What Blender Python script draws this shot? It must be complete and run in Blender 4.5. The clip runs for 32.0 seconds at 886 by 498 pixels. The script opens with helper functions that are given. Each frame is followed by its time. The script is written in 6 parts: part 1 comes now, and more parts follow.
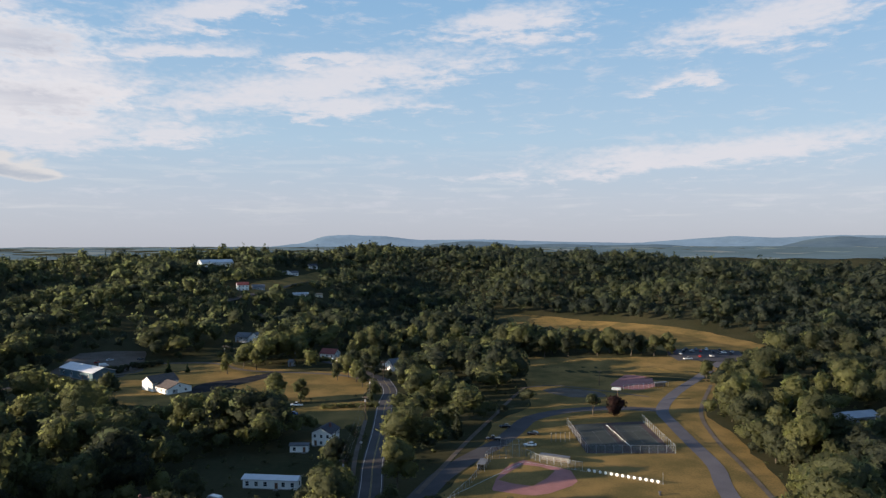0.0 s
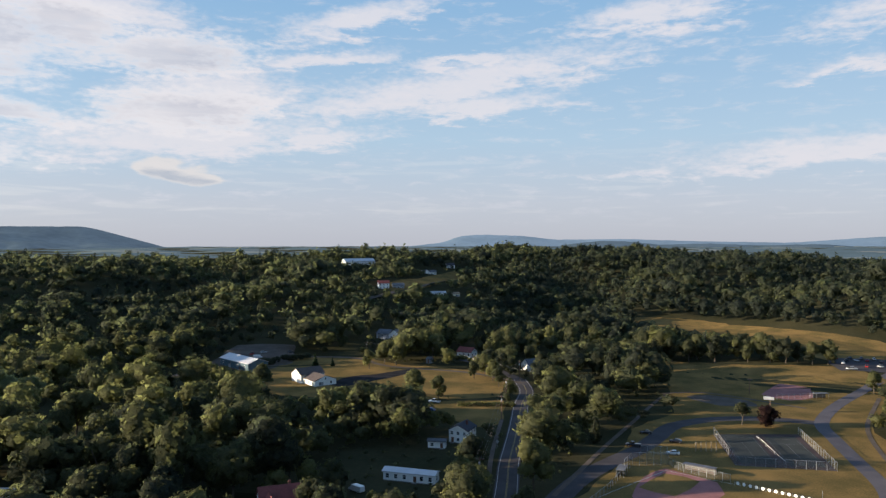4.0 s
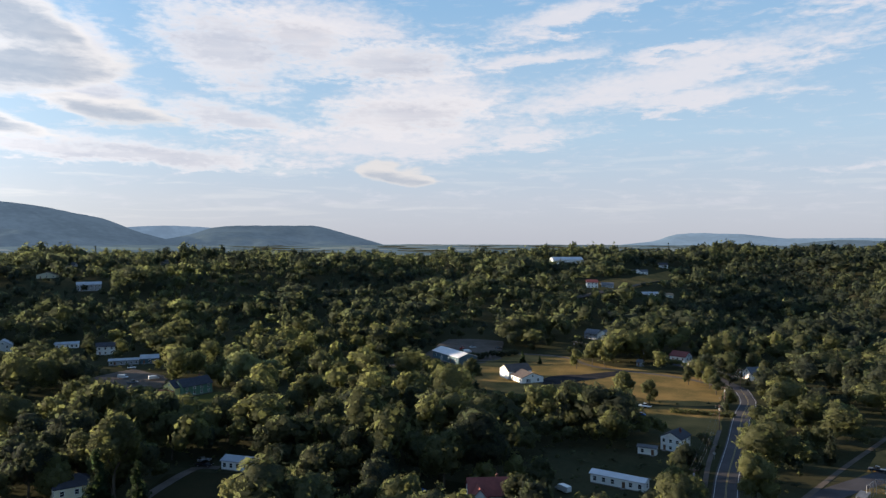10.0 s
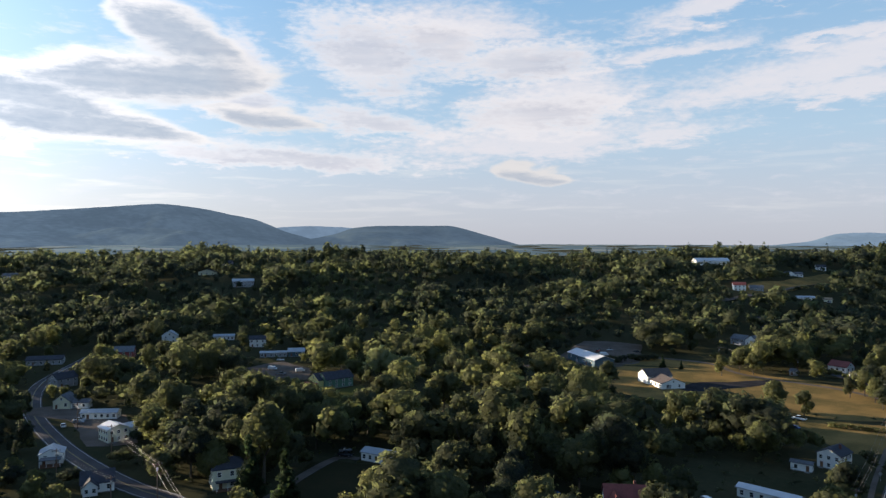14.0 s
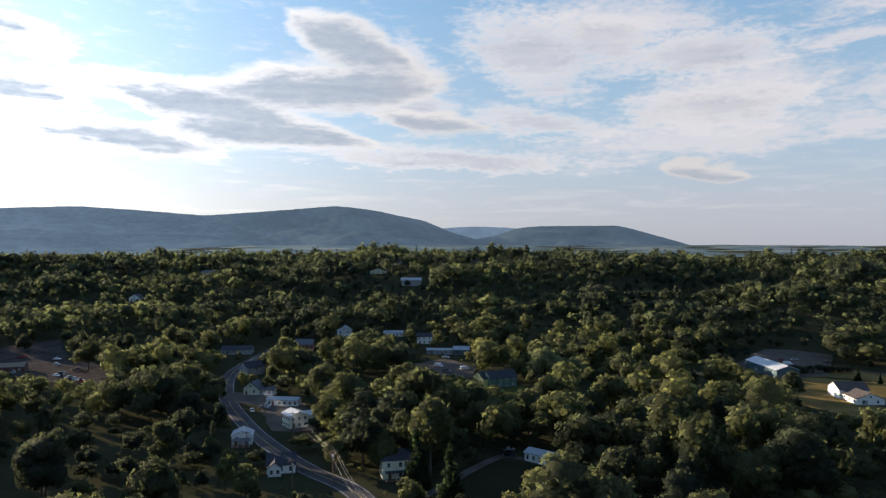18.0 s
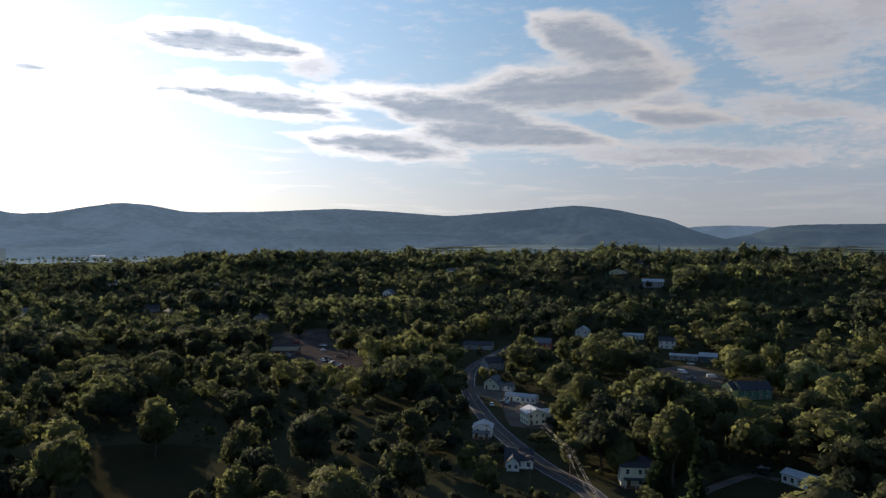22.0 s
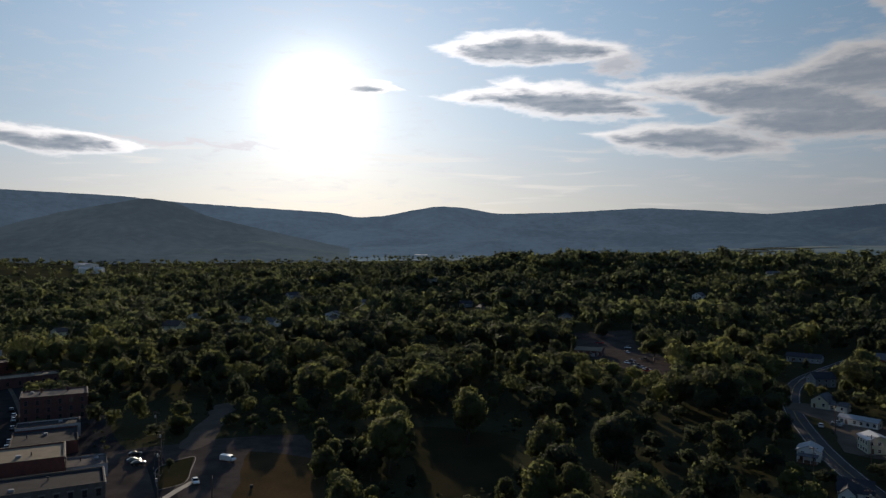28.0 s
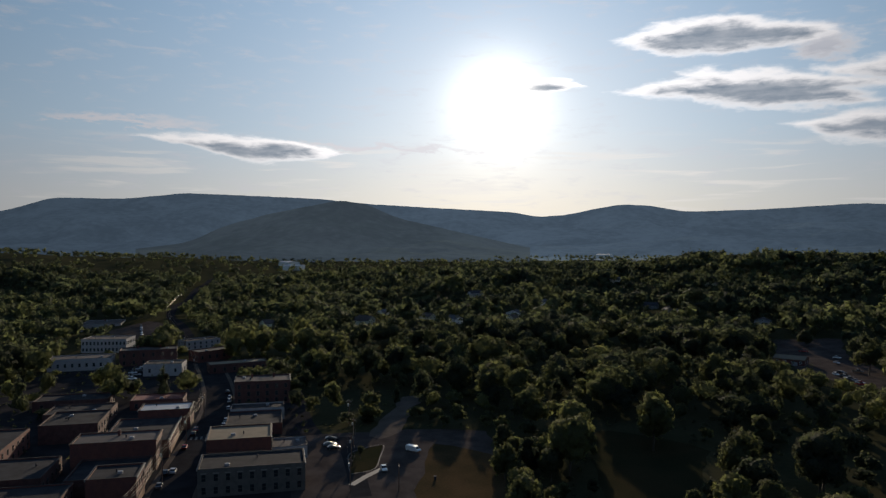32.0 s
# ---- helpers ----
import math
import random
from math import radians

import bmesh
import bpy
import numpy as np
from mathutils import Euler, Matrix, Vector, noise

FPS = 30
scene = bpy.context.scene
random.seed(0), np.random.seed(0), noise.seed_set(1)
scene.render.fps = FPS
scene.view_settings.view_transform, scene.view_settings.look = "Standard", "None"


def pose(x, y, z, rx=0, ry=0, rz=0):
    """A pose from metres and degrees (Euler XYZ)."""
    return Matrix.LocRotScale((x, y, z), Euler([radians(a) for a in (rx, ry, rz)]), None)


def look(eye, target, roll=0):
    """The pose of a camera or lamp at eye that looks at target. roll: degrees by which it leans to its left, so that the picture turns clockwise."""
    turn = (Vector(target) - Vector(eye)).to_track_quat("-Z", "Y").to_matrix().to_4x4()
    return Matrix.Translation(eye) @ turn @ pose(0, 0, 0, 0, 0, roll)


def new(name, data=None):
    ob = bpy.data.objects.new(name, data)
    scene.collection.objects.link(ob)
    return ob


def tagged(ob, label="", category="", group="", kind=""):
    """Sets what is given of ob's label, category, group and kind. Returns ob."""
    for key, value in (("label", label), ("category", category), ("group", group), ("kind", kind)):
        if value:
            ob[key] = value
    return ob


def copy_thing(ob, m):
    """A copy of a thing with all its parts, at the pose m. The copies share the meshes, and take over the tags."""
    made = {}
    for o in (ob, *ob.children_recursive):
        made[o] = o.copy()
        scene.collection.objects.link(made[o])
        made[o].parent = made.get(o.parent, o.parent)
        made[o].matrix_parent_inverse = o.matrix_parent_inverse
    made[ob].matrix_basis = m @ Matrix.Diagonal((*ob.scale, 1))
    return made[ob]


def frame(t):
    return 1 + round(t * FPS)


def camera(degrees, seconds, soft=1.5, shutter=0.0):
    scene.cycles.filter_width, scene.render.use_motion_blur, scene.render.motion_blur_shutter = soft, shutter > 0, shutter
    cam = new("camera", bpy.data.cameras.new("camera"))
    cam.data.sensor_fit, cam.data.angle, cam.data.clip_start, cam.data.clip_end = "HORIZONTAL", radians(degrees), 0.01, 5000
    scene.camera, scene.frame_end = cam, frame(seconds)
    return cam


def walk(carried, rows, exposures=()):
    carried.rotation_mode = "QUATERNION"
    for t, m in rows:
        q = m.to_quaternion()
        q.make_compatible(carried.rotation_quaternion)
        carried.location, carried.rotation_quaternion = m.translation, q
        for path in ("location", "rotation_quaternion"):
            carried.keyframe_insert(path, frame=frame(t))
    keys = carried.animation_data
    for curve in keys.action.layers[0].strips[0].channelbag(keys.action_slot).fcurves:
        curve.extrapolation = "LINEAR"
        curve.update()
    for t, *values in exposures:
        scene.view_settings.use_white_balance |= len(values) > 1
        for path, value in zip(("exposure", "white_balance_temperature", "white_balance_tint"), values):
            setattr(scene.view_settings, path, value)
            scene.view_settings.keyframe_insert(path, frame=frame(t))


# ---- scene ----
cam = camera(63.2, 32.0, soft=1.35)
PATH = [  # seconds, yaw, pitch, roll of a drone that hovers and turns to its left
    (0.0, -0.00, -0.46, 0.11), (1.0, 2.69, -0.46, 0.10), (2.0, 5.40, -0.44, 0.11), (3.0, 8.14, -0.45, 0.09),
    (3.5, 9.49, -0.46, 0.09), (5.5, 14.81, -0.48, 0.05), (6.0, 16.13, -0.50, 0.03), (7.0, 18.88, -0.54, -0.04),
    (8.0, 21.72, -0.56, -0.09), (9.0, 24.52, -0.58, -0.09), (10.0, 27.26, -0.60, -0.10), (11.0, 30.13, -0.61, -0.12),
    (12.0, 32.96, -0.62, -0.14), (13.0, 35.66, -0.62, -0.16), (14.0, 37.94, -0.63, -0.16), (14.5, 39.09, -0.64, -0.16),
    (16.5, 44.13, -0.63, -0.14), (17.0, 45.89, -0.63, -0.14), (17.5, 48.35, -0.64, -0.15), (18.0, 50.93, -0.64, -0.15),
    (18.5, 53.54, -0.67, -0.17), (19.0, 56.11, -0.68, -0.17), (20.0, 61.00, -0.70, -0.17), (21.0, 65.37, -0.73, -0.22),
    (22.0, 69.73, -0.74, -0.25), (23.0, 74.09, -0.75, -0.28), (24.0, 78.39, -0.74, -0.29), (25.0, 82.22, -0.75, -0.29),
    (25.5, 84.09, -0.76, -0.27), (27.5, 91.69, -0.80, -0.20), (28.0, 93.59, -0.81, -0.18), (29.0, 97.42, -0.82, -0.17),
    (30.0, 101.16, -0.86, -0.12), (31.0, 104.84, -0.88, -0.10), (32.0, 107.89, -0.89, -0.05),
]
EYE = (0.0, 0.0, 75.0)
EXPOSURE = [(0.0, 1.4, 6500, 13), (9.0, 1.5, 6500, 13), (15.0, 1.48, 6500, 13), (18.0, 1.33, 6500, 13), (20.0, 1.08, 6500, 14), (22.0, 0.8, 6500, 14), (25.0, 0.35, 6500, 13), (28.0, 0.1, 6500, 13), (32.0, 0.0, 6500, 13)]
walk(cam, [(t, pose(*EYE, 90 + p, r, y)) for t, y, p, r in PATH], EXPOSURE)

# ---- sky and sun ----
SUN_AZ, SUN_EL = 103.4, 10.4
_a, _e = radians(SUN_AZ), radians(SUN_EL)
SUN_DIR = Vector((-math.sin(_a) * math.cos(_e), math.cos(_a) * math.cos(_e), math.sin(_e)))
sun = new("sun", bpy.data.lights.new("sun", "SUN"))
sun.data.energy, sun.data.angle, sun.data.color = 4.4, radians(0.6), (1.0, 0.84, 0.61)
sun.matrix_world = look(SUN_DIR * 400, (0, 0, 0))
tagged(sun, "low evening sun", "sun", kind="structure")

world = bpy.data.worlds.new("evening_sky")
scene.world = world
world.use_nodes = True
W = world.node_tree
W.nodes.clear()


def wire(tree, sock, value):
    """Joins a socket or sets its plain value."""
    if isinstance(value, bpy.types.NodeSocket):
        tree.links.new(value, sock)
    elif value is not None:
        sock.default_value = value


def calc(tree, op, a, b=None, c=None, clamp=False):
    n = tree.nodes.new("ShaderNodeMath")
    n.operation, n.use_clamp = op, clamp
    for s, v in zip(n.inputs, (a, b, c)):
        wire(tree, s, v)
    return n.outputs[0]


def ramp01(tree, v, lo, hi):
    n = tree.nodes.new("ShaderNodeMapRange")
    n.interpolation_type = "SMOOTHSTEP"
    wire(tree, n.inputs["Value"], v)
    n.inputs["From Min"].default_value, n.inputs["From Max"].default_value = lo, hi
    return n.outputs[0]


def blend(tree, fac, a, b, mode="MIX"):
    n = tree.nodes.new("ShaderNodeMix")
    n.data_type, n.blend_type = "RGBA", mode
    wire(tree, n.inputs[0], fac), wire(tree, n.inputs[6], a), wire(tree, n.inputs[7], b)
    return n.outputs[2]


def noise_of(tree, vector, scale, detail=4.0, rough=0.55, distort=0.0):
    n = tree.nodes.new("ShaderNodeTexNoise")
    wire(tree, n.inputs["Vector"], vector)
    for k, v in (("Scale", scale), ("Detail", detail), ("Roughness", rough), ("Distortion", distort)):
        n.inputs[k].default_value = v
    return n.outputs["Fac"]


def vec(tree, x, y, z):
    n = tree.nodes.new("ShaderNodeCombineXYZ")
    for s, v in zip(n.inputs, (x, y, z)):
        wire(tree, s, v)
    return n.outputs[0]


# clouds: turn, height, half-length, half-thickness and lean in degrees
LENSES = [(31.5, 5.5, 1.5, 0.65, 0), (29.6, 5.2, 2.0, 0.55, 0), (69.1, 10.1, 8.1, 1.31, -9), (74.7, 7.5, 5.7, 1.11, -5), (58.1, 15.1, 3.8, 1.80, -22), (60.8, 11.8, 7.4, 1.79, 4), (51.8, 9.4, 3.8, 0.81, -8), (63.5, 8.2, 6.6, 0.89, -6), (85.7, 14.8, 4.4, 0.94, -8), (83.9, 10.7, 4.7, 0.87, -13), (87.1, 14.6, 5.3, 1.11, -2), (99.1, 11.8, 2.3, 0.58, -4), (84.8, 10.8, 6.5, 1.01, -3), (123.0, 6.9, 5.5, 0.73, -4), (76.6, 7.6, 3.8, 1.03, -3), (66.2, 8.3, 5.2, 0.97, -4)]
PUFFS = [(44.0, 14.2, 6.4, 3.29, -25), (38.9, 15.3, 5.3, 2.15, -10), (32.3, 13.8, 6.8, 1.31, 8), (30.4, 9.9, 6.9, 1.70, 4), (43.9, 9.2, 6.0, 1.10, -8), (52.7, 6.3, 11.2, 0.72, -3), (80.3, 13.3, 2.8, 1.14, -5), (53.4, 10.4, 4.1, 1.57, -8), (49.1, 6.6, 9.7, 0.98, -4), (31.0, 13.3, 5.3, 1.16, 4), (54.1, 13.0, 2.7, 2.69, 20)]
WISPS = [(9.9, 12.2, 14.4, 1.50, 10), (28.2, 11.0, 5.9, 2.38, 8), (20.7, 14.0, 5.9, 0.63, 5), (17.9, 17.0, 5.7, 0.85, 8), (-5.2, 16.9, 5.3, 1.12, 5), (-23.9, 15.6, 6.4, 1.48, 6), (-20.1, 6.6, 13.1, 1.01, 4), (-17.3, 12.0, 2.9, 0.43, 14), (20.8, 8.0, 4.3, 0.67, 8), (8.2, 10.6, 7.0, 0.80, 2), (16.7, 17.0, 6.2, 0.89, 14), (9.4, 14.1, 5.4, 0.43, 6), (31.0, 7.9, 11.5, 1.79, 3), (37.1, 16.5, 7.3, 1.75, -6), (132.3, 8.5, 4.9, 0.32, -1), (113.1, 7.0, 8.4, 0.27, -1)]
SKY_TONES = [(0.0, (0.58, 0.62, 0.70)), (0.035, (0.62, 0.68, 0.77)), (0.09, (0.52, 0.71, 0.86)), (0.2, (0.33, 0.58, 0.84)), (0.5, (0.15, 0.33, 0.62)), (1.0, (0.09, 0.21, 0.47))]


def vmath(tree, op, a, b=None, scale=None):
    n = tree.nodes.new("ShaderNodeVectorMath")
    n.operation = op
    wire(tree, n.inputs[0], a)
    if b is not None:
        wire(tree, n.inputs[1], b)
    if scale is not None:
        wire(tree, n.inputs["Scale"], scale)
    return n.outputs["Value"] if op in ("LENGTH", "DOT_PRODUCT") else n.outputs[0]


def nearest_cloud(plane, clouds, merge, pointed=False):
    """How far the way is from the middle of the nearest cloud, in units of its half-axes."""
    best = None
    for a, e, hw, hh, lean in clouds:
        m = W.nodes.new("ShaderNodeMapping")
        m.vector_type = "TEXTURE"
        wire(W, m.inputs["Vector"], plane)
        m.inputs["Location"].default_value = (-a, e, 0)
        m.inputs["Rotation"].default_value = (0, 0, radians(lean))
        m.inputs["Scale"].default_value = (hw * (1.3 if pointed else 1.0), hh, 1)
        if pointed:
            uv = W.nodes.new("ShaderNodeSeparateXYZ")
            wire(W, uv.inputs[0], m.outputs[0])
            d = calc(W, "ADD", calc(W, "MULTIPLY", uv.outputs[0], uv.outputs[0]), calc(W, "ABSOLUTE", uv.outputs[1]))
        else:
            d = vmath(W, "LENGTH", m.outputs[0])
        best = d if best is None else calc(W, "SMOOTH_MIN", best, d, merge)
    return best


def build_sky():
    way = W.nodes.new("ShaderNodeTexCoord").outputs["Generated"]
    sep = W.nodes.new("ShaderNodeSeparateXYZ")
    wire(W, sep.inputs[0], way)
    x, y, z = sep.outputs
    right = calc(W, "MULTIPLY", calc(W, "ARCTAN2", x, y), 57.2958)
    el = calc(W, "MULTIPLY", calc(W, "ARCSINE", z), 57.2958)
    sky = W.nodes.new("ShaderNodeTexSky")
    sky.sky_type, sky.sun_disc = "NISHITA", False
    sky.sun_elevation, sky.sun_rotation = radians(SUN_EL), radians(-SUN_AZ)
    sky.air_density, sky.dust_density, sky.ozone_density = 1.0, 0.6, 3.0
    base = blend(W, 1.0, sky.outputs[0], (0.10, 0.10, 0.115, 1), "MULTIPLY")
    tones = W.nodes.new("ShaderNodeValToRGB")
    ramp = tones.color_ramp
    ramp.elements[0].position, ramp.elements[0].color = SKY_TONES[0][0], (*SKY_TONES[0][1], 1)
    ramp.elements[1].position, ramp.elements[1].color = SKY_TONES[-1][0], (*SKY_TONES[-1][1], 1)
    for at, c in SKY_TONES[1:-1]:
        k = ramp.elements.new(at)
        k.color = (*c, 1)
    wire(W, tones.inputs[0], calc(W, "DIVIDE", calc(W, "MAXIMUM", el, 0.0), 90.0))
    col = blend(W, 0.8, base, tones.outputs[0])
    dot = calc(W, "MAXIMUM", vmath(W, "DOT_PRODUCT", way, SUN_DIR), 0.0)
    # the sky brightens towards the low sun
    close = calc(W, "POWER", dot, 6.0)
    near = calc(W, "ADD", 1.0, calc(W, "MULTIPLY", close, 1.6))
    col = blend(W, calc(W, "MULTIPLY", close, 0.3), col, (0.66, 0.68, 0.66, 1))
    low = calc(W, "MULTIPLY", calc(W, "POWER", dot, 4.0), calc(W, "SUBTRACT", 1.0, ramp01(W, el, 0.0, 9.0)))
    col = blend(W, calc(W, "MULTIPLY", low, 0.6), col, (0.80, 0.80, 0.66, 1))
    col = vmath(W, "SCALE", col, scale=near)
    halo = calc(W, "ADD", calc(W, "MULTIPLY", calc(W, "POWER", dot, 500.0), 1.2), calc(W, "MULTIPLY", calc(W, "POWER", dot, 60.0), 0.40))
    col = blend(W, 1.0, col, vmath(W, "SCALE", (1.0, 0.95, 0.82), scale=halo), "ADD")
    # turn and height as a plane, with the edges of the clouds drawn out by the wind
    def field(sx, sy, seed, scale, detail, rough, distort=0.0):
        return calc(W, "SUBTRACT", noise_of(W, vec(W, calc(W, "MULTIPLY", right, sx), calc(W, "MULTIPLY", el, sy), seed), scale, detail, rough, distort), 0.5)

    def warped(wide, high, fine):
        return vec(W, calc(W, "ADD", right, calc(W, "MULTIPLY", n_big, wide)), calc(W, "ADD", el, calc(W, "ADD", calc(W, "MULTIPLY", n_roll, high), calc(W, "MULTIPLY", n_mid, fine))), 0.0)

    n_big, n_roll = field(0.10, 0.30, 3.0, 1.0, 3.0, 0.5), field(0.16, 0.5, 11.0, 1.0, 2.0, 0.5)
    n_mid = field(0.10, 0.40, 3.0, 3.6, 6.0, 0.62, 0.3)
    n_fine = field(0.30, 0.9, 5.0, 2.4, 5.0, 0.6, 0.4)
    layer = field(0.09, 1.5, 17.0, 1.0, 4.0, 0.55, 0.3)
    ripple = field(1.0, 2.1, 1.0, 1.7, 2.0, 0.5)
    sunward = calc(W, "POWER", dot, 4.0)
    # thin veil everywhere low, torn wisps between the named clouds
    veil = calc(W, "MULTIPLY", ramp01(W, n_mid, 0.0, 0.24), calc(W, "MULTIPLY", ramp01(W, el, 0.5, 4.0), 0.42))
    col = blend(W, veil, col, vmath(W, "SCALE", (0.74, 0.75, 0.80), scale=near))
    # long thin streaks low over the mountains
    lines = noise_of(W, vec(W, calc(W, "MULTIPLY", right, 0.11), calc(W, "MULTIPLY", el, 1.35), 8.0), 1.0, 4.0, 0.55, 0.4)
    band = calc(W, "MULTIPLY", ramp01(W, el, 0.8, 2.6), calc(W, "SUBTRACT", 1.0, ramp01(W, el, 5.5, 8.5)))
    band = calc(W, "MULTIPLY", calc(W, "MULTIPLY", band, ramp01(W, lines, 0.52, 0.68)), calc(W, "ADD", 0.15, calc(W, "MULTIPLY", sunward, 0.6)))
    col = blend(W, band, col, vmath(W, "SCALE", (0.95, 0.93, 0.88), scale=near))
    # high wisps, torn and rippled
    d2 = calc(W, "SUBTRACT", 1.5, nearest_cloud(warped(9.0, 1.6, 2.6), WISPS, 0.35))
    d2 = calc(W, "ADD", d2, calc(W, "ADD", calc(W, "MULTIPLY", n_mid, 1.7), calc(W, "ADD", calc(W, "MULTIPLY", ripple, 0.7), calc(W, "MULTIPLY", n_fine, 0.8))))
    col = blend(W, calc(W, "MULTIPLY", ramp01(W, d2, 0.0, 1.2), 0.82), col, vmath(W, "SCALE", (0.80, 0.79, 0.82), scale=near))
    # soft dappled banks: lit towards the sun and above, lavender grey below
    soft_at = warped(6.0, 1.8, 1.6)
    fray = calc(W, "ADD", calc(W, "MULTIPLY", n_mid, 0.8), calc(W, "ADD", calc(W, "MULTIPLY", ripple, 0.55), calc(W, "MULTIPLY", n_fine, 0.7)))
    d3 = calc(W, "ADD", calc(W, "SUBTRACT", 1.15, nearest_cloud(soft_at, PUFFS, 0.45)), fray)
    body3 = calc(W, "MULTIPLY", ramp01(W, d3, 0.2, 1.0), calc(W, "ADD", 0.9, calc(W, "MULTIPLY", n_roll, 1.4)))
    tone3 = blend(W, calc(W, "MULTIPLY", body3, calc(W, "ADD", 0.72, calc(W, "MULTIPLY", layer, 0.9)), clamp=True), vmath(W, "SCALE", (0.90, 0.88, 0.88), scale=near), vmath(W, "SCALE", (0.53, 0.56, 0.64), scale=calc(W, "POWER", near, 0.8)))
    col = blend(W, calc(W, "MULTIPLY", ramp01(W, d3, -0.05, 0.75), 0.86), col, tone3)
    # smooth lens clouds: a thin bright rim, a grey-blue base
    calm = warped(6.0, 1.7, 0.9)
    trim = calc(W, "ADD", calc(W, "MULTIPLY", n_fine, 0.6), calc(W, "MULTIPLY", layer, 0.25))
    d1 = calc(W, "ADD", calc(W, "SUBTRACT", 1.25, nearest_cloud(calm, LENSES, 0.35, True)), trim)
    over = calc(W, "ADD", calc(W, "SUBTRACT", 1.25, nearest_cloud(vmath(W, "ADD", calm, (-0.3, 0.5, 0.0)), LENSES, 0.35, True)), trim)
    m1 = ramp01(W, d1, -0.18, 0.42)
    core = calc(W, "MULTIPLY", ramp01(W, d1, -0.02, 0.85), ramp01(W, over, -0.25, 0.65))
    core = calc(W, "MULTIPLY", core, calc(W, "ADD", 0.9, calc(W, "ADD", calc(W, "MULTIPLY", layer, 0.4), calc(W, "MULTIPLY", n_fine, 0.4))), clamp=True)
    rim = calc(W, "ADD", 0.76, calc(W, "MULTIPLY", calc(W, "POWER", dot, 6.0), 0.7))
    lit = vmath(W, "SCALE", (1.0, 0.985, 0.97), scale=calc(W, "MULTIPLY", rim, near))
    shade = blend(W, sunward, (0.32, 0.41, 0.53, 1), (0.155, 0.235, 0.33, 1))
    shade = vmath(W, "SCALE", shade, scale=calc(W, "POWER", near, 0.7))
    cloud = blend(W, calc(W, "MULTIPLY", core, calc(W, "ADD", 0.56, calc(W, "MULTIPLY", calc(W, "POWER", dot, 1.5), 0.38))), lit, shade)
    col = blend(W, calc(W, "MULTIPLY", m1, 0.92), col, cloud)
    glow = calc(W, "MULTIPLY", calc(W, "POWER", dot, 650.0), 1.2)
    glow = calc(W, "ADD", glow, calc(W, "MULTIPLY", calc(W, "POWER", dot, 4000.0), 40.0))
    col = blend(W, 1.0, col, vmath(W, "SCALE", (1.0, 0.95, 0.82), scale=glow), "ADD")
    bg, out = W.nodes.new("ShaderNodeBackground"), W.nodes.new("ShaderNodeOutputWorld")
    wire(W, bg.inputs["Color"], col)
    bg.inputs["Strength"].default_value = 0.36
    W.links.new(bg.outputs[0], out.inputs["Surface"])


build_sky()

# ---- materials ----
def surface(name, color, rough=0.8, metal=0.0, vary=0.25, scale=0.4, fine=9.0, bump=0.0, second=None, spec=0.3, random_part=0.0, waves=None):
    """A paint, stone, earth or metal with stains (scale) and grain (fine), in cycles per metre."""
    m = bpy.data.materials.new(name)
    m.use_nodes = True
    t = m.node_tree
    p = t.nodes["Principled BSDF"]
    pos = t.nodes.new("ShaderNodeNewGeometry").outputs["Position"]
    big, small = noise_of(t, pos, scale, 3.0), noise_of(t, pos, fine, 2.0)
    mix = calc(t, "ADD", calc(t, "MULTIPLY", big, 0.65), calc(t, "MULTIPLY", small, 0.35))
    c = Vector(color)
    other = Vector(second) if second else c * (1 - vary)
    col = blend(t, ramp01(t, mix, 0.33, 0.67), (*c, 1), (*other, 1))
    if random_part:
        oi = t.nodes.new("ShaderNodeObjectInfo").outputs["Random"]
        k = calc(t, "ADD", calc(t, "MULTIPLY", oi, random_part), 1 - random_part / 2)
        col = blend(t, 1.0, col, vec(t, k, k, k), "MULTIPLY")
    wire(t, p.inputs["Base Color"], col)
    p.inputs["Roughness"].default_value, p.inputs["Metallic"].default_value = rough, metal
    p.inputs["Specular IOR Level"].default_value = spec
    h = small
    if waves:
        w = t.nodes.new("ShaderNodeTexWave")
        w.bands_direction, w.wave_profile = waves[0], "SAW"
        wire(t, w.inputs["Vector"], pos)
        w.inputs["Scale"].default_value = waves[1]
        h = w.outputs["Fac"]
    if bump:
        b = t.nodes.new("ShaderNodeBump")
        b.inputs["Strength"].default_value, b.inputs["Distance"].default_value = bump, 0.05
        wire(t, b.inputs["Height"], h)
        wire(t, p.inputs["Normal"], b.outputs[0])
    return m


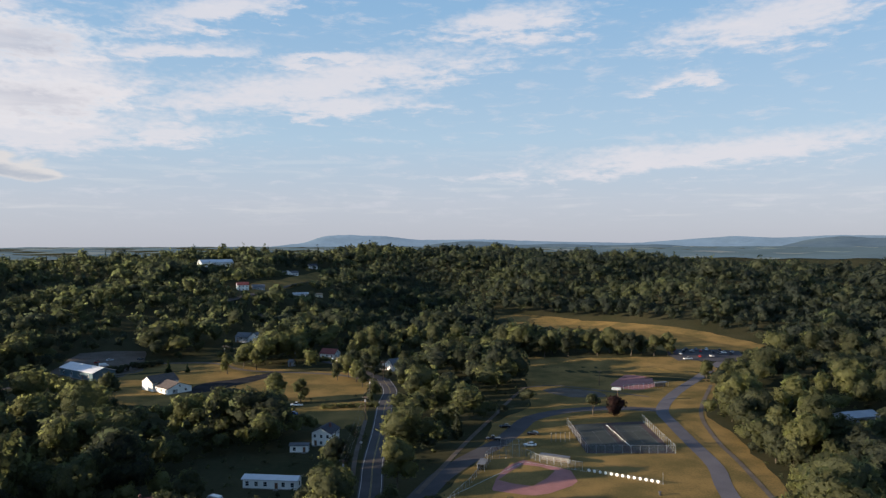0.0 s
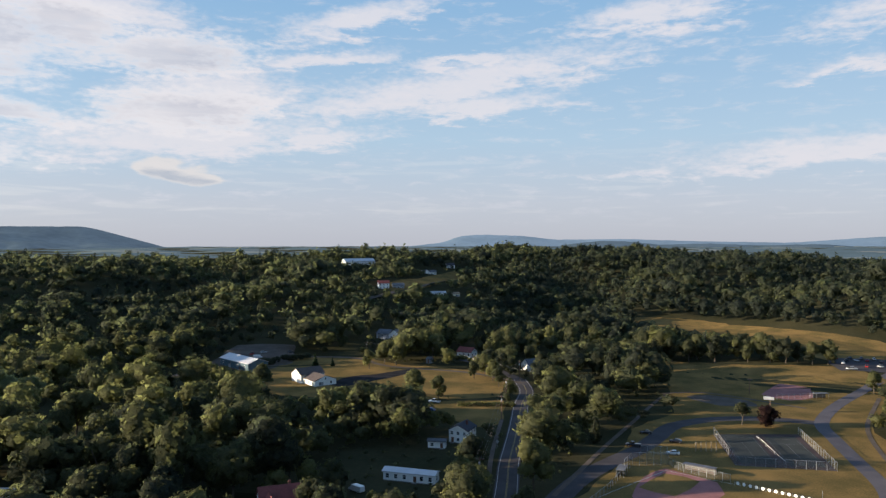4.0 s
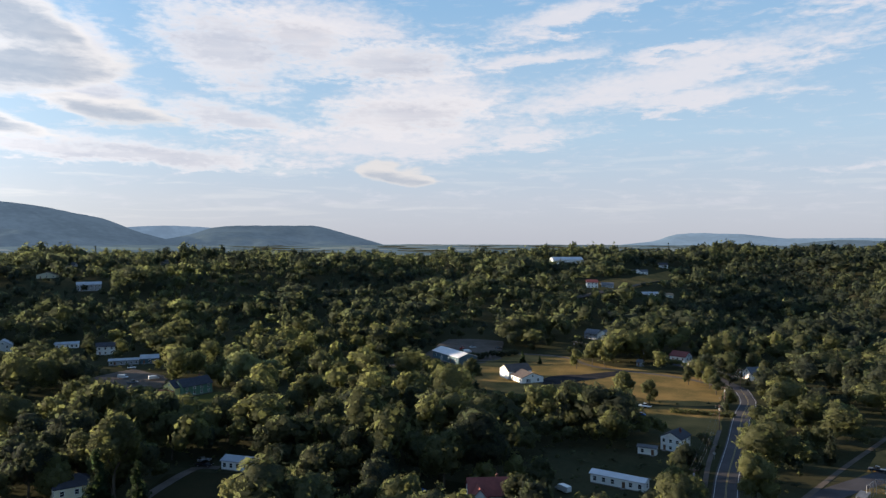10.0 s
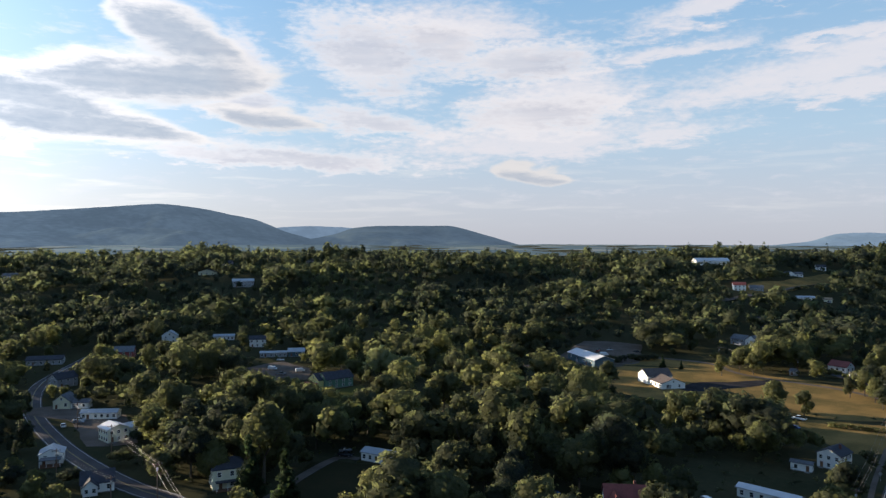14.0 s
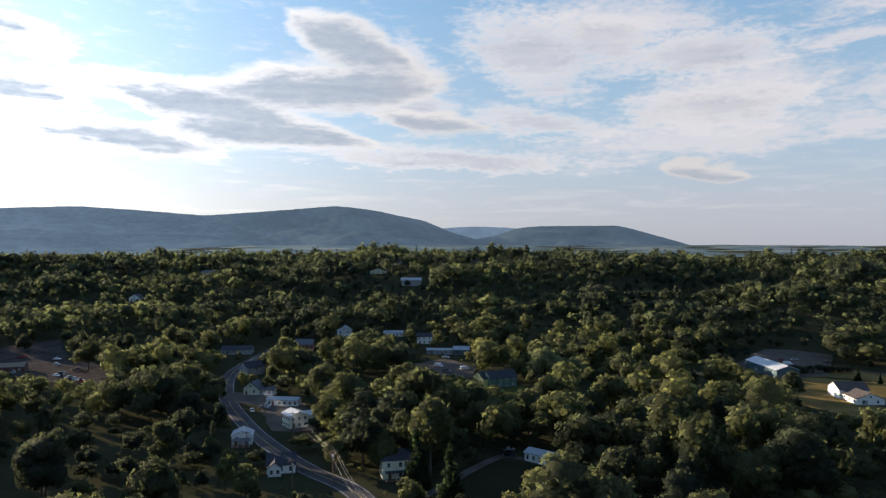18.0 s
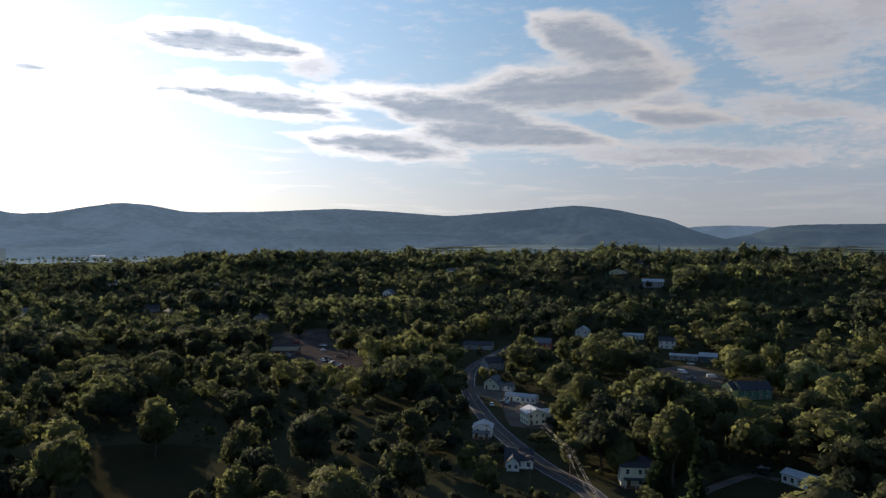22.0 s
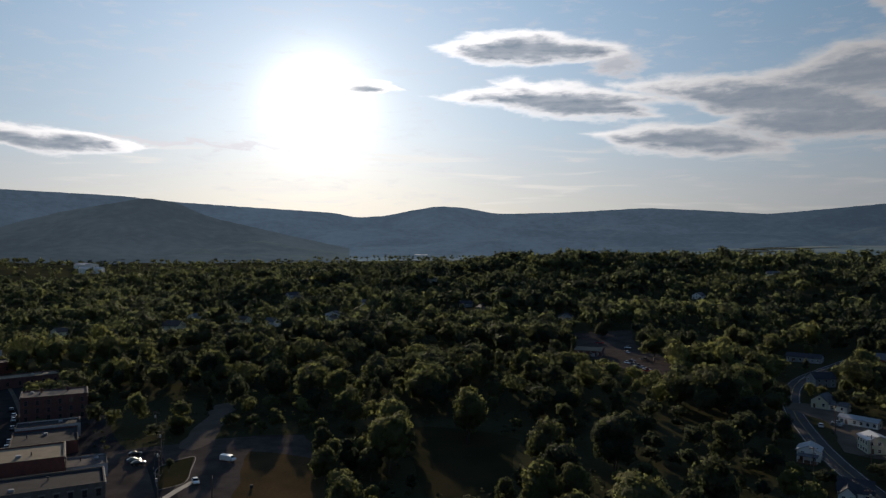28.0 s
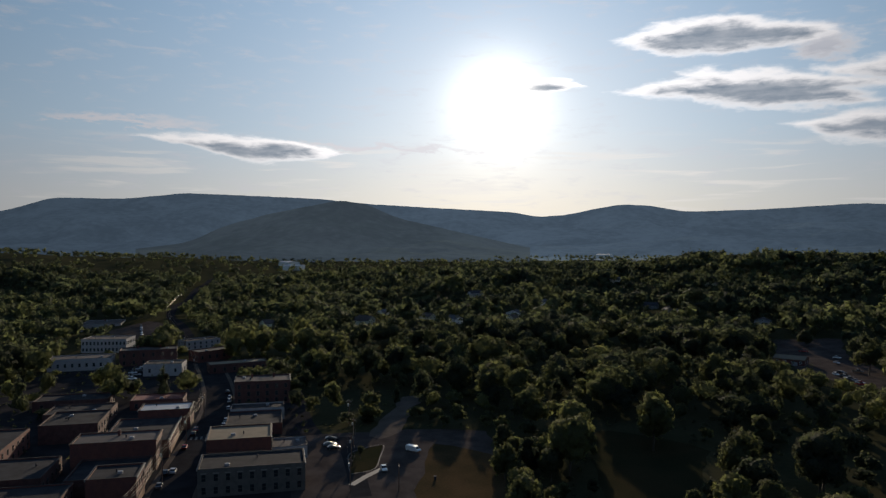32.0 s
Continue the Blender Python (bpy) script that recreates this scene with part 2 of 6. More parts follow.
def foliage(name, dark, light, glow=0.3, leaf=2.4, gaps=0.0, by_object=True, relief=0.55, grain=1.1):
    """Leaves: tint by tree (the attribute tint) and by clump, a little light passes through; gaps: loose sprays with air between."""
    m = bpy.data.materials.new(name)
    m.use_nodes = True
    t = m.node_tree
    p = t.nodes["Principled BSDF"]
    geo = t.nodes.new("ShaderNodeNewGeometry")
    at = t.nodes.new("ShaderNodeAttribute")
    at.attribute_name = "tint"
    whole = at.outputs["Fac"]
    if by_object:
        whole = calc(t, "FRACT", calc(t, "ADD", whole, t.nodes.new("ShaderNodeObjectInfo").outputs["Random"]))
    pos = geo.outputs["Position"]
    clump = noise_of(t, pos, grain, 3.0, 0.62)
    mix = calc(t, "ADD", calc(t, "MULTIPLY", whole, 0.8), calc(t, "MULTIPLY", calc(t, "SUBTRACT", clump, 0.40), 1.0), clamp=True)
    col = blend(t, mix, (*dark, 1), (*light, 1))
    wire(t, p.inputs["Base Color"], col)
    p.inputs["Roughness"].default_value, p.inputs["Specular IOR Level"].default_value = 0.85, 0.04
    if relief:
        b = t.nodes.new("ShaderNodeBump")
        b.inputs["Strength"].default_value, b.inputs["Distance"].default_value = relief, 0.9 / grain
        wire(t, b.inputs["Height"], clump)
        wire(t, p.inputs["Normal"], b.outputs[0])
    tr = t.nodes.new("ShaderNodeBsdfTranslucent")
    wire(t, tr.inputs["Color"], blend(t, 1.0, col, (1.6, 1.65, 1.2, 1), "MULTIPLY"))
    mx = t.nodes.new("ShaderNodeMixShader")
    mx.inputs[0].default_value = glow
    t.links.new(p.outputs[0], mx.inputs[1]), t.links.new(tr.outputs[0], mx.inputs[2])
    if not gaps:
        t.links.new(mx.outputs[0], t.nodes["Material Output"].inputs["Surface"])
        return m
    # gaps between the leaves of a spray
    gap, air = t.nodes.new("ShaderNodeMixShader"), t.nodes.new("ShaderNodeBsdfTransparent")
    wire(t, gap.inputs[0], calc(t, "GREATER_THAN", noise_of(t, pos, leaf, 2.0, 0.6), gaps))
    t.links.new(air.outputs[0], gap.inputs[1]), t.links.new(mx.outputs[0], gap.inputs[2])
    t.links.new(gap.outputs[0], t.nodes["Material Output"].inputs["Surface"])
    return m


def leaves(name, dark, light, by_object=True, grain=1.1, leaf=2.4):
    """The two materials of a crown: its leafy body and the loose sprays on its outside."""
    return foliage(name, dark, light, 0.48, leaf * 0.7, 0.41, by_object, 1.0, grain * 1.6), foliage(name + "_sprays", dark, light, 0.66, leaf, 0.46, by_object, 0.0, grain)


M_LEAF = leaves("broad_leaves", (0.030, 0.038, 0.034), (0.144, 0.146, 0.066))
M_PALE = leaves("willow_leaves", (0.14, 0.16, 0.085), (0.24, 0.25, 0.14))
M_FIR = leaves("needles", (0.018, 0.030, 0.018), (0.036, 0.052, 0.028))
M_RED = leaves("copper_leaves", (0.032, 0.020, 0.020), (0.062, 0.032, 0.030))
M_WOOD = leaves("woodland_leaves", (0.030, 0.038, 0.034), (0.142, 0.145, 0.067), False, 0.9)
M_FARWOOD = leaves("ridge_leaves", (0.030, 0.039, 0.037), (0.108, 0.118, 0.062), False, 0.5, 0.9)
M_BARK = surface("bark", (0.10, 0.08, 0.06), 0.9, vary=0.5, fine=14, bump=0.4)
M_DEADWOOD = surface("bare_wood", (0.32, 0.28, 0.24), 0.9, vary=0.4)
M_GROUND = surface("woodland_floor", (0.034, 0.036, 0.020), 0.95, second=(0.055, 0.050, 0.028), scale=0.03, fine=0.5, spec=0.0)
M_GRASS = surface("dry_grass", (0.235, 0.150, 0.058), 0.95, second=(0.098, 0.078, 0.032), scale=0.06, fine=1.6, bump=0.3, spec=0.0)
M_LAWN = surface("lawn", (0.055, 0.062, 0.02), 0.9, second=(0.09, 0.08, 0.03), scale=0.05, fine=1.3, bump=0.3, spec=0.0)
# grass darker than the lawn: the shade lying on it is put into the colour
M_MEADOW = surface("grass_with_painted_shade", (0.024, 0.026, 0.014), 0.95, second=(0.040, 0.033, 0.018), scale=0.05, fine=1.3, bump=0.3, spec=0.0)
M_STUBBLE = surface("brown_meadow", (0.085, 0.056, 0.030), 0.95, second=(0.045, 0.036, 0.020), scale=0.06, fine=1.5, bump=0.3, spec=0.0)
M_LOT = surface("dirt_lot", (0.088, 0.073, 0.067), 0.95, vary=0.45, scale=0.12, fine=4, bump=0.2, spec=0.0)
M_FAINT = surface("worn_court_paint", (0.16, 0.16, 0.155), 0.8, vary=0.4, scale=0.8)
M_ASPHALT = surface("asphalt", (0.040, 0.038, 0.040), 0.9, vary=0.4, scale=0.15, fine=4, spec=0.0)
M_OLDROAD = surface("weathered_asphalt", (0.080, 0.074, 0.078), 0.85, vary=0.3, scale=0.1, fine=3, spec=0.04)
M_PARKROAD = surface("pale_asphalt", (0.125, 0.115, 0.125), 0.9, vary=0.25, scale=0.1, fine=3, spec=0.03)
M_GRAVEL = surface("gravel", (0.135, 0.112, 0.095), 0.95, vary=0.35, scale=0.12, fine=5, bump=0.3, spec=0.0)
M_DIRT = surface("infield_clay", (0.33, 0.155, 0.145), 0.95, vary=0.25, scale=0.2, fine=4, spec=0.04)
M_COURT = surface("court_paint", (0.062, 0.066, 0.060), 0.8, vary=0.35, scale=0.12, fine=2, spec=0.04)
M_COURTRED = surface("court_surround", (0.085, 0.062, 0.060), 0.8, vary=0.35, scale=0.12, fine=2, spec=0.04)
M_LINE = surface("road_paint_white", (0.46, 0.46, 0.44), 0.7, vary=0.3, scale=0.8)
M_YELLOW = surface("road_paint_yellow", (0.26, 0.20, 0.07), 0.7, vary=0.3, scale=0.8)
# ---- the lie of the land ----
def polar(az, r):
    """A place on the plan: degrees to the left of the camera's first view and metres from the camera."""
    a = math.radians(az)
    return np.array((-math.sin(a) * r, math.cos(a) * r))


def smooth(a, b, v):
    u = np.clip((v - a) / (b - a), 0, 1)
    return u * u * (3 - 2 * u)


def seg_dist(x, y, p, q):
    """Distance from (x, y) to the line from p to q, and how far along it."""
    dx, dy = q[0] - p[0], q[1] - p[1]
    s = np.clip(((x - p[0]) * dx + (y - p[1]) * dy) / (dx * dx + dy * dy), 0, 1)
    return np.hypot(x - p[0] - s * dx, y - p[1] - s * dy), s


# wooded ridges: two ends of the crest, their heights, half-width of the crest, width of the flank
RIDGES = [
    (polar(49, 900), polar(21, 850), 40, 39, 60, 340),
    (polar(22, 880), polar(14, 1010), 39, 41, 50, 330),
    (polar(14, 1010), polar(-4, 1180), 41, 48, 60, 330),
    (polar(-3, 1120), polar(-45, 880), 48, 26, 80, 360),
    (polar(80, 1100), polar(49, 930), 36, 42, 90, 420),
    (polar(118, 1900), polar(80, 1150), 4, 27, 90, 520),
    (polar(-10, 640), polar(-16, 520), 7, 5, 20, 90),
    (polar(152, 1500), polar(134, 1750), 70, 30, 100, 500),
]


def land(x, y):
    """Height of the ground."""
    x, y = np.asarray(x, float), np.asarray(y, float)
    r = np.hypot(x, y)
    az = np.degrees(np.arctan2(-x, y))
    z = np.zeros_like(r)
    for p, q, h0, h1, crest, flank in RIDGES:
        d, s = seg_dist(x, y, p, q)
        h = (h0 + (h1 - h0) * s) * (1 - smooth(crest, crest + flank, d))
        z = np.maximum(z, h) + 0.12 * np.minimum(z, h)
    far = 46 * (1 - smooth(60, 95, az)) + 6
    z = np.maximum(z, far * smooth(1250, 3300, r))
    roll = (4.5 * np.sin(x / 61 + 1.3 * np.sin(y / 83)) * np.cos(y / 71 + 0.8) + 4.0 * np.sin(x / 33 - y / 47 + 2)) * smooth(500, 720, r) * (1 - 0.5 * smooth(800, 950, r))
    return z + roll

# ---- small builders ----
def link(name, verts, faces, material, parent=None, label="", smooth_faces=False):
    me = bpy.data.meshes.new(name)
    me.from_pydata([tuple(map(float, v)) for v in verts], [], [tuple(map(int, f)) for f in faces])
    me.materials.append(material)
    if smooth_faces:
        me.polygons.foreach_set("use_smooth", [True] * len(me.polygons))
    ob = new(name, me)
    if parent:
        ob.parent = parent
    if label:
        ob["label"] = label
    return ob


def part(name, bm, material, parent, label=""):
    me = bpy.data.meshes.new(name)
    bm.to_mesh(me)
    bm.free()
    me.materials.append(material)
    ob = new(name, me)
    if parent:
        ob.parent = parent
    if label:
        ob["label"] = label
    return ob


def inside(x, y, poly):
    """Which of the places lie in the polygon."""
    poly = np.asarray(poly, float)
    hit = np.zeros(np.shape(x), bool)
    j = len(poly) - 1
    for i in range(len(poly)):
        (xi, yi), (xj, yj) = poly[i], poly[j]
        hit ^= ((yi > y) != (yj > y)) & (x < (xj - xi) * (y - yi) / (yj - yi + 1e-12) + xi)
        j = i
    return hit


def curve_through(pts, step=6.0):
    """A smooth line of points through the given ones."""
    p = [np.array(q, float) for q in pts]
    p = [2 * p[0] - p[1]] + p + [2 * p[-1] - p[-2]]
    out = []
    for a, b, c, d in zip(p, p[1:], p[2:], p[3:]):
        n = max(2, int(np.linalg.norm(c - b) / step))
        for k in range(n):
            s = k / n
            out.append(0.5 * (2 * b + (c - a) * s + (2 * a - 5 * b + 4 * c - d) * s * s + (3 * b - a - 3 * c + d) * s ** 3))
    return np.array(out + [p[-2]])


CLEAR = []  # outlines that no crown may overhang or hide from the camera


def ribbon(name, line, width, lift, material, offset=0.0, thick=0.0, clear=None, wob=0.0):
    """A strip along a line, laid on the land."""
    d = np.gradient(line, axis=0)
    nrm = np.stack([-d[:, 1], d[:, 0]], 1) / np.linalg.norm(d, axis=1)[:, None]
    half = width / 2 + wob * np.sin(np.arange(len(line)) * 1.7)
    left, right = line + nrm * (offset + half)[:, None] if wob else line + nrm * (offset + width / 2), line + nrm * (offset - width / 2)
    verts = []
    mid = land(line[:, 0], line[:, 1]) + lift
    for q, s in ((left, 0), (right, 0)):
        verts += [(a, b, c) for (a, b), c in zip(q, np.maximum(land(q[:, 0], q[:, 1]) + lift, mid if np.max(mid) > 2 else -9))]
    n = len(line)
    faces = [(i, n + i, n + i + 1, i + 1) for i in range(n - 1)]
    ob = link(name, verts, faces, material)
    if clear is not None:
        e = nrm * (width / 2 + clear)
        for i in range(0, n - 1, 3):
            k = min(n - 1, i + 3)
            CLEAR.append([line[i] + e[i], line[k] + e[k], line[k] - e[k], line[i] - e[i]])
    return ob


def round_off(poly, step=7.0, wob=0.8, seed=1):
    """A closed outline with natural, slightly uneven edges."""
    rng = np.random.default_rng(seed)
    p = [np.array(q, float) for q in poly]
    n = len(p)
    out = []
    for i in range(n):
        a, b, c, d = p[i - 1], p[i], p[(i + 1) % n], p[(i + 2) % n]
        k = max(2, int(np.linalg.norm(c - b) / step))
        for j in range(k):
            s = j / k
            q = 0.5 * (2 * b + (c - a) * s + (2 * a - 5 * b + 4 * c - d) * s * s + (3 * b - a - 3 * c + d) * s ** 3)
            out.append(0.5 * q + 0.5 * (b + (c - b) * s) + rng.normal(0, wob, 2))
    return out


def patch(name, poly, lift, material, clear=True, seed=1, wob=0.8, fine=9.0, sharp=False):
    """A piece of lawn, field or paving laid on the land."""
    edge = [np.array(q, float) for q in poly] if sharp else round_off(poly, 7.0, wob, seed)
    bm = bmesh.new()
    bm.faces.new([bm.verts.new((q[0], q[1], 0)) for q in edge])
    bmesh.ops.triangulate(bm, faces=bm.faces[:])
    for _ in range(5):
        long = [e for e in bm.edges if e.calc_length() > fine]
        if not long:
            break
        bmesh.ops.subdivide_edges(bm, edges=long, cuts=1)
        bmesh.ops.triangulate(bm, faces=bm.faces[:])
    for v in bm.verts:
        z = float(land(v.co.x, v.co.y))
        v.co.z = z + lift + (0.35 if z > 1.0 else 0.0)
    for f in bm.faces:
        if f.normal.z < 0:
            f.normal_flip()
    if clear:
        CLEAR.append(edge)
    return part(name, bm, material, None)


# ---- ground ----
def build_ground():
    rr = np.concatenate([np.arange(0, 460, 12.0), np.arange(460, 1300, 10.0), np.geomspace(1300, 4950, 40)])
    aa = np.radians(np.arange(0, 360, 1.0))
    R, A = np.meshgrid(rr[1:], aa, indexing="ij")
    X, Y = -np.sin(A) * R, np.cos(A) * R
    Z = land(X, Y)
    verts = [(0, 0, 0)] + list(zip(X.ravel(), Y.ravel(), Z.ravel()))
    n, k = len(aa), len(rr) - 1
    faces = [(0, 1 + j, 1 + (j + 1) % n) for j in range(n)]
    for i in range(k - 1):
        b = 1 + i * n
        faces += [(b + j, b + n + j, b + n + (j + 1) % n, b + (j + 1) % n) for j in range(n)]
    ob = link("ground", verts, faces, M_GROUND, smooth_faces=True)
    return tagged(ob, "wooded valley floor and low ridges round a village", "ground", kind="structure")


build_ground()


def setting(ob, label, category):
    return tagged(ob, label, category, kind="structure")


# ---- roads, lots and lawns ----
ROAD = curve_through([(-19, 150), (-22, 215), (-24, 245), (-25, 286), (-27, 334), (-27, 365), (-33, 396)])
setting(ribbon("road", ROAD, 7.6, 0.05, M_OLDROAD, clear=1.5), "grey two-lane country road with painted lines", "road")
for off, m in ((3.2, M_LINE), (-3.2, M_LINE), (0.16, M_YELLOW), (-0.16, M_YELLOW)):
    setting(ribbon("road_marking", ROAD, 0.16, 0.062, m, off), "worn painted line on the road", "road marking")
MAIN = curve_through([(-130, 95), (-160, 108), (-185, 115), (-210, 114), (-246, 117), (-285, 124), (-333, 137), (-384, 160), (-419, 187), (-448, 218)])
setting(ribbon("road", MAIN, 8.0, 0.05, M_OLDROAD, clear=2.5), "grey village road winding past white houses", "road")
for off, m in ((3.4, M_LINE), (-3.4, M_LINE), (0.16, M_YELLOW), (-0.16, M_YELLOW)):
    setting(ribbon("road_marking", MAIN, 0.16, 0.062, m, off), "worn painted line on the road", "road marking")
STREET = curve_through([(-130, -112), (-174, -139), (-213.9, -160.1), (-250.3, -179), (-275.1, -193.9), (-303.6, -214.5), (-348, -251), (-420, -316), (-487, -377), (-591, -472), (-738, -566), (-900, -668), (-1098, -788)])
setting(ribbon("road", STREET[:48], 12.0, 0.05, M_ASPHALT, clear=6.0), "asphalt main street between brick shops", "road")
setting(ribbon("road", STREET[47:], 8.0, 0.05, M_ASPHALT, clear=4.0), "asphalt street leaving the town", "road")
for off in (6.9, -6.9):
    setting(ribbon("pavement", STREET[:44], 1.8, 0.17, M_GRAVEL, off), "pale concrete pavement along the shops", "pavement")
ACCESS = curve_through([(78, 160), (85, 214), (91, 240), (93, 269), (95, 297), (98, 322), (113, 354), (135, 389), (162, 428), (180, 450)])
setting(ribbon("road", ACCESS, 5.6, 0.07, M_PARKROAD, clear=1.5), "curving asphalt park drive", "road")
BRANCH = curve_through([(98, 322), (79, 326), (57, 322), (38, 308), (29, 288), (21, 270), (9, 250), (-1, 230), (-9, 205)])
setting(ribbon("road", BRANCH, 7.5, 0.06, M_OLDROAD, clear=1.0), "asphalt lane along the ballfield", "road")
TRACK = curve_through([(94, 190), (97, 214), (101, 245), (104, 274), (114, 318), (141, 379)])
setting(ribbon("path", TRACK, 1.8, 0.09, M_GRAVEL), "worn footpath beside the drive", "path")

# lawns and fields
GRASSES = [
    ("ballpark_grass", [(-2, 195), (40, 196), (84, 196), (104, 215), (112, 270), (116, 318), (144, 376), (160, 420), (150, 446), (96, 452), (51, 470), (45, 420), (44, 380), (40, 330), (20, 300), (12, 250), (0, 215)], M_GRASS, "dry mown grass of a ballpark"),
    ("hill_field", [(49, 666), (104, 650), (150, 590), (200, 540), (222, 496), (196, 470), (144, 464), (136, 500), (130, 548), (94, 580), (49, 642)], M_GRASS, "dry grass field below the woods"),
    ("lawn", [(-160, 340), (-182, 392), (-178, 440), (-139, 452), (-110, 432), (-56, 418), (-40, 392), (-40, 350), (-63, 340), (-105, 357), (-126, 333)], M_GRASS, "sunlit dry lawn round a white house"),
    ("lawn", [(-68, 335), (-36, 340), (-33, 296), (-44, 290), (-62, 310)], M_GRASS, "dry lawn beside the road"),
    ("yard", [(-232, 460), (-196, 472), (-178, 425), (-186, 400), (-222, 400)], M_GRAVEL, "gravel yard behind a metal barn"),
    ("lawn", [(-172, 140), (-184, 165), (-163, 176), (-146, 155), (-150, 138)], M_MEADOW, "lawn beside a mobile home, shade painted into its colour"),
    ("lawn", [(-259, 244), (-264, 268), (-226, 246), (-222, 228)], M_LAWN, "lawn behind a green house"),
    ("yard", [(-326, 240), (-350, 262), (-350, 288), (-319, 284), (-295, 262), (-303, 245)], M_GRAVEL, "gravel yard with parked vans"),
    ("parking_lot", [(146, 470), (194, 472), (182, 440), (144, 440)], M_OLDROAD, "asphalt car park by the field"),
    ("parking_lot", [(-560, 62), (-560, 108), (-524, 104), (-466, 112), (-396, 100), (-436, 72), (-500, 60)], M_LOT, "dark gravel lot of a roadside business"),
    ("parking_lot", [(-242, -132), (-270, -70), (-190, -48), (-165, -80), (-182, -104)], M_LOT, "dark worn gravel car park behind the shops"),
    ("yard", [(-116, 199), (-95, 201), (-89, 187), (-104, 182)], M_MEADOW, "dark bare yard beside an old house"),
    ("parking_lot", [(-430, -388), (-442, -362), (-498, -404), (-520, -440), (-470, -436)], M_LOT, "dark car park of a large store by the street"),
    ("hill_yard", [(-178, 640), (-176, 690), (-170, 800), (-150, 862), (-138, 830), (-140, 760), (-140, 690), (-158, 640)], M_GRASS, "dry grass among hilltop houses"),
    ("meadow", [(-284, -28), (-276, 8), (-252, 10), (-214, 4), (-208, -18), (-240, -26)], M_MEADOW, "rough meadow between trees, shade painted into its colour"),
    ("driveway", [(-129, 363), (-131, 380), (-112, 402), (-100, 416), (-96, 406), (-108, 384), (-120, 362)], M_ASPHALT, "dark asphalt forecourt beside a white house"),
    ("meadow", [(-247, -84), (-242, -60), (-195, -44), (-185, -62), (-200, -72)], M_STUBBLE, "dry brown meadow by the car park"),
    ("track", [(-250, -110), (-316, -122), (-318, -114), (-252, -100)], M_GRAVEL, "pale dirt track between trees"),
    ("forecourt", [(-340, 132), (-300, 138), (-262, 126), (-252, 140), (-296, 158), (-335, 152)], M_GRAVEL, "gravel forecourt of roadside houses"),
]
for i, (nm, poly, m, lab) in enumerate(GRASSES):
    setting(patch(nm, poly, 0.02 + 0.003 * i, m, seed=i), lab, nm.split("_")[-1])
setting(patch("infield", [(14, 220), (20, 238), (28, 247), (42, 237), (42, 226), (36, 218), (27, 213), (18, 216)], 0.045, M_DIRT, False, 3, 0.4), "reddish clay infield of a ballfield", "infield")
setting(patch("infield_grass", [(17.5, 227.5), (27, 243), (37, 236.5), (27.5, 221.5)], 0.06, M_GRASS, False, 4, 0.15), "mown grass inside the infield", "grass")
setting(patch("infield", [(88, 379), (97, 366), (110, 374), (116, 400), (104, 408)], 0.045, M_DIRT, False, 5, 0.5), "reddish clay of a second ballfield", "infield")
setting(patch("gravel_patch", [(50, 366), (62, 372), (78, 362), (80, 350), (62, 348)], 0.045, M_GRAVEL, False, 6, 0.5), "bare gravel patch in the grass", "gravel")
for nm, line, w, m in (("driveway", [(-30, 385), (-64, 412), (-114, 424), (-142, 448), (-175, 445)], 4.0, M_GRAVEL), ("driveway", [(-228, 362), (-223, 385), (-205, 400)], 4.5, M_GRAVEL),
                       ("driveway", [(-167, 128), (-170, 139), (-175, 151), (-181, 173), (-174, 177)], 3.5, M_GRAVEL), ("path", [(-28, 218), (-31, 254), (-33, 305)], 1.6, M_GRAVEL),
                       ("driveway", [(-190, -86), (-215, -100), (-245, -118)], 6, M_ASPHALT), ("path", [(-33, 396), (-60, 440), (-100, 490), (-150, 590)], 6, M_OLDROAD), ("driveway", [(-186, 600), (-171, 625), (-150, 672), (-141, 740), (-138, 810)], 7, M_GRAVEL), ("path", [(-8, 215), (1, 245), (10, 275), (22, 312), (34, 350), (42, 372)], 1.8, M_GRAVEL), ("driveway", [(40, 372), (62, 377), (100, 350)], 2.2, M_GRAVEL)):
    setting(ribbon(nm, curve_through(line), w, 0.075, m, clear=0.5 if line[1] != (-60, 440) else None), "pale worn " + nm, nm)


CLEAR.append([(-262, 272), (-254, 276), (-256, 284), (-264, 280)])
for x, y in ((-66.5, 208), (-104.5, 187), (-67.5, 331), (-66, 314), (19, 273), (25, 292), (35, 281)):
    CLEAR.append([(x - 5, y - 4), (x + 5, y - 4), (x + 5, y + 4), (x - 5, y + 4)])
for a, b in (((27.5, 246), (1, 211)), ((27.5, 246), (47, 235.5))):
    setting(ribbon("foul_line", np.array([a, b], float), 0.22, 0.075, M_LINE), "white foul line on the ballfield", "foul line")


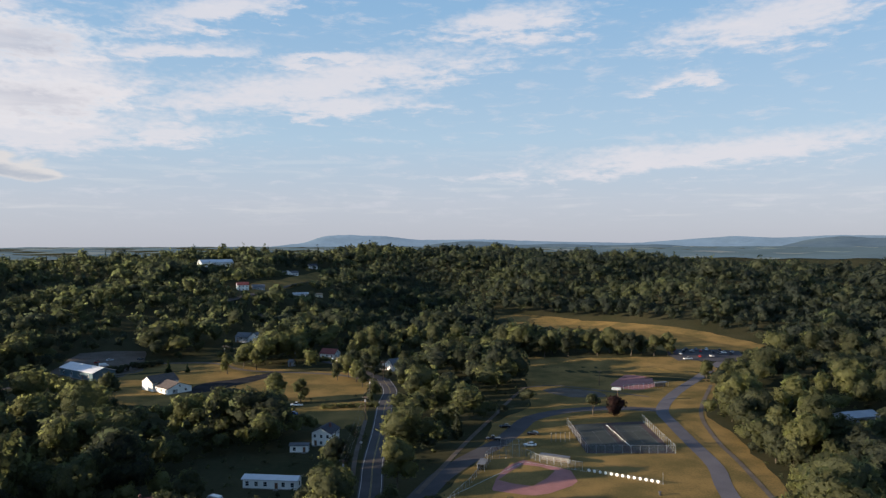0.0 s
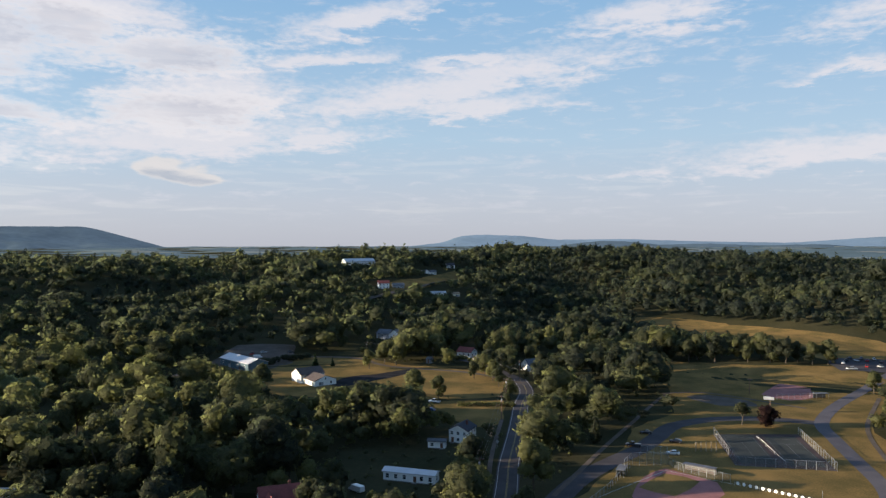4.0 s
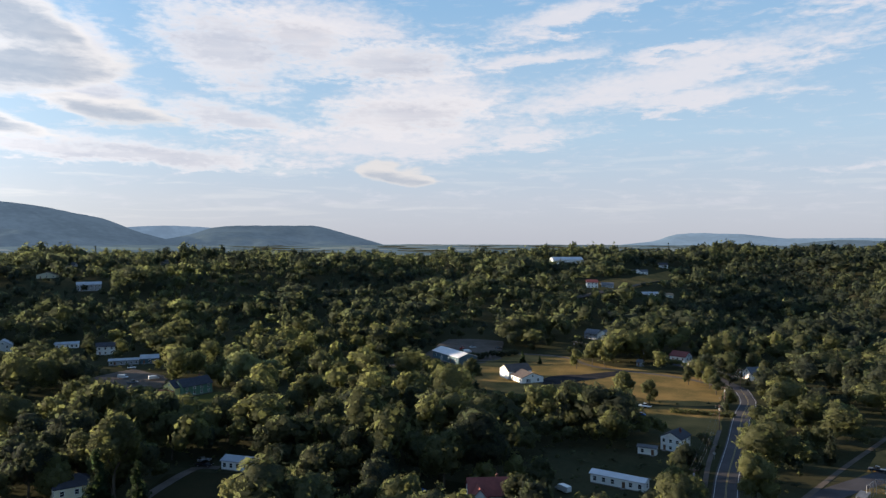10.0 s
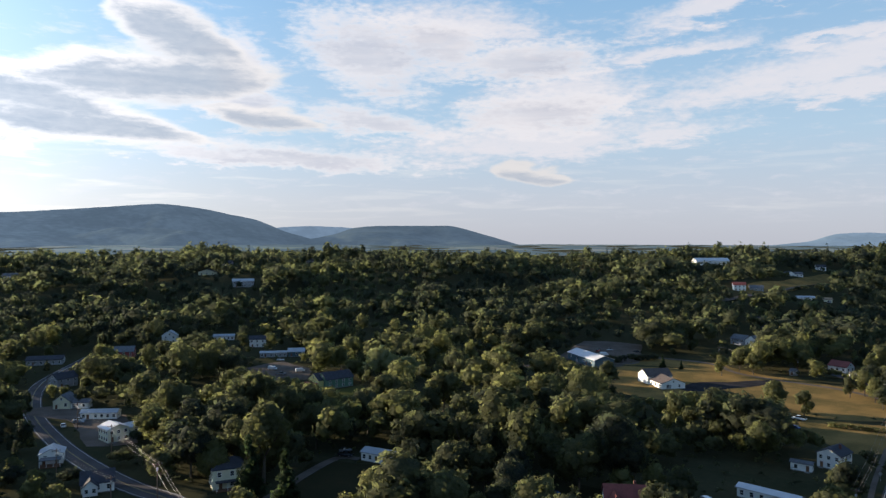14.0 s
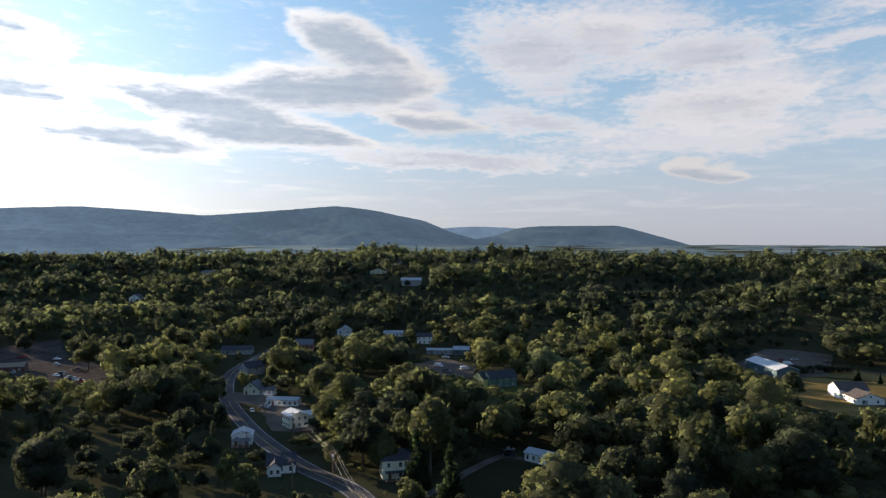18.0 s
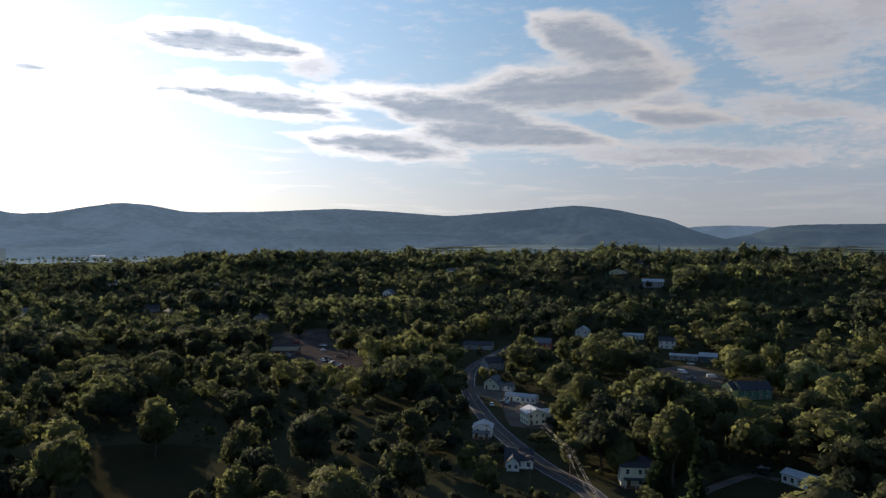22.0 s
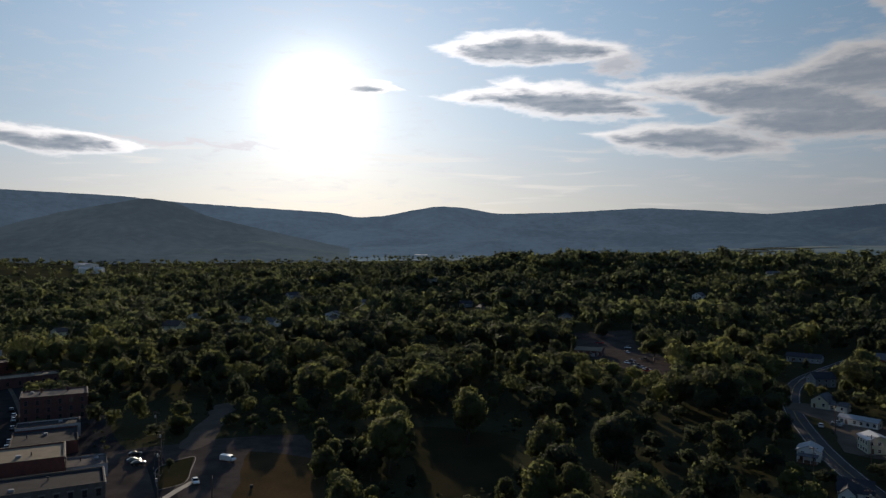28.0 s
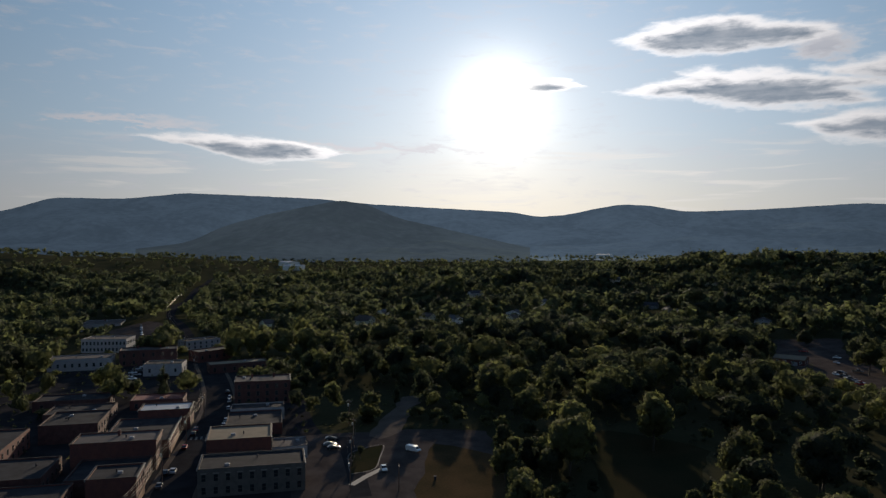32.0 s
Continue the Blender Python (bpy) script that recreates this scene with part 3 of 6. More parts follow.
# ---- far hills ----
def haze_painted(name, color, air, strength, second, grow=1.3):
    """Far woods; miles of evening haze painted as emission, stronger towards the sun."""
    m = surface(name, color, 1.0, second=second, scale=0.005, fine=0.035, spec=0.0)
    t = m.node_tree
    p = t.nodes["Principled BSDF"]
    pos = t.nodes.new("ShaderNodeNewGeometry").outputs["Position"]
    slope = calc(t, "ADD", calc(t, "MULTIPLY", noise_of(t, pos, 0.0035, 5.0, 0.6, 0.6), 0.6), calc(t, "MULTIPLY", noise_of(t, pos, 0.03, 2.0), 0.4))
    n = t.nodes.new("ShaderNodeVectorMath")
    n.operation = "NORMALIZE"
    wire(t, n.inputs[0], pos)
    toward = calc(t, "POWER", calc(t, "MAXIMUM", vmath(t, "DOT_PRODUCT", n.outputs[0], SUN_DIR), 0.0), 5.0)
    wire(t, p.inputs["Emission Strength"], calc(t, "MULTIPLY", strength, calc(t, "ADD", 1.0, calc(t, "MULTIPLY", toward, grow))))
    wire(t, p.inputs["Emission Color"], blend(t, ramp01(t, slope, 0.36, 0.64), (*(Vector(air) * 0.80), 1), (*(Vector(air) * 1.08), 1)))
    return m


M_MOUNT = haze_painted("far_mountain", (0.024, 0.034, 0.038), (0.088, 0.130, 0.180), 0.32, (0.038, 0.050, 0.048), 1.0)
M_MOUNTF = haze_painted("near_mountain", (0.026, 0.036, 0.034), (0.090, 0.120, 0.150), 0.21, (0.042, 0.054, 0.040))
M_MOUNT2 = haze_painted("farther_mountain", (0.04, 0.055, 0.06), (0.135, 0.195, 0.27), 0.44, (0.05, 0.066, 0.07))


def mountain(name, profile, dist, depth, material, base, seed):
    """A long hill: its skyline in degrees of turn and of height, its distance and its depth."""
    az = np.array([q[0] for q in profile])
    el = np.array([q[1] for q in profile])
    order = np.argsort(az)
    az, el = az[order], el[order]
    A = np.arange(az[0], az[-1] + 0.01, 0.25)
    E = np.interp(A, az, el)
    k = np.ones(5) / 5
    E = np.convolve(np.pad(E, 2, "edge"), k, "valid")
    S = np.linspace(0, 1, 26)
    verts = []
    for s in S:
        r = dist - depth * (1 - s)
        for a, e in zip(A, E):
            x, y = polar(a, r)
            crest = EYE[2] + math.tan(radians(e)) * dist
            h = base + (crest - base) * (s ** 1.25 * (1 - 0.25 * math.sin(s * math.pi)))
            n = noise.fractal(Vector((x / 420, y / 420, seed)), 0.9, 2.1, 5) * (crest - base) * 0.22 * math.sin(math.pi * min(1, s * 1.02)) + noise.noise(Vector((x / 40, y / 40, seed))) * 2.0
            verts.append((x, y, h + n))
    n = len(A)
    faces = [(i * n + j, i * n + j + 1, (i + 1) * n + j + 1, (i + 1) * n + j) for i in range(len(S) - 1) for j in range(n - 1)]
    ob = link(name, verts, faces, material, smooth_faces=True)
    return setting(ob, "long wooded mountain, blue evening haze painted on as glow", "mountain")


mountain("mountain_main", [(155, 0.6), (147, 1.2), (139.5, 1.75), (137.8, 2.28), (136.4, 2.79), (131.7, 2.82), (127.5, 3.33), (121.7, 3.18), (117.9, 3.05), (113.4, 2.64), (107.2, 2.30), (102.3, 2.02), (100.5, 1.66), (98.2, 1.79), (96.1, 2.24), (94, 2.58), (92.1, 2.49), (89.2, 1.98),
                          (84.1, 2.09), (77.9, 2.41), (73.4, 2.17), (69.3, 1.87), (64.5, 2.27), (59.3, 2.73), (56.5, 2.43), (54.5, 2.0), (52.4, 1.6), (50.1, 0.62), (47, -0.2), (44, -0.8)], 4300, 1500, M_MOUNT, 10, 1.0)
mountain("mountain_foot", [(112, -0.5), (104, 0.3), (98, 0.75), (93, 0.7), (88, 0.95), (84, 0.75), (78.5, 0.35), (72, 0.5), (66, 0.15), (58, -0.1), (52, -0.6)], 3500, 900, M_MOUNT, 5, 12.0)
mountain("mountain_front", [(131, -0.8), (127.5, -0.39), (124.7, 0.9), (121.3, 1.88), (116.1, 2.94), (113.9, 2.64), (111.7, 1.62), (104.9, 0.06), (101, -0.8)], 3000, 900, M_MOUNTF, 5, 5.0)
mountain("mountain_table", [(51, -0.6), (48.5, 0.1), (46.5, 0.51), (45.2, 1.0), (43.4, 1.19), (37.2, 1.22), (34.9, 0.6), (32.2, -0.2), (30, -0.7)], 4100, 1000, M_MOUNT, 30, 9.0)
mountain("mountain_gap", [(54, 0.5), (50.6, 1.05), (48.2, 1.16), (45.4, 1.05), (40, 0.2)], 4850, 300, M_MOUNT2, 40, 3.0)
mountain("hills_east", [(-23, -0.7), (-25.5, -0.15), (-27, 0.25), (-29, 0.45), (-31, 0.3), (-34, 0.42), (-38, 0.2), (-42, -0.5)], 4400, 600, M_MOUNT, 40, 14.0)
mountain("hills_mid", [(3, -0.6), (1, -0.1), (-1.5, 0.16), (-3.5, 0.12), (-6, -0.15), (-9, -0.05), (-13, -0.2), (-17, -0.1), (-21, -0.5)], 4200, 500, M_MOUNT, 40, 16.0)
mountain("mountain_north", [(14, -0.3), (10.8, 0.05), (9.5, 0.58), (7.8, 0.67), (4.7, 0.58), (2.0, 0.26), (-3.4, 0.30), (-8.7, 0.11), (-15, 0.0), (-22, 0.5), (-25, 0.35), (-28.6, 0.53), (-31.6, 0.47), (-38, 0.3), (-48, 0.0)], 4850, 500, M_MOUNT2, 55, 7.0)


def far_plain():
    """Fields and tree lines miles away, up to the feet of the mountains."""
    rr, aa = np.geomspace(2300, 4900, 14), np.radians(np.arange(-60, 165, 1.0))
    verts, n = [], len(aa)
    for r in rr:
        for a in aa:
            x, y = -math.sin(a) * r, math.cos(a) * r
            verts.append((x, y, float(land(x, y)) + 1.5))
    faces = [(i * n + j, i * n + j + 1, (i + 1) * n + j + 1, (i + 1) * n + j) for i in range(len(rr) - 1) for j in range(n - 1)]
    # the fields get the same haze, added to their colour as emission
    m = haze_painted("far_fields", (0.018, 0.028, 0.024), (0.100, 0.140, 0.180), 0.34, (0.065, 0.062, 0.042))
    t = m.node_tree
    p = t.nodes["Principled BSDF"]
    pos = t.nodes.new("ShaderNodeNewGeometry").outputs["Position"]
    cell = t.nodes.new("ShaderNodeTexVoronoi")
    wire(t, cell.inputs["Vector"], pos)
    cell.inputs["Scale"].default_value = 0.006
    tone = t.nodes.new("ShaderNodeSeparateColor")
    wire(t, tone.inputs[0], cell.outputs["Color"])
    field = ramp01(t, tone.outputs[0], 0.66, 0.72)
    wire(t, p.inputs["Base Color"], blend(t, field, (0.022, 0.034, 0.026, 1), blend(t, tone.outputs[1], (0.105, 0.092, 0.062, 1), (0.06, 0.072, 0.04, 1))))
    setting(link("far_plain", verts, faces, m, smooth_faces=True), "far fields and tree lines, evening haze painted on as glow", "plain")


far_plain()

# ---- buildings ----
M_WHITE = surface("white_siding", (0.76, 0.76, 0.74), 0.6, vary=0.10, scale=0.5, fine=5, bump=0.5, waves=("Z", 2.6))
M_CREAM = surface("cream_siding", (0.68, 0.66, 0.50), 0.6, vary=0.12, scale=0.5, fine=5, bump=0.5, waves=("Z", 2.6))
M_YELLOWS = surface("yellow_siding", (0.66, 0.60, 0.24), 0.6, vary=0.12, bump=0.5, waves=("Z", 2.6))
M_GREENS = surface("green_siding", (0.10, 0.19, 0.13), 0.65, vary=0.2, bump=0.5, waves=("Z", 2.6))
M_GREYS = surface("grey_siding", (0.30, 0.31, 0.33), 0.65, vary=0.2, bump=0.5, waves=("Z", 2.6))
M_REDS = surface("red_siding", (0.30, 0.07, 0.06), 0.65, vary=0.2, bump=0.5, waves=("Z", 2.6))
M_TEAL = surface("teal_sheet_metal", (0.055, 0.105, 0.135), 0.5, vary=0.18, bump=0.5, waves=("X", 2.2))
M_SHINGLE = surface("brown_shingles", (0.10, 0.078, 0.070), 0.9, vary=0.35, scale=0.6, fine=7, bump=0.5)
M_GREYROOF = surface("grey_shingles", (0.13, 0.135, 0.15), 0.9, vary=0.35, scale=0.6, fine=7, bump=0.5)
M_DARKROOF = surface("dark_shingles", (0.045, 0.047, 0.060), 0.9, vary=0.35, scale=0.6, fine=7, bump=0.5)
M_REDROOF = surface("red_roof", (0.22, 0.06, 0.05), 0.75, vary=0.3, scale=0.6, fine=6, bump=0.4)
M_WHITEROOF = surface("white_sheet_roof", (0.52, 0.52, 0.54), 0.45, vary=0.15, scale=0.3, fine=4, bump=0.3)
M_SILVER = surface("grey_sheet_roof", (0.36, 0.38, 0.41), 0.6, 0.1, vary=0.2, scale=0.3)
M_GLASS = surface("window_glass", (0.02, 0.025, 0.03), 0.08, vary=0.3, spec=0.6)
M_TRIM = surface("white_trim", (0.78, 0.78, 0.76), 0.55, vary=0.12)
M_WOODDK = surface("stained_timber", (0.17, 0.085, 0.05), 0.8, vary=0.35, fine=12)
M_CONC = surface("concrete", (0.22, 0.21, 0.20), 0.85, vary=0.25, fine=6)
M_CAP = surface("dark_coping", (0.085, 0.075, 0.072), 0.95, vary=0.4, fine=5, spec=0.05)
M_BRICK = surface("red_brick", (0.150, 0.058, 0.046), 0.85, second=(0.10, 0.044, 0.040), scale=0.7, fine=10, bump=0.5, waves=("Z", 4.0))
M_BRICKDK = surface("dark_brick", (0.110, 0.055, 0.050), 0.85, vary=0.35, scale=0.7, fine=10, bump=0.5, waves=("Z", 4.0))
M_STONE = surface("grey_stone", (0.115, 0.106, 0.100), 0.85, vary=0.3, scale=0.6, fine=4, bump=0.5)
# white walls greyed: the backlit shade on them is put into the paint
M_TOWNWHITE = surface("white_paint_greyed_for_shade", (0.40, 0.39, 0.40), 0.8, vary=0.2, scale=0.6, fine=5, spec=0.1)
M_TAR = surface("tar_roof", (0.045, 0.045, 0.05), 0.98, vary=0.4, scale=0.25, fine=3, spec=0.05)
M_TANROOF = surface("tan_gravel_roof", (0.25, 0.205, 0.15), 0.95, vary=0.2, scale=0.3, fine=4, spec=0.05)
M_PALEROOF = surface("pale_membrane_roof", (0.13, 0.115, 0.11), 0.95, vary=0.25, scale=0.3, fine=4, spec=0.03)

_boxes = {}


def box_verts(x0, y0, z0, x1, y1, z1):
    return [(x, y, z) for x in (x0, x1) for y in (y0, y1) for z in (z0, z1)]


BOX_FACES = [(0, 1, 3, 2), (4, 6, 7, 5), (0, 4, 5, 1), (2, 3, 7, 6), (0, 2, 6, 4), (1, 5, 7, 3)]


def shared_box(name, w, d, h, material):
    key = (name, round(w, 2), round(d, 2), round(h, 2), material.name)
    if key not in _boxes:
        bm = bmesh.new()
        bmesh.ops.create_cube(bm, size=1.0, matrix=Matrix.Diagonal((w, d, h, 1)))
        bmesh.ops.bevel(bm, geom=bm.edges[:], offset=min(w, d, h) * 0.12, segments=1, affect="EDGES")
        me = bpy.data.meshes.new(name)
        bm.to_mesh(me)
        bm.free()
        me.materials.append(material)
        _boxes[key] = me
    return _boxes[key]


def put_box(name, c, size, material, parent, turn=0.0, label=""):
    ob = new(name, shared_box(name, *size, material))
    ob.parent = parent
    ob.matrix_basis = Matrix.Translation(c) @ Matrix.Rotation(turn, 4, "Z")
    if label:
        ob["label"] = label
    return ob


class Plot:
    """A rectangle on the ground, fitted to the camera's view: its front runs from p to q, it reaches back by depth
    (away from the camera).
    """

    def __init__(self, p, q, depth):
        p, q = np.array(p, float), np.array(q, float)
        self.width = float(np.linalg.norm(q - p))
        e = (q - p) / self.width
        n = np.array([-e[1], e[0]])
        if np.dot(n, (p + q) / 2) < 0:
            n = -n
        self.p, self.e, self.n, self.depth = p, e, n, depth
        self.flip = float(np.cross(np.append(e, 0), np.append(n, 0))[2]) < 0
        mid = p + e * self.width / 2 + n * depth / 2
        self.z = float(min(land(*mid), land(*p), land(*q)))
        ang = math.atan2(e[1], e[0])
        self.m = Matrix.Translation((mid[0], mid[1], self.z)) @ Matrix.Rotation(ang, 4, "Z")
        # in the plot's own frame x runs along the front; sy tells which side is the front
        self.sy = 1.0 if self.flip else -1.0

    def outline(self, grow=0.0):
        a, b = -grow, self.width + grow
        c, d = -grow, self.depth + grow
        return [self.p + self.e * u + self.n * v for u, v in ((a, c), (b, c), (b, d), (a, d))]


def window(root, x, y, z, face, w=1.0, h=1.4, frame_mat=None):
    """A window on the face whose outward normal is +x, -x, +y or -y."""
    turn = {"-y": 0.0, "+y": math.pi, "+x": math.pi / 2, "-x": -math.pi / 2}[face]
    out = {"-y": (0, -1), "+y": (0, 1), "+x": (1, 0), "-x": (-1, 0)}[face]
    fr = put_box("window", (x + out[0] * 0.03, y + out[1] * 0.03, z), (w + 0.24, 0.10, h + 0.24), frame_mat or M_TRIM, root, turn)
    pane = new("pane", shared_box("pane", w, 0.06, h, M_GLASS))
    pane.parent = fr
    pane.matrix_basis = Matrix.Translation((0, -0.04, 0))
    put_box("mullion", (0, -0.075, 0), (w, 0.03, 0.07), frame_mat or M_TRIM, fr)


def gable_block(root, at, width, depth, h, rise, wall_mat, roof_mat, ridge="x", over=0.4, hip=False, base_z=-0.5):
    """Walls and roof of one wing, standing at the matrix at in the house's frame."""
    w, d = width / 2, depth / 2
    if hip:
        body = box_verts(-w, -d, base_z, w, d, h)
        faces = list(BOX_FACES)
    elif ridge == "x":
        body = [(-w, -d, base_z), (w, -d, base_z), (w, d, base_z), (-w, d, base_z), (-w, -d, h), (w, -d, h), (w, d, h), (-w, d, h), (-w, 0, h + rise), (w, 0, h + rise)]
        faces = [(0, 1, 5, 4), (2, 3, 7, 6), (1, 2, 6, 9, 5), (3, 0, 4, 8, 7), (4, 5, 9, 8), (6, 7, 8, 9), (3, 2, 1, 0)]
    else:
        body = [(-w, -d, base_z), (w, -d, base_z), (w, d, base_z), (-w, d, base_z), (-w, -d, h), (w, -d, h), (w, d, h), (-w, d, h), (0, -d, h + rise), (0, d, h + rise)]
        faces = [(0, 1, 5, 8, 4), (2, 3, 7, 9, 6), (1, 2, 6, 5), (3, 0, 4, 7), (4, 8, 9, 7), (5, 6, 9, 8), (3, 2, 1, 0)]
    wob = link("wall", body, faces, wall_mat, root)
    wob.matrix_basis = at
    t = 0.22
    if hip:
        a, b = w + over, d + over
        k = max(0.3, abs(w - d))
        rv = [(-a, -b, h), (a, -b, h), (a, b, h), (-a, b, h), (-a, -b, h + 0.18), (a, -b, h + 0.18), (a, b, h + 0.18), (-a, b, h + 0.18)]
        top = [(-k, 0, h + rise), (k, 0, h + rise)] if w >= d else [(0, -k, h + rise), (0, k, h + rise)]
        rv += top
        rf = [(3, 2, 1, 0), (0, 1, 5, 4), (1, 2, 6, 5), (2, 3, 7, 6), (3, 0, 4, 7)]
        rf += [(4, 5, 9, 8), (5, 6, 9), (6, 7, 8, 9), (7, 4, 8)] if w >= d else [(4, 5, 8), (5, 6, 9, 8), (6, 7, 9), (7, 4, 8, 9)]
    else:
        span, run = (d, w + over) if ridge == "x" else (w, d + over)
        s = rise / span
        e = span + over
        prof = [(-e, h - over * s + 0.03), (0, h + rise + 0.03), (e, h - over * s + 0.03), (e, h - over * s + 0.03 + t), (0, h + rise + 0.03 + t), (-e, h - over * s + 0.03 + t)]
        rv = []
        for u in (-run, run):
            rv += [(u, a, b) if ridge == "x" else (-a if False else a, u, b) for a, b in prof]
        rf = [(i, (i + 1) % 6, 6 + (i + 1) % 6, 6 + i) for i in range(6)] + [(0, 5, 4, 1), (1, 4, 3, 2), (6, 7, 10, 11), (7, 8, 9, 10)]
    rob = link("roof", rv, rf, roof_mat, root)
    rob.matrix_basis = at
    bm = bmesh.new()
    for o in (wob, rob):
        bm.from_mesh(o.data)
        bmesh.ops.recalc_face_normals(bm, faces=bm.faces[:])
        bm.to_mesh(o.data)
        bm.clear()
    bm.free()
    return wob


def house(p, q, depth, h=3.0, rise=2.0, wall=None, roof=None, ridge="x", label="", name="house", rows=1, front=3, side=2, door=0.2, hip=False, chimney=None, porch=None, wing=None, grow=1.5, garage=None):
    """A house with a front from p to q. rows, front, side: windows; wing: (width, depth, height, rise, dx, dy, ridge)."""
    wall, roof = wall or M_WHITE, roof or M_SHINGLE
    pl = Plot(p, q, depth)
    root = new(name)
    root.matrix_world = pl.m
    w, d, sy = pl.width / 2, depth / 2, pl.sy
    gable_block(root, Matrix.Identity(4), pl.width, depth, h, rise, wall, roof, ridge, hip=hip)
    put_box("foundation", (0, 0, -0.1), (pl.width + 0.12, depth + 0.12, 0.7), M_CONC, root)
    fside = "-y" if sy < 0 else "+y"
    bside = "+y" if sy < 0 else "-y"
    step = h / rows
    ww, wh = min(1.0, pl.width / (front + 1) * 0.5), min(1.35, step * 0.45)
    for k in range(rows):
        z = step * k + step * 0.55
        for i in range(front):
            x = -w + (i + 0.5) * pl.width / front
            if k == 0 and door is not None and abs(x - (door * 2 - 1) * w) < 0.9:
                continue
            window(root, x, sy * d, z, fside, ww, wh)
            window(root, x, -sy * d, z, bside, ww, wh)
        for i in range(side):
            y = -d + (i + 0.5) * depth / side
            for s, f in ((-1, "-x"), (1, "+x")):
                window(root, s * w, y, z, f, ww, wh)
    if ridge == "y" and rise > 2.2:
        window(root, 0, sy * d, h + rise * 0.35, fside, 0.8, 0.9)
    if ridge == "x" and rise > 2.2:
        for s, f in ((-1, "-x"), (1, "+x")):
            window(root, s * w, 0, h + rise * 0.35, f, 0.8, 0.9)
    if door is not None:
        put_box("door", ((door * 2 - 1) * w, sy * (d + 0.04), 1.05), (0.95, 0.1, 2.1), M_WOODDK, root)
        put_box("step", ((door * 2 - 1) * w, sy * (d + 0.5), 0.05), (1.5, 0.9, 0.5), M_CONC, root)
    if garage is not None:
        put_box("garage_door", (garage * w, sy * (d + 0.04), 1.1), (2.6, 0.1, 2.2), M_GREYS, root)
    if chimney is not None:
        put_box("chimney", (chimney * w, 0.15 * d, h + rise + 0.1), (0.7, 0.7, 1.8), M_BRICK, root)
    if porch:
        depth_p, ph, mat = porch
        put_box("porch_roof", (0, sy * (d + depth_p / 2), ph), (pl.width * 0.9, depth_p, 0.18), mat, root)
        put_box("porch_floor", (0, sy * (d + depth_p / 2), 0.2), (pl.width * 0.9, depth_p, 0.3), M_WOODDK, root)
        for i in range(4):
            put_box("porch_post", (-w * 0.85 + i * w * 1.7 / 3, sy * (d + depth_p - 0.15), ph / 2), (0.16, 0.16, ph), M_TRIM, root)
    if wing:
        gw, gd, gh, gr, dx, dy, rg = wing[:7]
        at = Matrix.Translation((dx, sy * dy, 0))
        gable_block(root, at, gw, gd, gh, gr, wing[7] if len(wing) > 7 else wall, wing[8] if len(wing) > 8 else roof, rg)
        for s in (-0.25, 0.25):
            window(root, dx + s * gw, sy * (dy + gd / 2), gh * 0.55, fside, 0.9, 1.1)
        if gw > 6:
            put_box("garage_door", (dx - 0.2 * gw, sy * (dy + gd / 2 + 0.05), 1.1), (2.5, 0.1, 2.2), M_GREYS, root)
    CLEAR.append(pl.outline(grow))
    return tagged(root, label, "house" if name == "house" else name.replace("_", " "), "village houses" if name == "house" else "")


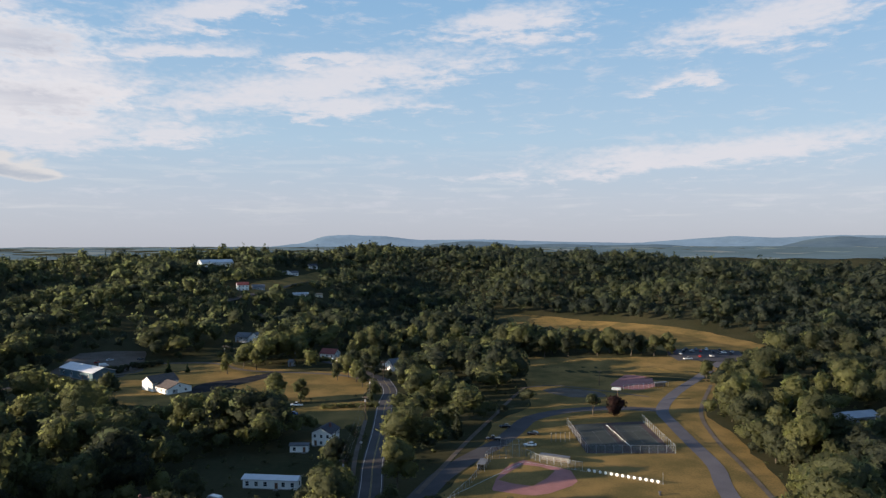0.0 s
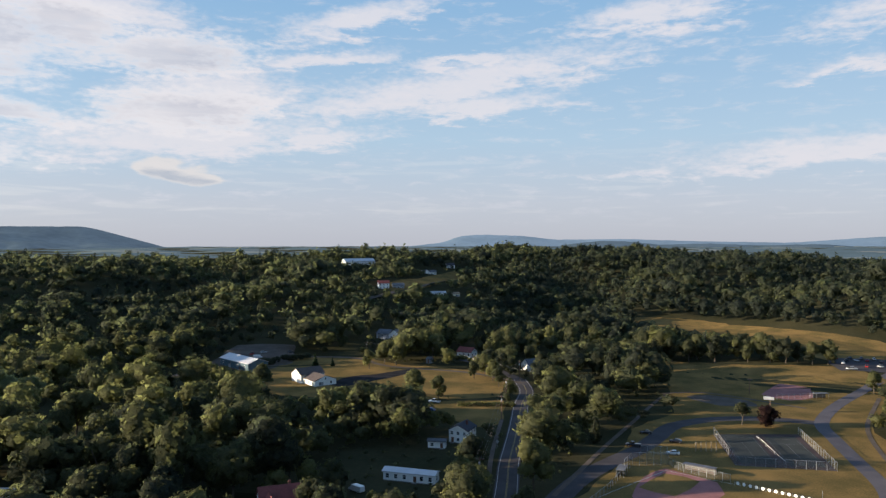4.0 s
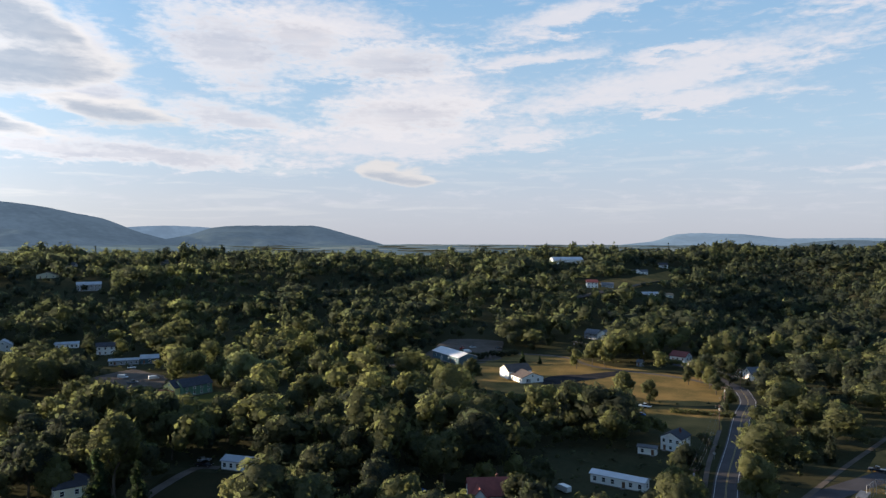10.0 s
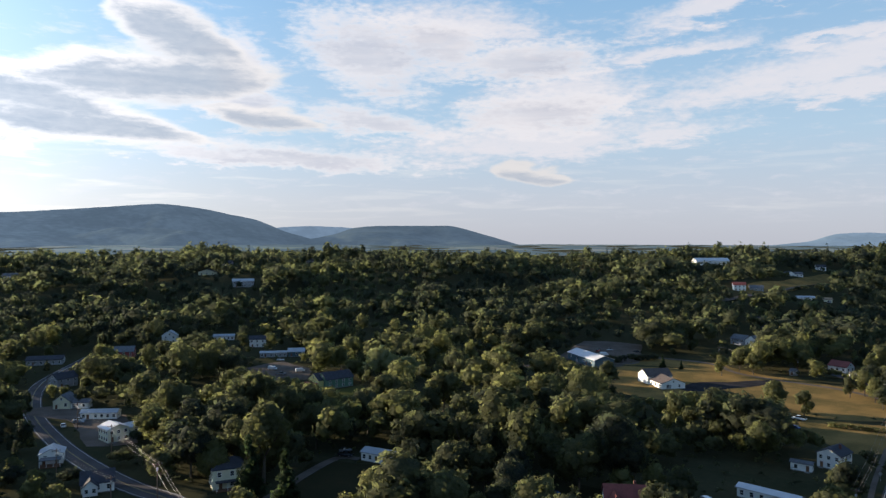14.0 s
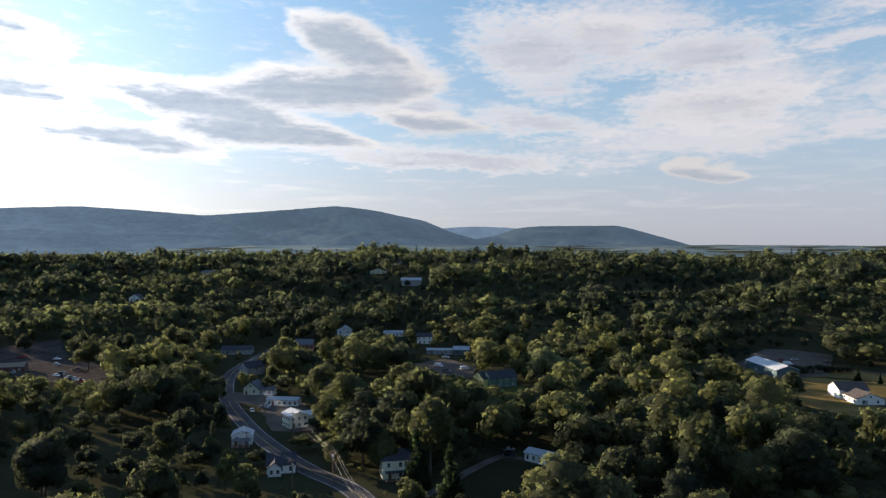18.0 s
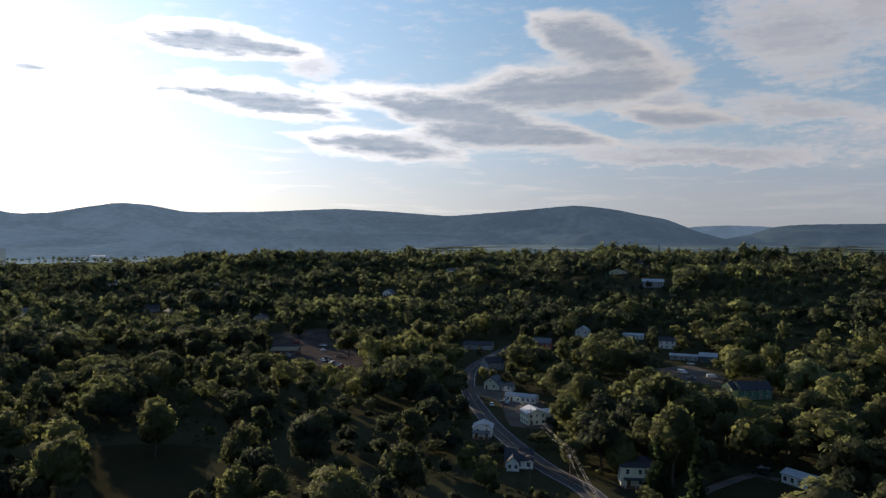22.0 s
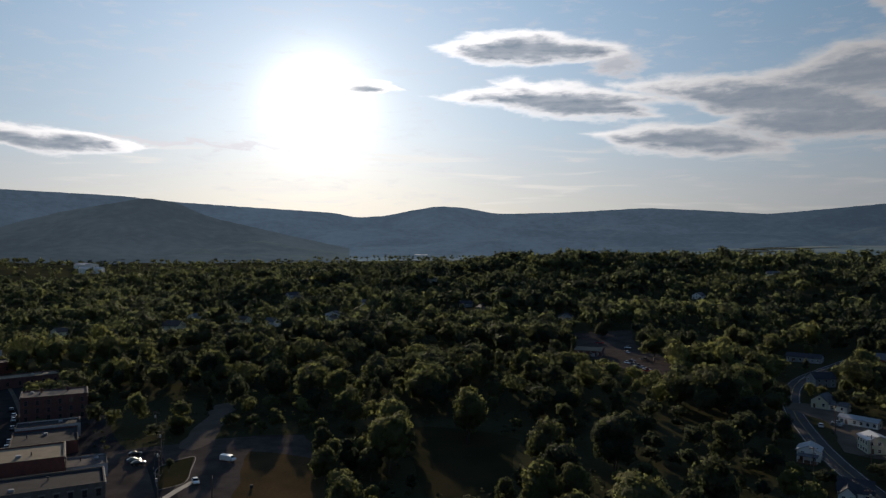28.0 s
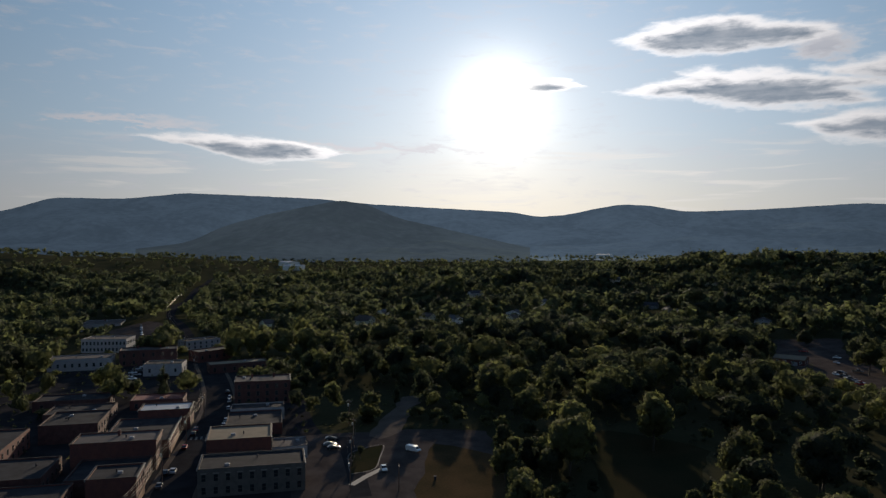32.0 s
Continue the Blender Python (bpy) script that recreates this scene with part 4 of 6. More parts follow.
def shop(p, q, depth, h, wall=None, roof=None, label="", rows=2, front=5, side=4, units=1, chimneys=0, cornice=None, name="shop_building", arch=False, frame_mat=None, cap=None):
    """A flat-roofed building with parapets, cornice, windows, and plant on its roof."""
    wall, roof = wall or M_BRICK, roof or M_TAR
    frame_mat = frame_mat or (M_STONE if wall in (M_BRICK, M_BRICKDK, M_STONE) else M_GREYS)
    pl = Plot(p, q, depth)
    root = new(name)
    root.matrix_world = pl.m
    w, d, sy = pl.width / 2, depth / 2, pl.sy
    t = 0.35
    ring = [(-w, -d), (w, -d), (w, d), (-w, d)]
    inner = [(-w + t, -d + t), (w - t, -d + t), (w - t, d - t), (-w + t, d - t)]
    v = [(x, y, -0.5) for x, y in ring] + [(x, y, h) for x, y in ring] + [(x, y, h) for x, y in inner] + [(x, y, h - 0.8) for x, y in inner]
    f = []
    for i in range(4):
        j = (i + 1) % 4
        f += [(i, j, 4 + j, 4 + i), (4 + i, 4 + j, 8 + j, 8 + i), (8 + i, 8 + j, 12 + j, 12 + i)]
    link("wall", v, f, wall, root)
    put_box("roof", (0, 0, h - 0.55), (2 * (w - t) + 0.1, 2 * (d - t) + 0.1, 0.3), roof, root)
    for s in (-1, 1):
        put_box("coping", (0, s * (d - t / 2), h + 0.03), (pl.width + 0.06, 0.38, 0.08), cap or M_CAP, root)
        put_box("coping", (s * (w - t / 2), 0, h + 0.05), (0.38, depth - 0.8, 0.08), cap or M_CAP, root)
    fside = "-y" if sy < 0 else "+y"
    bside = "+y" if sy < 0 else "-y"
    step = (h - 0.8) / rows
    wh = min(1.9, step * 0.55)
    for k in range(rows):
        z = step * (k + 0.52)
        for i in range(front):
            x = -w + (i + 0.5) * pl.width / front
            window(root, x, sy * d, z, fside, 1.1, wh, frame_mat)
            if arch and k == rows - 1:
                put_box("lintel", (x, sy * (d + 0.05), z + wh / 2 + 0.3), (1.7, 0.16, 0.3), M_CONC, root)
        for i in range(side):
            y = -d + (i + 0.5) * depth / side
            for s, fc in ((-1, "-x"), (1, "+x")):
                window(root, s * w, y, z, fc, 1.1, wh, frame_mat)
    if cornice:
        for s in (-1, 1):
            put_box("cornice", (s * (w + 0.12), 0, h - 0.25), (0.35, depth + 0.3, 0.45), cornice, root)
            put_box("shopfront", (s * (w + 0.06), 0, 1.5), (0.16, depth * 0.8, 2.4), M_WOODDK, root)
    rng = random.Random(int(abs(p[0] * 7 + p[1])))
    for _ in range(units):
        put_box("roof_unit", (rng.uniform(-0.7, 0.7) * w, rng.uniform(-0.6, 0.6) * d, h - 0.15), (1.4, 1.1, 0.9), M_GREYS, root)
    put_box("roof_vent", (rng.uniform(-0.6, 0.6) * w, rng.uniform(-0.5, 0.5) * d, h), (0.35, 0.35, 1.3), M_DARKROOF, root)
    for i in range(chimneys):
        put_box("chimney", ((i + 1) / (chimneys + 1) * pl.width * 1.2 - w * 1.2, sy * d * -0.4, h + 0.6), (0.9, 0.9, 1.8), M_BRICK, root)
    CLEAR.append(pl.outline(1.5))
    return tagged(root, label, "building", "main street buildings")


# houses along the country road
house((-218.8, 410.4), (-190.5, 390.6), 13, 4.6, 2.2, M_TEAL, M_WHITEROOF, label="long teal metal barn with a white sheet roof", name="barn", front=4, side=1, door=0.7, garage=-0.3, grow=9)
house((-136.4, 355.9), (-128.0, 365.6), 13, 2.9, 2.4, M_WHITE, M_SHINGLE, "y", "white ranch house with brown shingle roofs on a lawn", front=2, side=3, door=None, garage=-0.4, wing=(14, 11, 4.4, 2.8, -0.5, -12.2, "x"))
house((-80.3, 468), (-70.3, 464), 8, 3.6, 2.6, M_WHITE, M_REDROOF, label="white cottage with a red roof beside the drive", front=3, side=2, grow=4)
house((-34.6, 428), (-29.5, 420.5), 7, 3.6, 3.0, M_WHITE, M_GREYROOF, "y", "white gabled house among roadside trees", rows=2, front=2)
house((-48.8, 266.4), (-41.5, 264.8), 9, 4.8, 1.9, M_WHITE, M_DARKROOF, "y", "white two-storey house with a dark roof on a slope", rows=2, front=3, side=3, chimney=0.4, grow=4)
house((-55.0, 257.3), (-48.6, 257.4), 3.2, 2.6, 0.5, M_WHITE, M_GREYROOF, label="white site trailer parked on the grass", name="trailer", front=2, side=1, door=0.8, grow=3)
house((-61.5, 220), (-44.5, 218), 4.4, 2.9, 0.7, M_WHITE, M_WHITEROOF, label="long white mobile home with a pale metal roof", name="mobile_home", front=6, side=1, door=0.62, grow=4)
house((-148, 512), (-138, 509), 9, 4.4, 2.6, M_GREYS, M_GREYROOF, label="grey house with a white gabled wing at the wood's edge", rows=2, front=3, wing=(9, 8, 4.4, 3.0, 9.5, 0, "y", M_WHITE), grow=9)
house((-84.0, 179.2), (-74.4, 185), 9, 4.8, 3.5, M_WHITE, M_REDROOF, "x", "old white house with a rust-red roof among trees", rows=2, front=3, chimney=0.5, wing=(4.6, 5, 4.6, 2.8, -3, 4.5, "y"))
house((-230, 394), (-226.5, 392), 3, 2.2, 0.9, M_WHITE, M_WHITEROOF, label="small white garden shed by the gravel yard", name="shed", front=1, side=0, door=0.5)
house((-95, 440), (-92, 438.5), 3, 2.6, 1.2, M_GREYS, M_GREYROOF, label="small grey outbuilding by the drive", name="shed", front=1, side=1, door=0.5)
house((-176, 366), (-171, 360), 7, 2.6, 1.4, M_WHITE, M_SHINGLE, "y", "small white garage beside the barn", name="garage", front=0, side=1, door=None, garage=0.0)
house((166, 294), (181, 298), 8, 3.0, 1.6, M_GREYS, M_SILVER, label="low grey house with a pale roof among trees", front=4, side=2, grow=4)
# hilltop houses
house((-182, 637), (-173, 641), 8, 5.2, 2.2, M_WHITE, M_REDROOF, label="white two-storey hilltop house with a red roof", grow=7, rows=2, front=3)
house((-171, 646), (-161, 650), 8, 3.4, 2.0, M_GREYS, M_GREYROOF, label="low grey hilltop house", grow=7, front=3)
house((-181, 815), (-165, 821), 9, 3.4, 2.0, M_WHITE, M_GREYROOF, label="long white hilltop ranch house", grow=7, front=5, wing=(7, 10, 3.8, 2.4, -3, 1, "y"))
house((-162, 872), (-153, 876), 9, 4.4, 2.2, M_WHITE, M_DARKROOF, label="white house on the hill's brow", grow=7, rows=2, front=3)
house((-137, 658), (-124, 664), 6, 3.0, 1.4, M_WHITE, M_SILVER, label="pale mobile home beside the hill road", grow=7, name="mobile_home", front=5, side=1)
house((-119, 672), (-113, 675), 5, 2.8, 1.5, M_CREAM, M_TANROOF, label="small tan garage beside the hill road", grow=7, name="garage", front=1, side=1, door=None, garage=0.3)
house((-259.6, 773.6), (-232, 797), 12, 5.0, 3.0, M_WHITE, M_WHITEROOF, label="long white farm building on the ridge", grow=7, name="farm_building", front=8, side=2, door=None)
# village road
house((-331, 144.5), (-326, 149.5), 9, 3.6, 2.6, M_CREAM, M_GREYROOF, "y", "cream gabled house at the bend of the road", rows=1, front=2, side=3, wing=(8, 5, 2.6, 1.2, 7, 1, "x", M_WHITE), grow=3)
house((-303.5, 143.5), (-293.0, 153.6), 5, 2.7, 1.0, M_WHITE, M_SILVER, label="long low white workshop with a grey metal roof", front=6, side=1, grow=3.5)
house((-259.5, 132.7), (-259.0, 140.5), 8, 5.0, 1.5, M_CREAM, M_WHITEROOF, "y", "cream two-storey house with a pale metal roof", rows=2, front=3, side=4, wing=(8, 6, 3.2, 1.2, 7, -4, "x", M_CREAM, M_WHITEROOF), grow=3.5)
house((-251.8, 105.4), (-248.3, 111.6), 7, 3.6, 1.6, M_WHITE, M_SILVER, "y", "white two-storey house with a grey metal roof by the road", rows=2, front=2, side=3, porch=(4, 2.6, M_GREYROOF), grow=3.5)
house((-213.5, 101), (-209.5, 109.0), 8, 3.0, 2.6, M_WHITE, M_DARKROOF, "x", "white house with dark roofs and a front bay", rows=1, front=3, side=2, wing=(4.0, 5, 2.8, 1.8, -2, 4.0, "y"), grow=3.5)
house((-186, 127), (-181, 137), 9, 6.0, 2.6, M_CREAM, M_DARKROOF, label="old cream two-storey house with a hipped roof and porch", rows=2, front=3, side=3, hip=True, porch=(2.4, 2.8, M_DARKROOF), grow=3.5)
house((-172.5, 176.2), (-160.6, 178.4), 6, 3.0, 1.0, M_WHITE, M_SILVER, label="white mobile home with a grey metal roof", name="mobile_home", front=5, side=1, door=0.75, grow=3.5)
house((-268.6, 249.5), (-265.4, 265), 9, 4.8, 3.0, M_GREENS, M_DARKROOF, label="dark green house with a yellow gable", rows=2, front=4, side=0, chimney=0.5, grow=3.5)
house((-282, 249.5), (-272, 247.5), 8, 4.4, 2.8, M_YELLOWS, M_DARKROOF, "y", "yellow gabled wing with a red porch roof", front=2, side=0, porch=(3.5, 2.8, M_REDROOF), grow=3.5)
house((-368.8, 286.1), (-357.7, 298.3), 5, 2.8, 0.8, M_GREYS, M_SILVER, label="long grey mobile home", name="mobile_home", front=6, side=1, grow=3.5)
house((-357.2, 299), (-350.5, 306.6), 6, 3.2, 1.8, M_TEAL, M_SILVER, label="teal house with a grey metal roof", front=3, side=1, grow=3.5)
house((-431.7, 293.3), (-421.7, 305), 6, 2.9, 1.0, M_WHITE, M_SILVER, label="long white mobile home", name="mobile_home", front=6, side=1, grow=3.5)
house((-397.3, 299.3), (-390.4, 307.3), 8, 5.2, 2.0, M_WHITE, M_DARKROOF, label="two-storey white house with a dark roof", rows=2, front=3, grow=3.5)
house((-449.5, 267.1), (-443.5, 274.9), 9, 5.0, 2.8, M_WHITE, M_SILVER, "y", "white gabled house with a metal roof", rows=2, front=2, grow=3.5)
house((-431, 224), (-424, 233), 9, 4.6, 2.8, M_REDS, M_GREYROOF, label="red house behind trees by the road", rows=2, front=3, grow=3.5)
house((-452, 182), (-441, 198), 9, 3.2, 1.8, M_GREYS, M_DARKROOF, label="long grey house beyond the bend", front=6, side=2, grow=3.5)
house((-375, 166), (-377, 177), 8, 4.6, 2.6, M_GREYS, M_DARKROOF, label="grey house beside the bend", rows=2, front=3, grow=3.5)
house((-468.5, 56), (-463, 72), 12, 3.6, 1.4, M_BRICK, M_TANROOF, label="low roadside business building on a gravel lot", name="workshop", front=4, side=2, garage=0.4, grow=3.5)
# suburb and far houses
house((-543, 391), (-532, 406), 10, 5.4, 2.0, M_GREYS, M_SILVER, label="long grey building in the hillside woods", rows=2, front=6, grow=7)
for k, (a, b) in enumerate([((-730, -131), (-728.6, -115)), ((-655, -151), (-651, -141)), ((-669, 467), (-660, 473)), ((-682, -156), (-676, -141)), ((-567, -262), (-562, -248)), ((-670, -7), (-675, 4)), ((-905, -77), (-903, -64)), ((-527, -332), (-520, -322)),
                            ((-748, -30), (-746, -17)), ((-681, 189), (-675, 196)), ((-640, -230), (-634, -218)), ((-635, 558), (-628, 561)), ((-769, 290), (-767, 303)), ((-640, 420), (-628, 432)), ((-775, -217), (-785, -206)), ((-700, -300), (-692, -288)), ((-555, -259), (-555, -245)), ((-620, 60), (-618, 72)), ((-600, -190), (-596, -180)), ((-820, 30), (-818, 42))]):
    house(a, b, 9, (4.8, 3.4)[k % 2], 2.6, (M_WHITE, M_CREAM, M_GREYS)[k % 3], (M_GREYROOF, M_SHINGLE, M_DARKROOF)[k % 3], "xy"[k % 2], ("white", "cream", "grey")[k % 3] + " suburban house among trees", rows=2 - k % 2, front=3, side=2, grow=4)
for a, b in (((-2291, 230), (-2262, 300)), ((-2205, 330), (-2174, 362)), ((-2660, -273), (-2645, -225)), ((-1420, -845), (-1400, -810)), ((-1306, -768), (-1316, -730))):
    house(a, b, 30, 10, 2.5, M_WHITE, M_SILVER, label="long pale warehouse far across the plain", name="warehouse", front=6, side=2, door=None, grow=12)


# ---- town ----
TOWN = np.array([-174.0, -139.0])


def town(s, w):
    """A place on the town's street grid: s metres up the street, w to its right."""
    return TOWN + np.array([-0.857, -0.515]) * s + np.array([-0.515, 0.857]) * w


def row(s0, s1, w0, w1, h, **kw):
    return shop(town(s0, w0), town(s0, w1), s1 - s0, h, **kw)


setting(patch("paved_yard", [town(-70, -95), town(-70, 44), town(60, 46), town(150, 40), town(230, 20), town(240, -60), town(180, -110), town(60, -110)], 0.012, M_ASPHALT, False, 8), "dark paved yards behind the shops", "yard")
CLEAR.append([tuple(town(s, w)) for s, w in ((-30, -2), (-30, 30), (-6, 38), (-6, 4))])
row(-4, 11, 7.5, 38, 8.2, wall=M_STONE, roof=M_TAR, label="grey stone two-storey block with arched windows", rows=2, front=9, side=4, cornice=M_CONC, arch=True)
row(11.2, 23, 7.5, 25, 5.0, wall=M_BRICKDK, roof=M_TAR, label="low brick shop with a dark roof", rows=1, front=0, side=3)
row(23.2, 41, 7.5, 28, 9.2, wall=M_BRICK, roof=M_TANROOF, label="red brick block with a tan roof", rows=2, front=0, side=5, units=1, cornice=M_CONC, cap=M_TANROOF)
row(43, 60, 10, 27, 4.6, wall=M_BRICKDK, roof=M_TAR, label="low brick shops with tar roofs", rows=1, front=0, side=4)
row(28, 40, 28.3, 40, 4.2, wall=M_TOWNWHITE, roof=M_PALEROOF, label="low white annex behind the shops", rows=1, front=3, side=2)
row(60.2, 82, 11, 32, 4.4, wall=M_BRICK, roof=M_TAR, label="low red brick shop", rows=1, front=0, side=4)
row(83, 93, 11.5, 33, 5.2, wall=M_TOWNWHITE, roof=M_TAR, label="low white painted shop", rows=1, front=7, side=2)
row(113, 128, 11.6, 36, 10.4, wall=M_BRICKDK, roof=M_PALEROOF, label="dark brick three-storey block with chimneys", rows=3, front=6, side=4, chimneys=2, cornice=M_CONC)
row(-9, 4, -21, -8, 9.0, wall=M_BRICK, roof=M_TAR, label="narrow red brick block with a dark roof", rows=2, front=0, side=4, cornice=M_CONC)
row(25, 38, -33.5, -8, 10.0, wall=M_BRICK, roof=M_PALEROOF, label="red brick block with a pale flat roof", rows=2, front=0, side=5, cornice=M_WOODDK, chimneys=1)
row(4.3, 24.6, -30, -9, 5.0, wall=M_BRICKDK, roof=M_TAR, label="low brick shop between taller blocks", rows=1, front=0, side=5)
row(38.3, 72, -28, -6, 6.2, wall=M_BRICK, roof=M_TAR, label="row of brick shops along the street", rows=2, front=0, side=9, cornice=M_CONC)
row(74, 87, -22, -3, 8.4, wall=M_BRICK, roof=M_SILVER, label="brick block with a pale metal roof", rows=2, front=0, side=4, cornice=M_CONC)
row(33, 62, -86, -56, 7.0, wall=M_BRICK, roof=M_TAR, label="wide brick warehouse with a dark roof", rows=2, front=0, side=6)
row(64, 86, -54, -34, 7.0, wall=M_BRICKDK, roof=M_TAR, label="brick warehouse behind the street", rows=2, front=0, side=5)
row(8, 30, -62, -37, 5.2, wall=M_BRICKDK, roof=M_TAR, label="low dark brick workshop behind the street", rows=1, front=0, side=5)
row(-16, 3, -56, -27, 4.8, wall=M_BRICK, roof=M_TAR, label="low brick store with a dark roof", rows=1, front=0, side=4)
row(118, 132, -72, -42, 4.6, wall=M_BRICKDK, roof=M_TAR, label="low dark brick garage by the yards", rows=1, front=4, side=3)
row(112, 126, -32, -10, 4.4, wall=M_BRICK, roof=M_REDROOF, label="low brick shop with a reddish roof", rows=1, front=4, side=3)
row(90, 108, -60, -36, 5.0, wall=M_BRICKDK, roof=M_TAR, label="low dark warehouse by the yards", rows=1, front=0, side=4)
shop((-319, -273), (-328, -255), 13, 6.6, M_TOWNWHITE, M_TAR, "white painted block with few windows", rows=1, front=3, side=3)
shop((-338, -306), (-357, -281), 14, 9.2, M_BRICKDK, M_PALEROOF, "dark brick block with roof parapets", rows=2, front=6, side=3, chimneys=2)
shop((-312, -332), (-331, -305), 16, 6.8, M_TOWNWHITE, M_PALEROOF, "long pale painted building with a row of windows", rows=1, front=9, side=4)
shop((-372, -367), (-383, -341), 18, 9.0, M_TOWNWHITE, M_PALEROOF, "white hotel building with rows of windows", rows=2, front=12, side=6)
shop((-490, -484), (-508, -458), 34, 6.4, M_TOWNWHITE, M_PALEROOF, "large white store with a red side", rows=1, front=5, side=4, chimneys=1)
shop((-402, -309), (-424, -298), 12, 6.0, M_TOWNWHITE, M_TAR, "white two-storey shop by the street", rows=2, front=6, side=3)
shop((-364, -271), (-386, -261), 12, 6.4, M_BRICK, M_PALEROOF, "red brick shop with a pale roof", rows=1, front=5, side=3)
shop((-336, -243), (-358, -220), 12, 5.0, M_BRICKDK, M_TANROOF, "low brick store with a tan roof", rows=1, front=6, side=3)

# ---- trees ----
def globe(sub):
    """Points and triangles of a ball of even triangles."""
    bm = bmesh.new()
    bmesh.ops.create_icosphere(bm, subdivisions=sub, radius=1.0)
    bm.verts.index_update()
    v = np.array([q.co[:] for q in bm.verts])
    f = np.array([[q.index for q in face.verts] for face in bm.faces])
    bm.free()
    return v, f


GLOBES = {k: globe(k) for k in (1, 2, 3)}


def unit(v):
    return v / np.maximum(np.linalg.norm(v, axis=-1, keepdims=True), 1e-9)


def rough_by(p, size, seed):
    return np.array([noise.fractal(Vector(q) / size + Vector((seed, 0, 0)), 0.8, 2.0, 3) for q in p])


def crown_shape(rng, height, width, lobes=9, sub=2, fringe=100, size=1.0, kind="broad", low=0.2, merged=False):
    """A crown of leafy clumps with loose sprays on them: points, normals, triangles and the quads of the sprays."""
    cz, rz, rx = height * (1 + low) / 2, height * (1 - low) / 2, width / 2
    mid = np.array([0, 0, cz - 0.25 * rz])
    gv, gf = GLOBES[sub]
    if kind == "fir":
        tiers = max(3, lobes)
        lc, lr = [], []
        for k in range(tiers):
            u = k / tiers
            for j in range(max(1, round(3 * (1 - u)))):
                a = j * 2.1 + k * 1.3
                out = rx * (1 - u) * 0.45
                lc.append((math.cos(a) * out, math.sin(a) * out, height * (low * 0.6 + (1 - low * 0.6) * (u + 0.4 / tiers))))
                lr.append((rx * 0.62 * (1 - u) + 0.35, 0.75 * height / tiers))
        lc, lr = np.array(lc), np.array(lr)
        lr3 = np.stack([lr[:, 0], lr[:, 0], lr[:, 1]], 1)
    else:
        d = unit(rng.normal(size=(lobes, 3)) + np.array([0, 0, 0.25]))
        lc = d * np.array([rx, rx, rz]) * 0.70 * (0.55 + 0.45 * rng.random((lobes, 1)))
        lc[0] = (rng.normal() * 0.1 * rx, rng.normal() * 0.1 * rx, rz * 0.5)
        lc = lc + np.array([0, 0, cz])
        r = rx * (0.28 + 0.22 * rng.random(lobes))
        r[0] = rx * 0.5
        lr3 = np.stack([r, r, np.minimum(r * 0.92, rz * 0.6)], 1)
    P, N, F = [], [], []
    if merged:
        way = unit(gv * np.array([1, 1, 1.1]))
        best = np.full(len(way), 0.3 * rx)
        win = unit(way)
        o = np.array([0, 0, cz])
        for c, r in zip(lc, lr3):
            # where the way from the middle leaves this clump
            dd, cc = way / r, (c - o) / r
            a2, b2, c2 = (dd * dd).sum(1), dd @ cc, cc @ cc - 1
            disc = b2 * b2 - a2 * c2
            s = np.where(disc > 0, (b2 + np.sqrt(np.maximum(disc, 0))) / a2, 0)
            k = s > best
            best = np.where(k, s, best)
            win[k] = unit((way[k] * s[k, None] + o - c) / r)
        p = o + way * best[:, None]
        p = p + win * (rough_by(p, 2.2, rng.random() * 90) * 0.09 * width)[:, None]
        P, N, F = [p], [unit(0.75 * win + 0.4 * unit(p - mid))], [gf]
    else:
        n = 0
        for c, r in zip(lc, lr3):
            q = unit(gv + rng.normal(0, 0.08, gv.shape))
            p = c + q * r * (1 + 0.42 * rough_by(q * r[0] + c, 1.5, rng.random() * 90))[:, None]
            P.append(p), N.append(unit(0.75 * q + 0.4 * unit(p - mid))), F.append(gf + n)
            n += len(p)
    P, N, F = np.concatenate(P), np.concatenate(N), np.concatenate(F)
    # sprays of leaves, scattered over the clumps
    tri = F[rng.integers(0, len(F), fringe)]
    bc = rng.dirichlet((1, 1, 1), fringe)
    on = (P[tri] * bc[:, :, None]).sum(1)
    up = unit((N[tri] * bc[:, :, None]).sum(1))
    c = on + up * (size * (-0.15 + 0.6 * rng.random(fringe)))[:, None]
    nrm = unit(up + rng.normal(size=(fringe, 3)) * 0.5)
    t = unit(np.cross(nrm, rng.normal(size=(fringe, 3))))
    b = np.cross(nrm, t)
    s = size * (0.5 + 0.85 * rng.random((fringe, 1)))
    w = 0.7 + 0.5 * rng.random((fringe, 1))
    q = np.stack([c - t * s * 0.5, c - b * s * 0.5 * w - nrm * s * 0.16, c + t * s * 0.5, c + b * s * 0.5 * w - nrm * s * 0.16], 1).reshape(-1, 3)
    soft = np.repeat(unit(up + rng.normal(0, 0.2, (fringe, 3))), 4, axis=0)
    Q = np.arange(fringe * 4).reshape(-1, 4) + len(P)
    body = P - N * (0.42 * size)
    return np.concatenate([body, q]), np.concatenate([N, soft]), F, Q


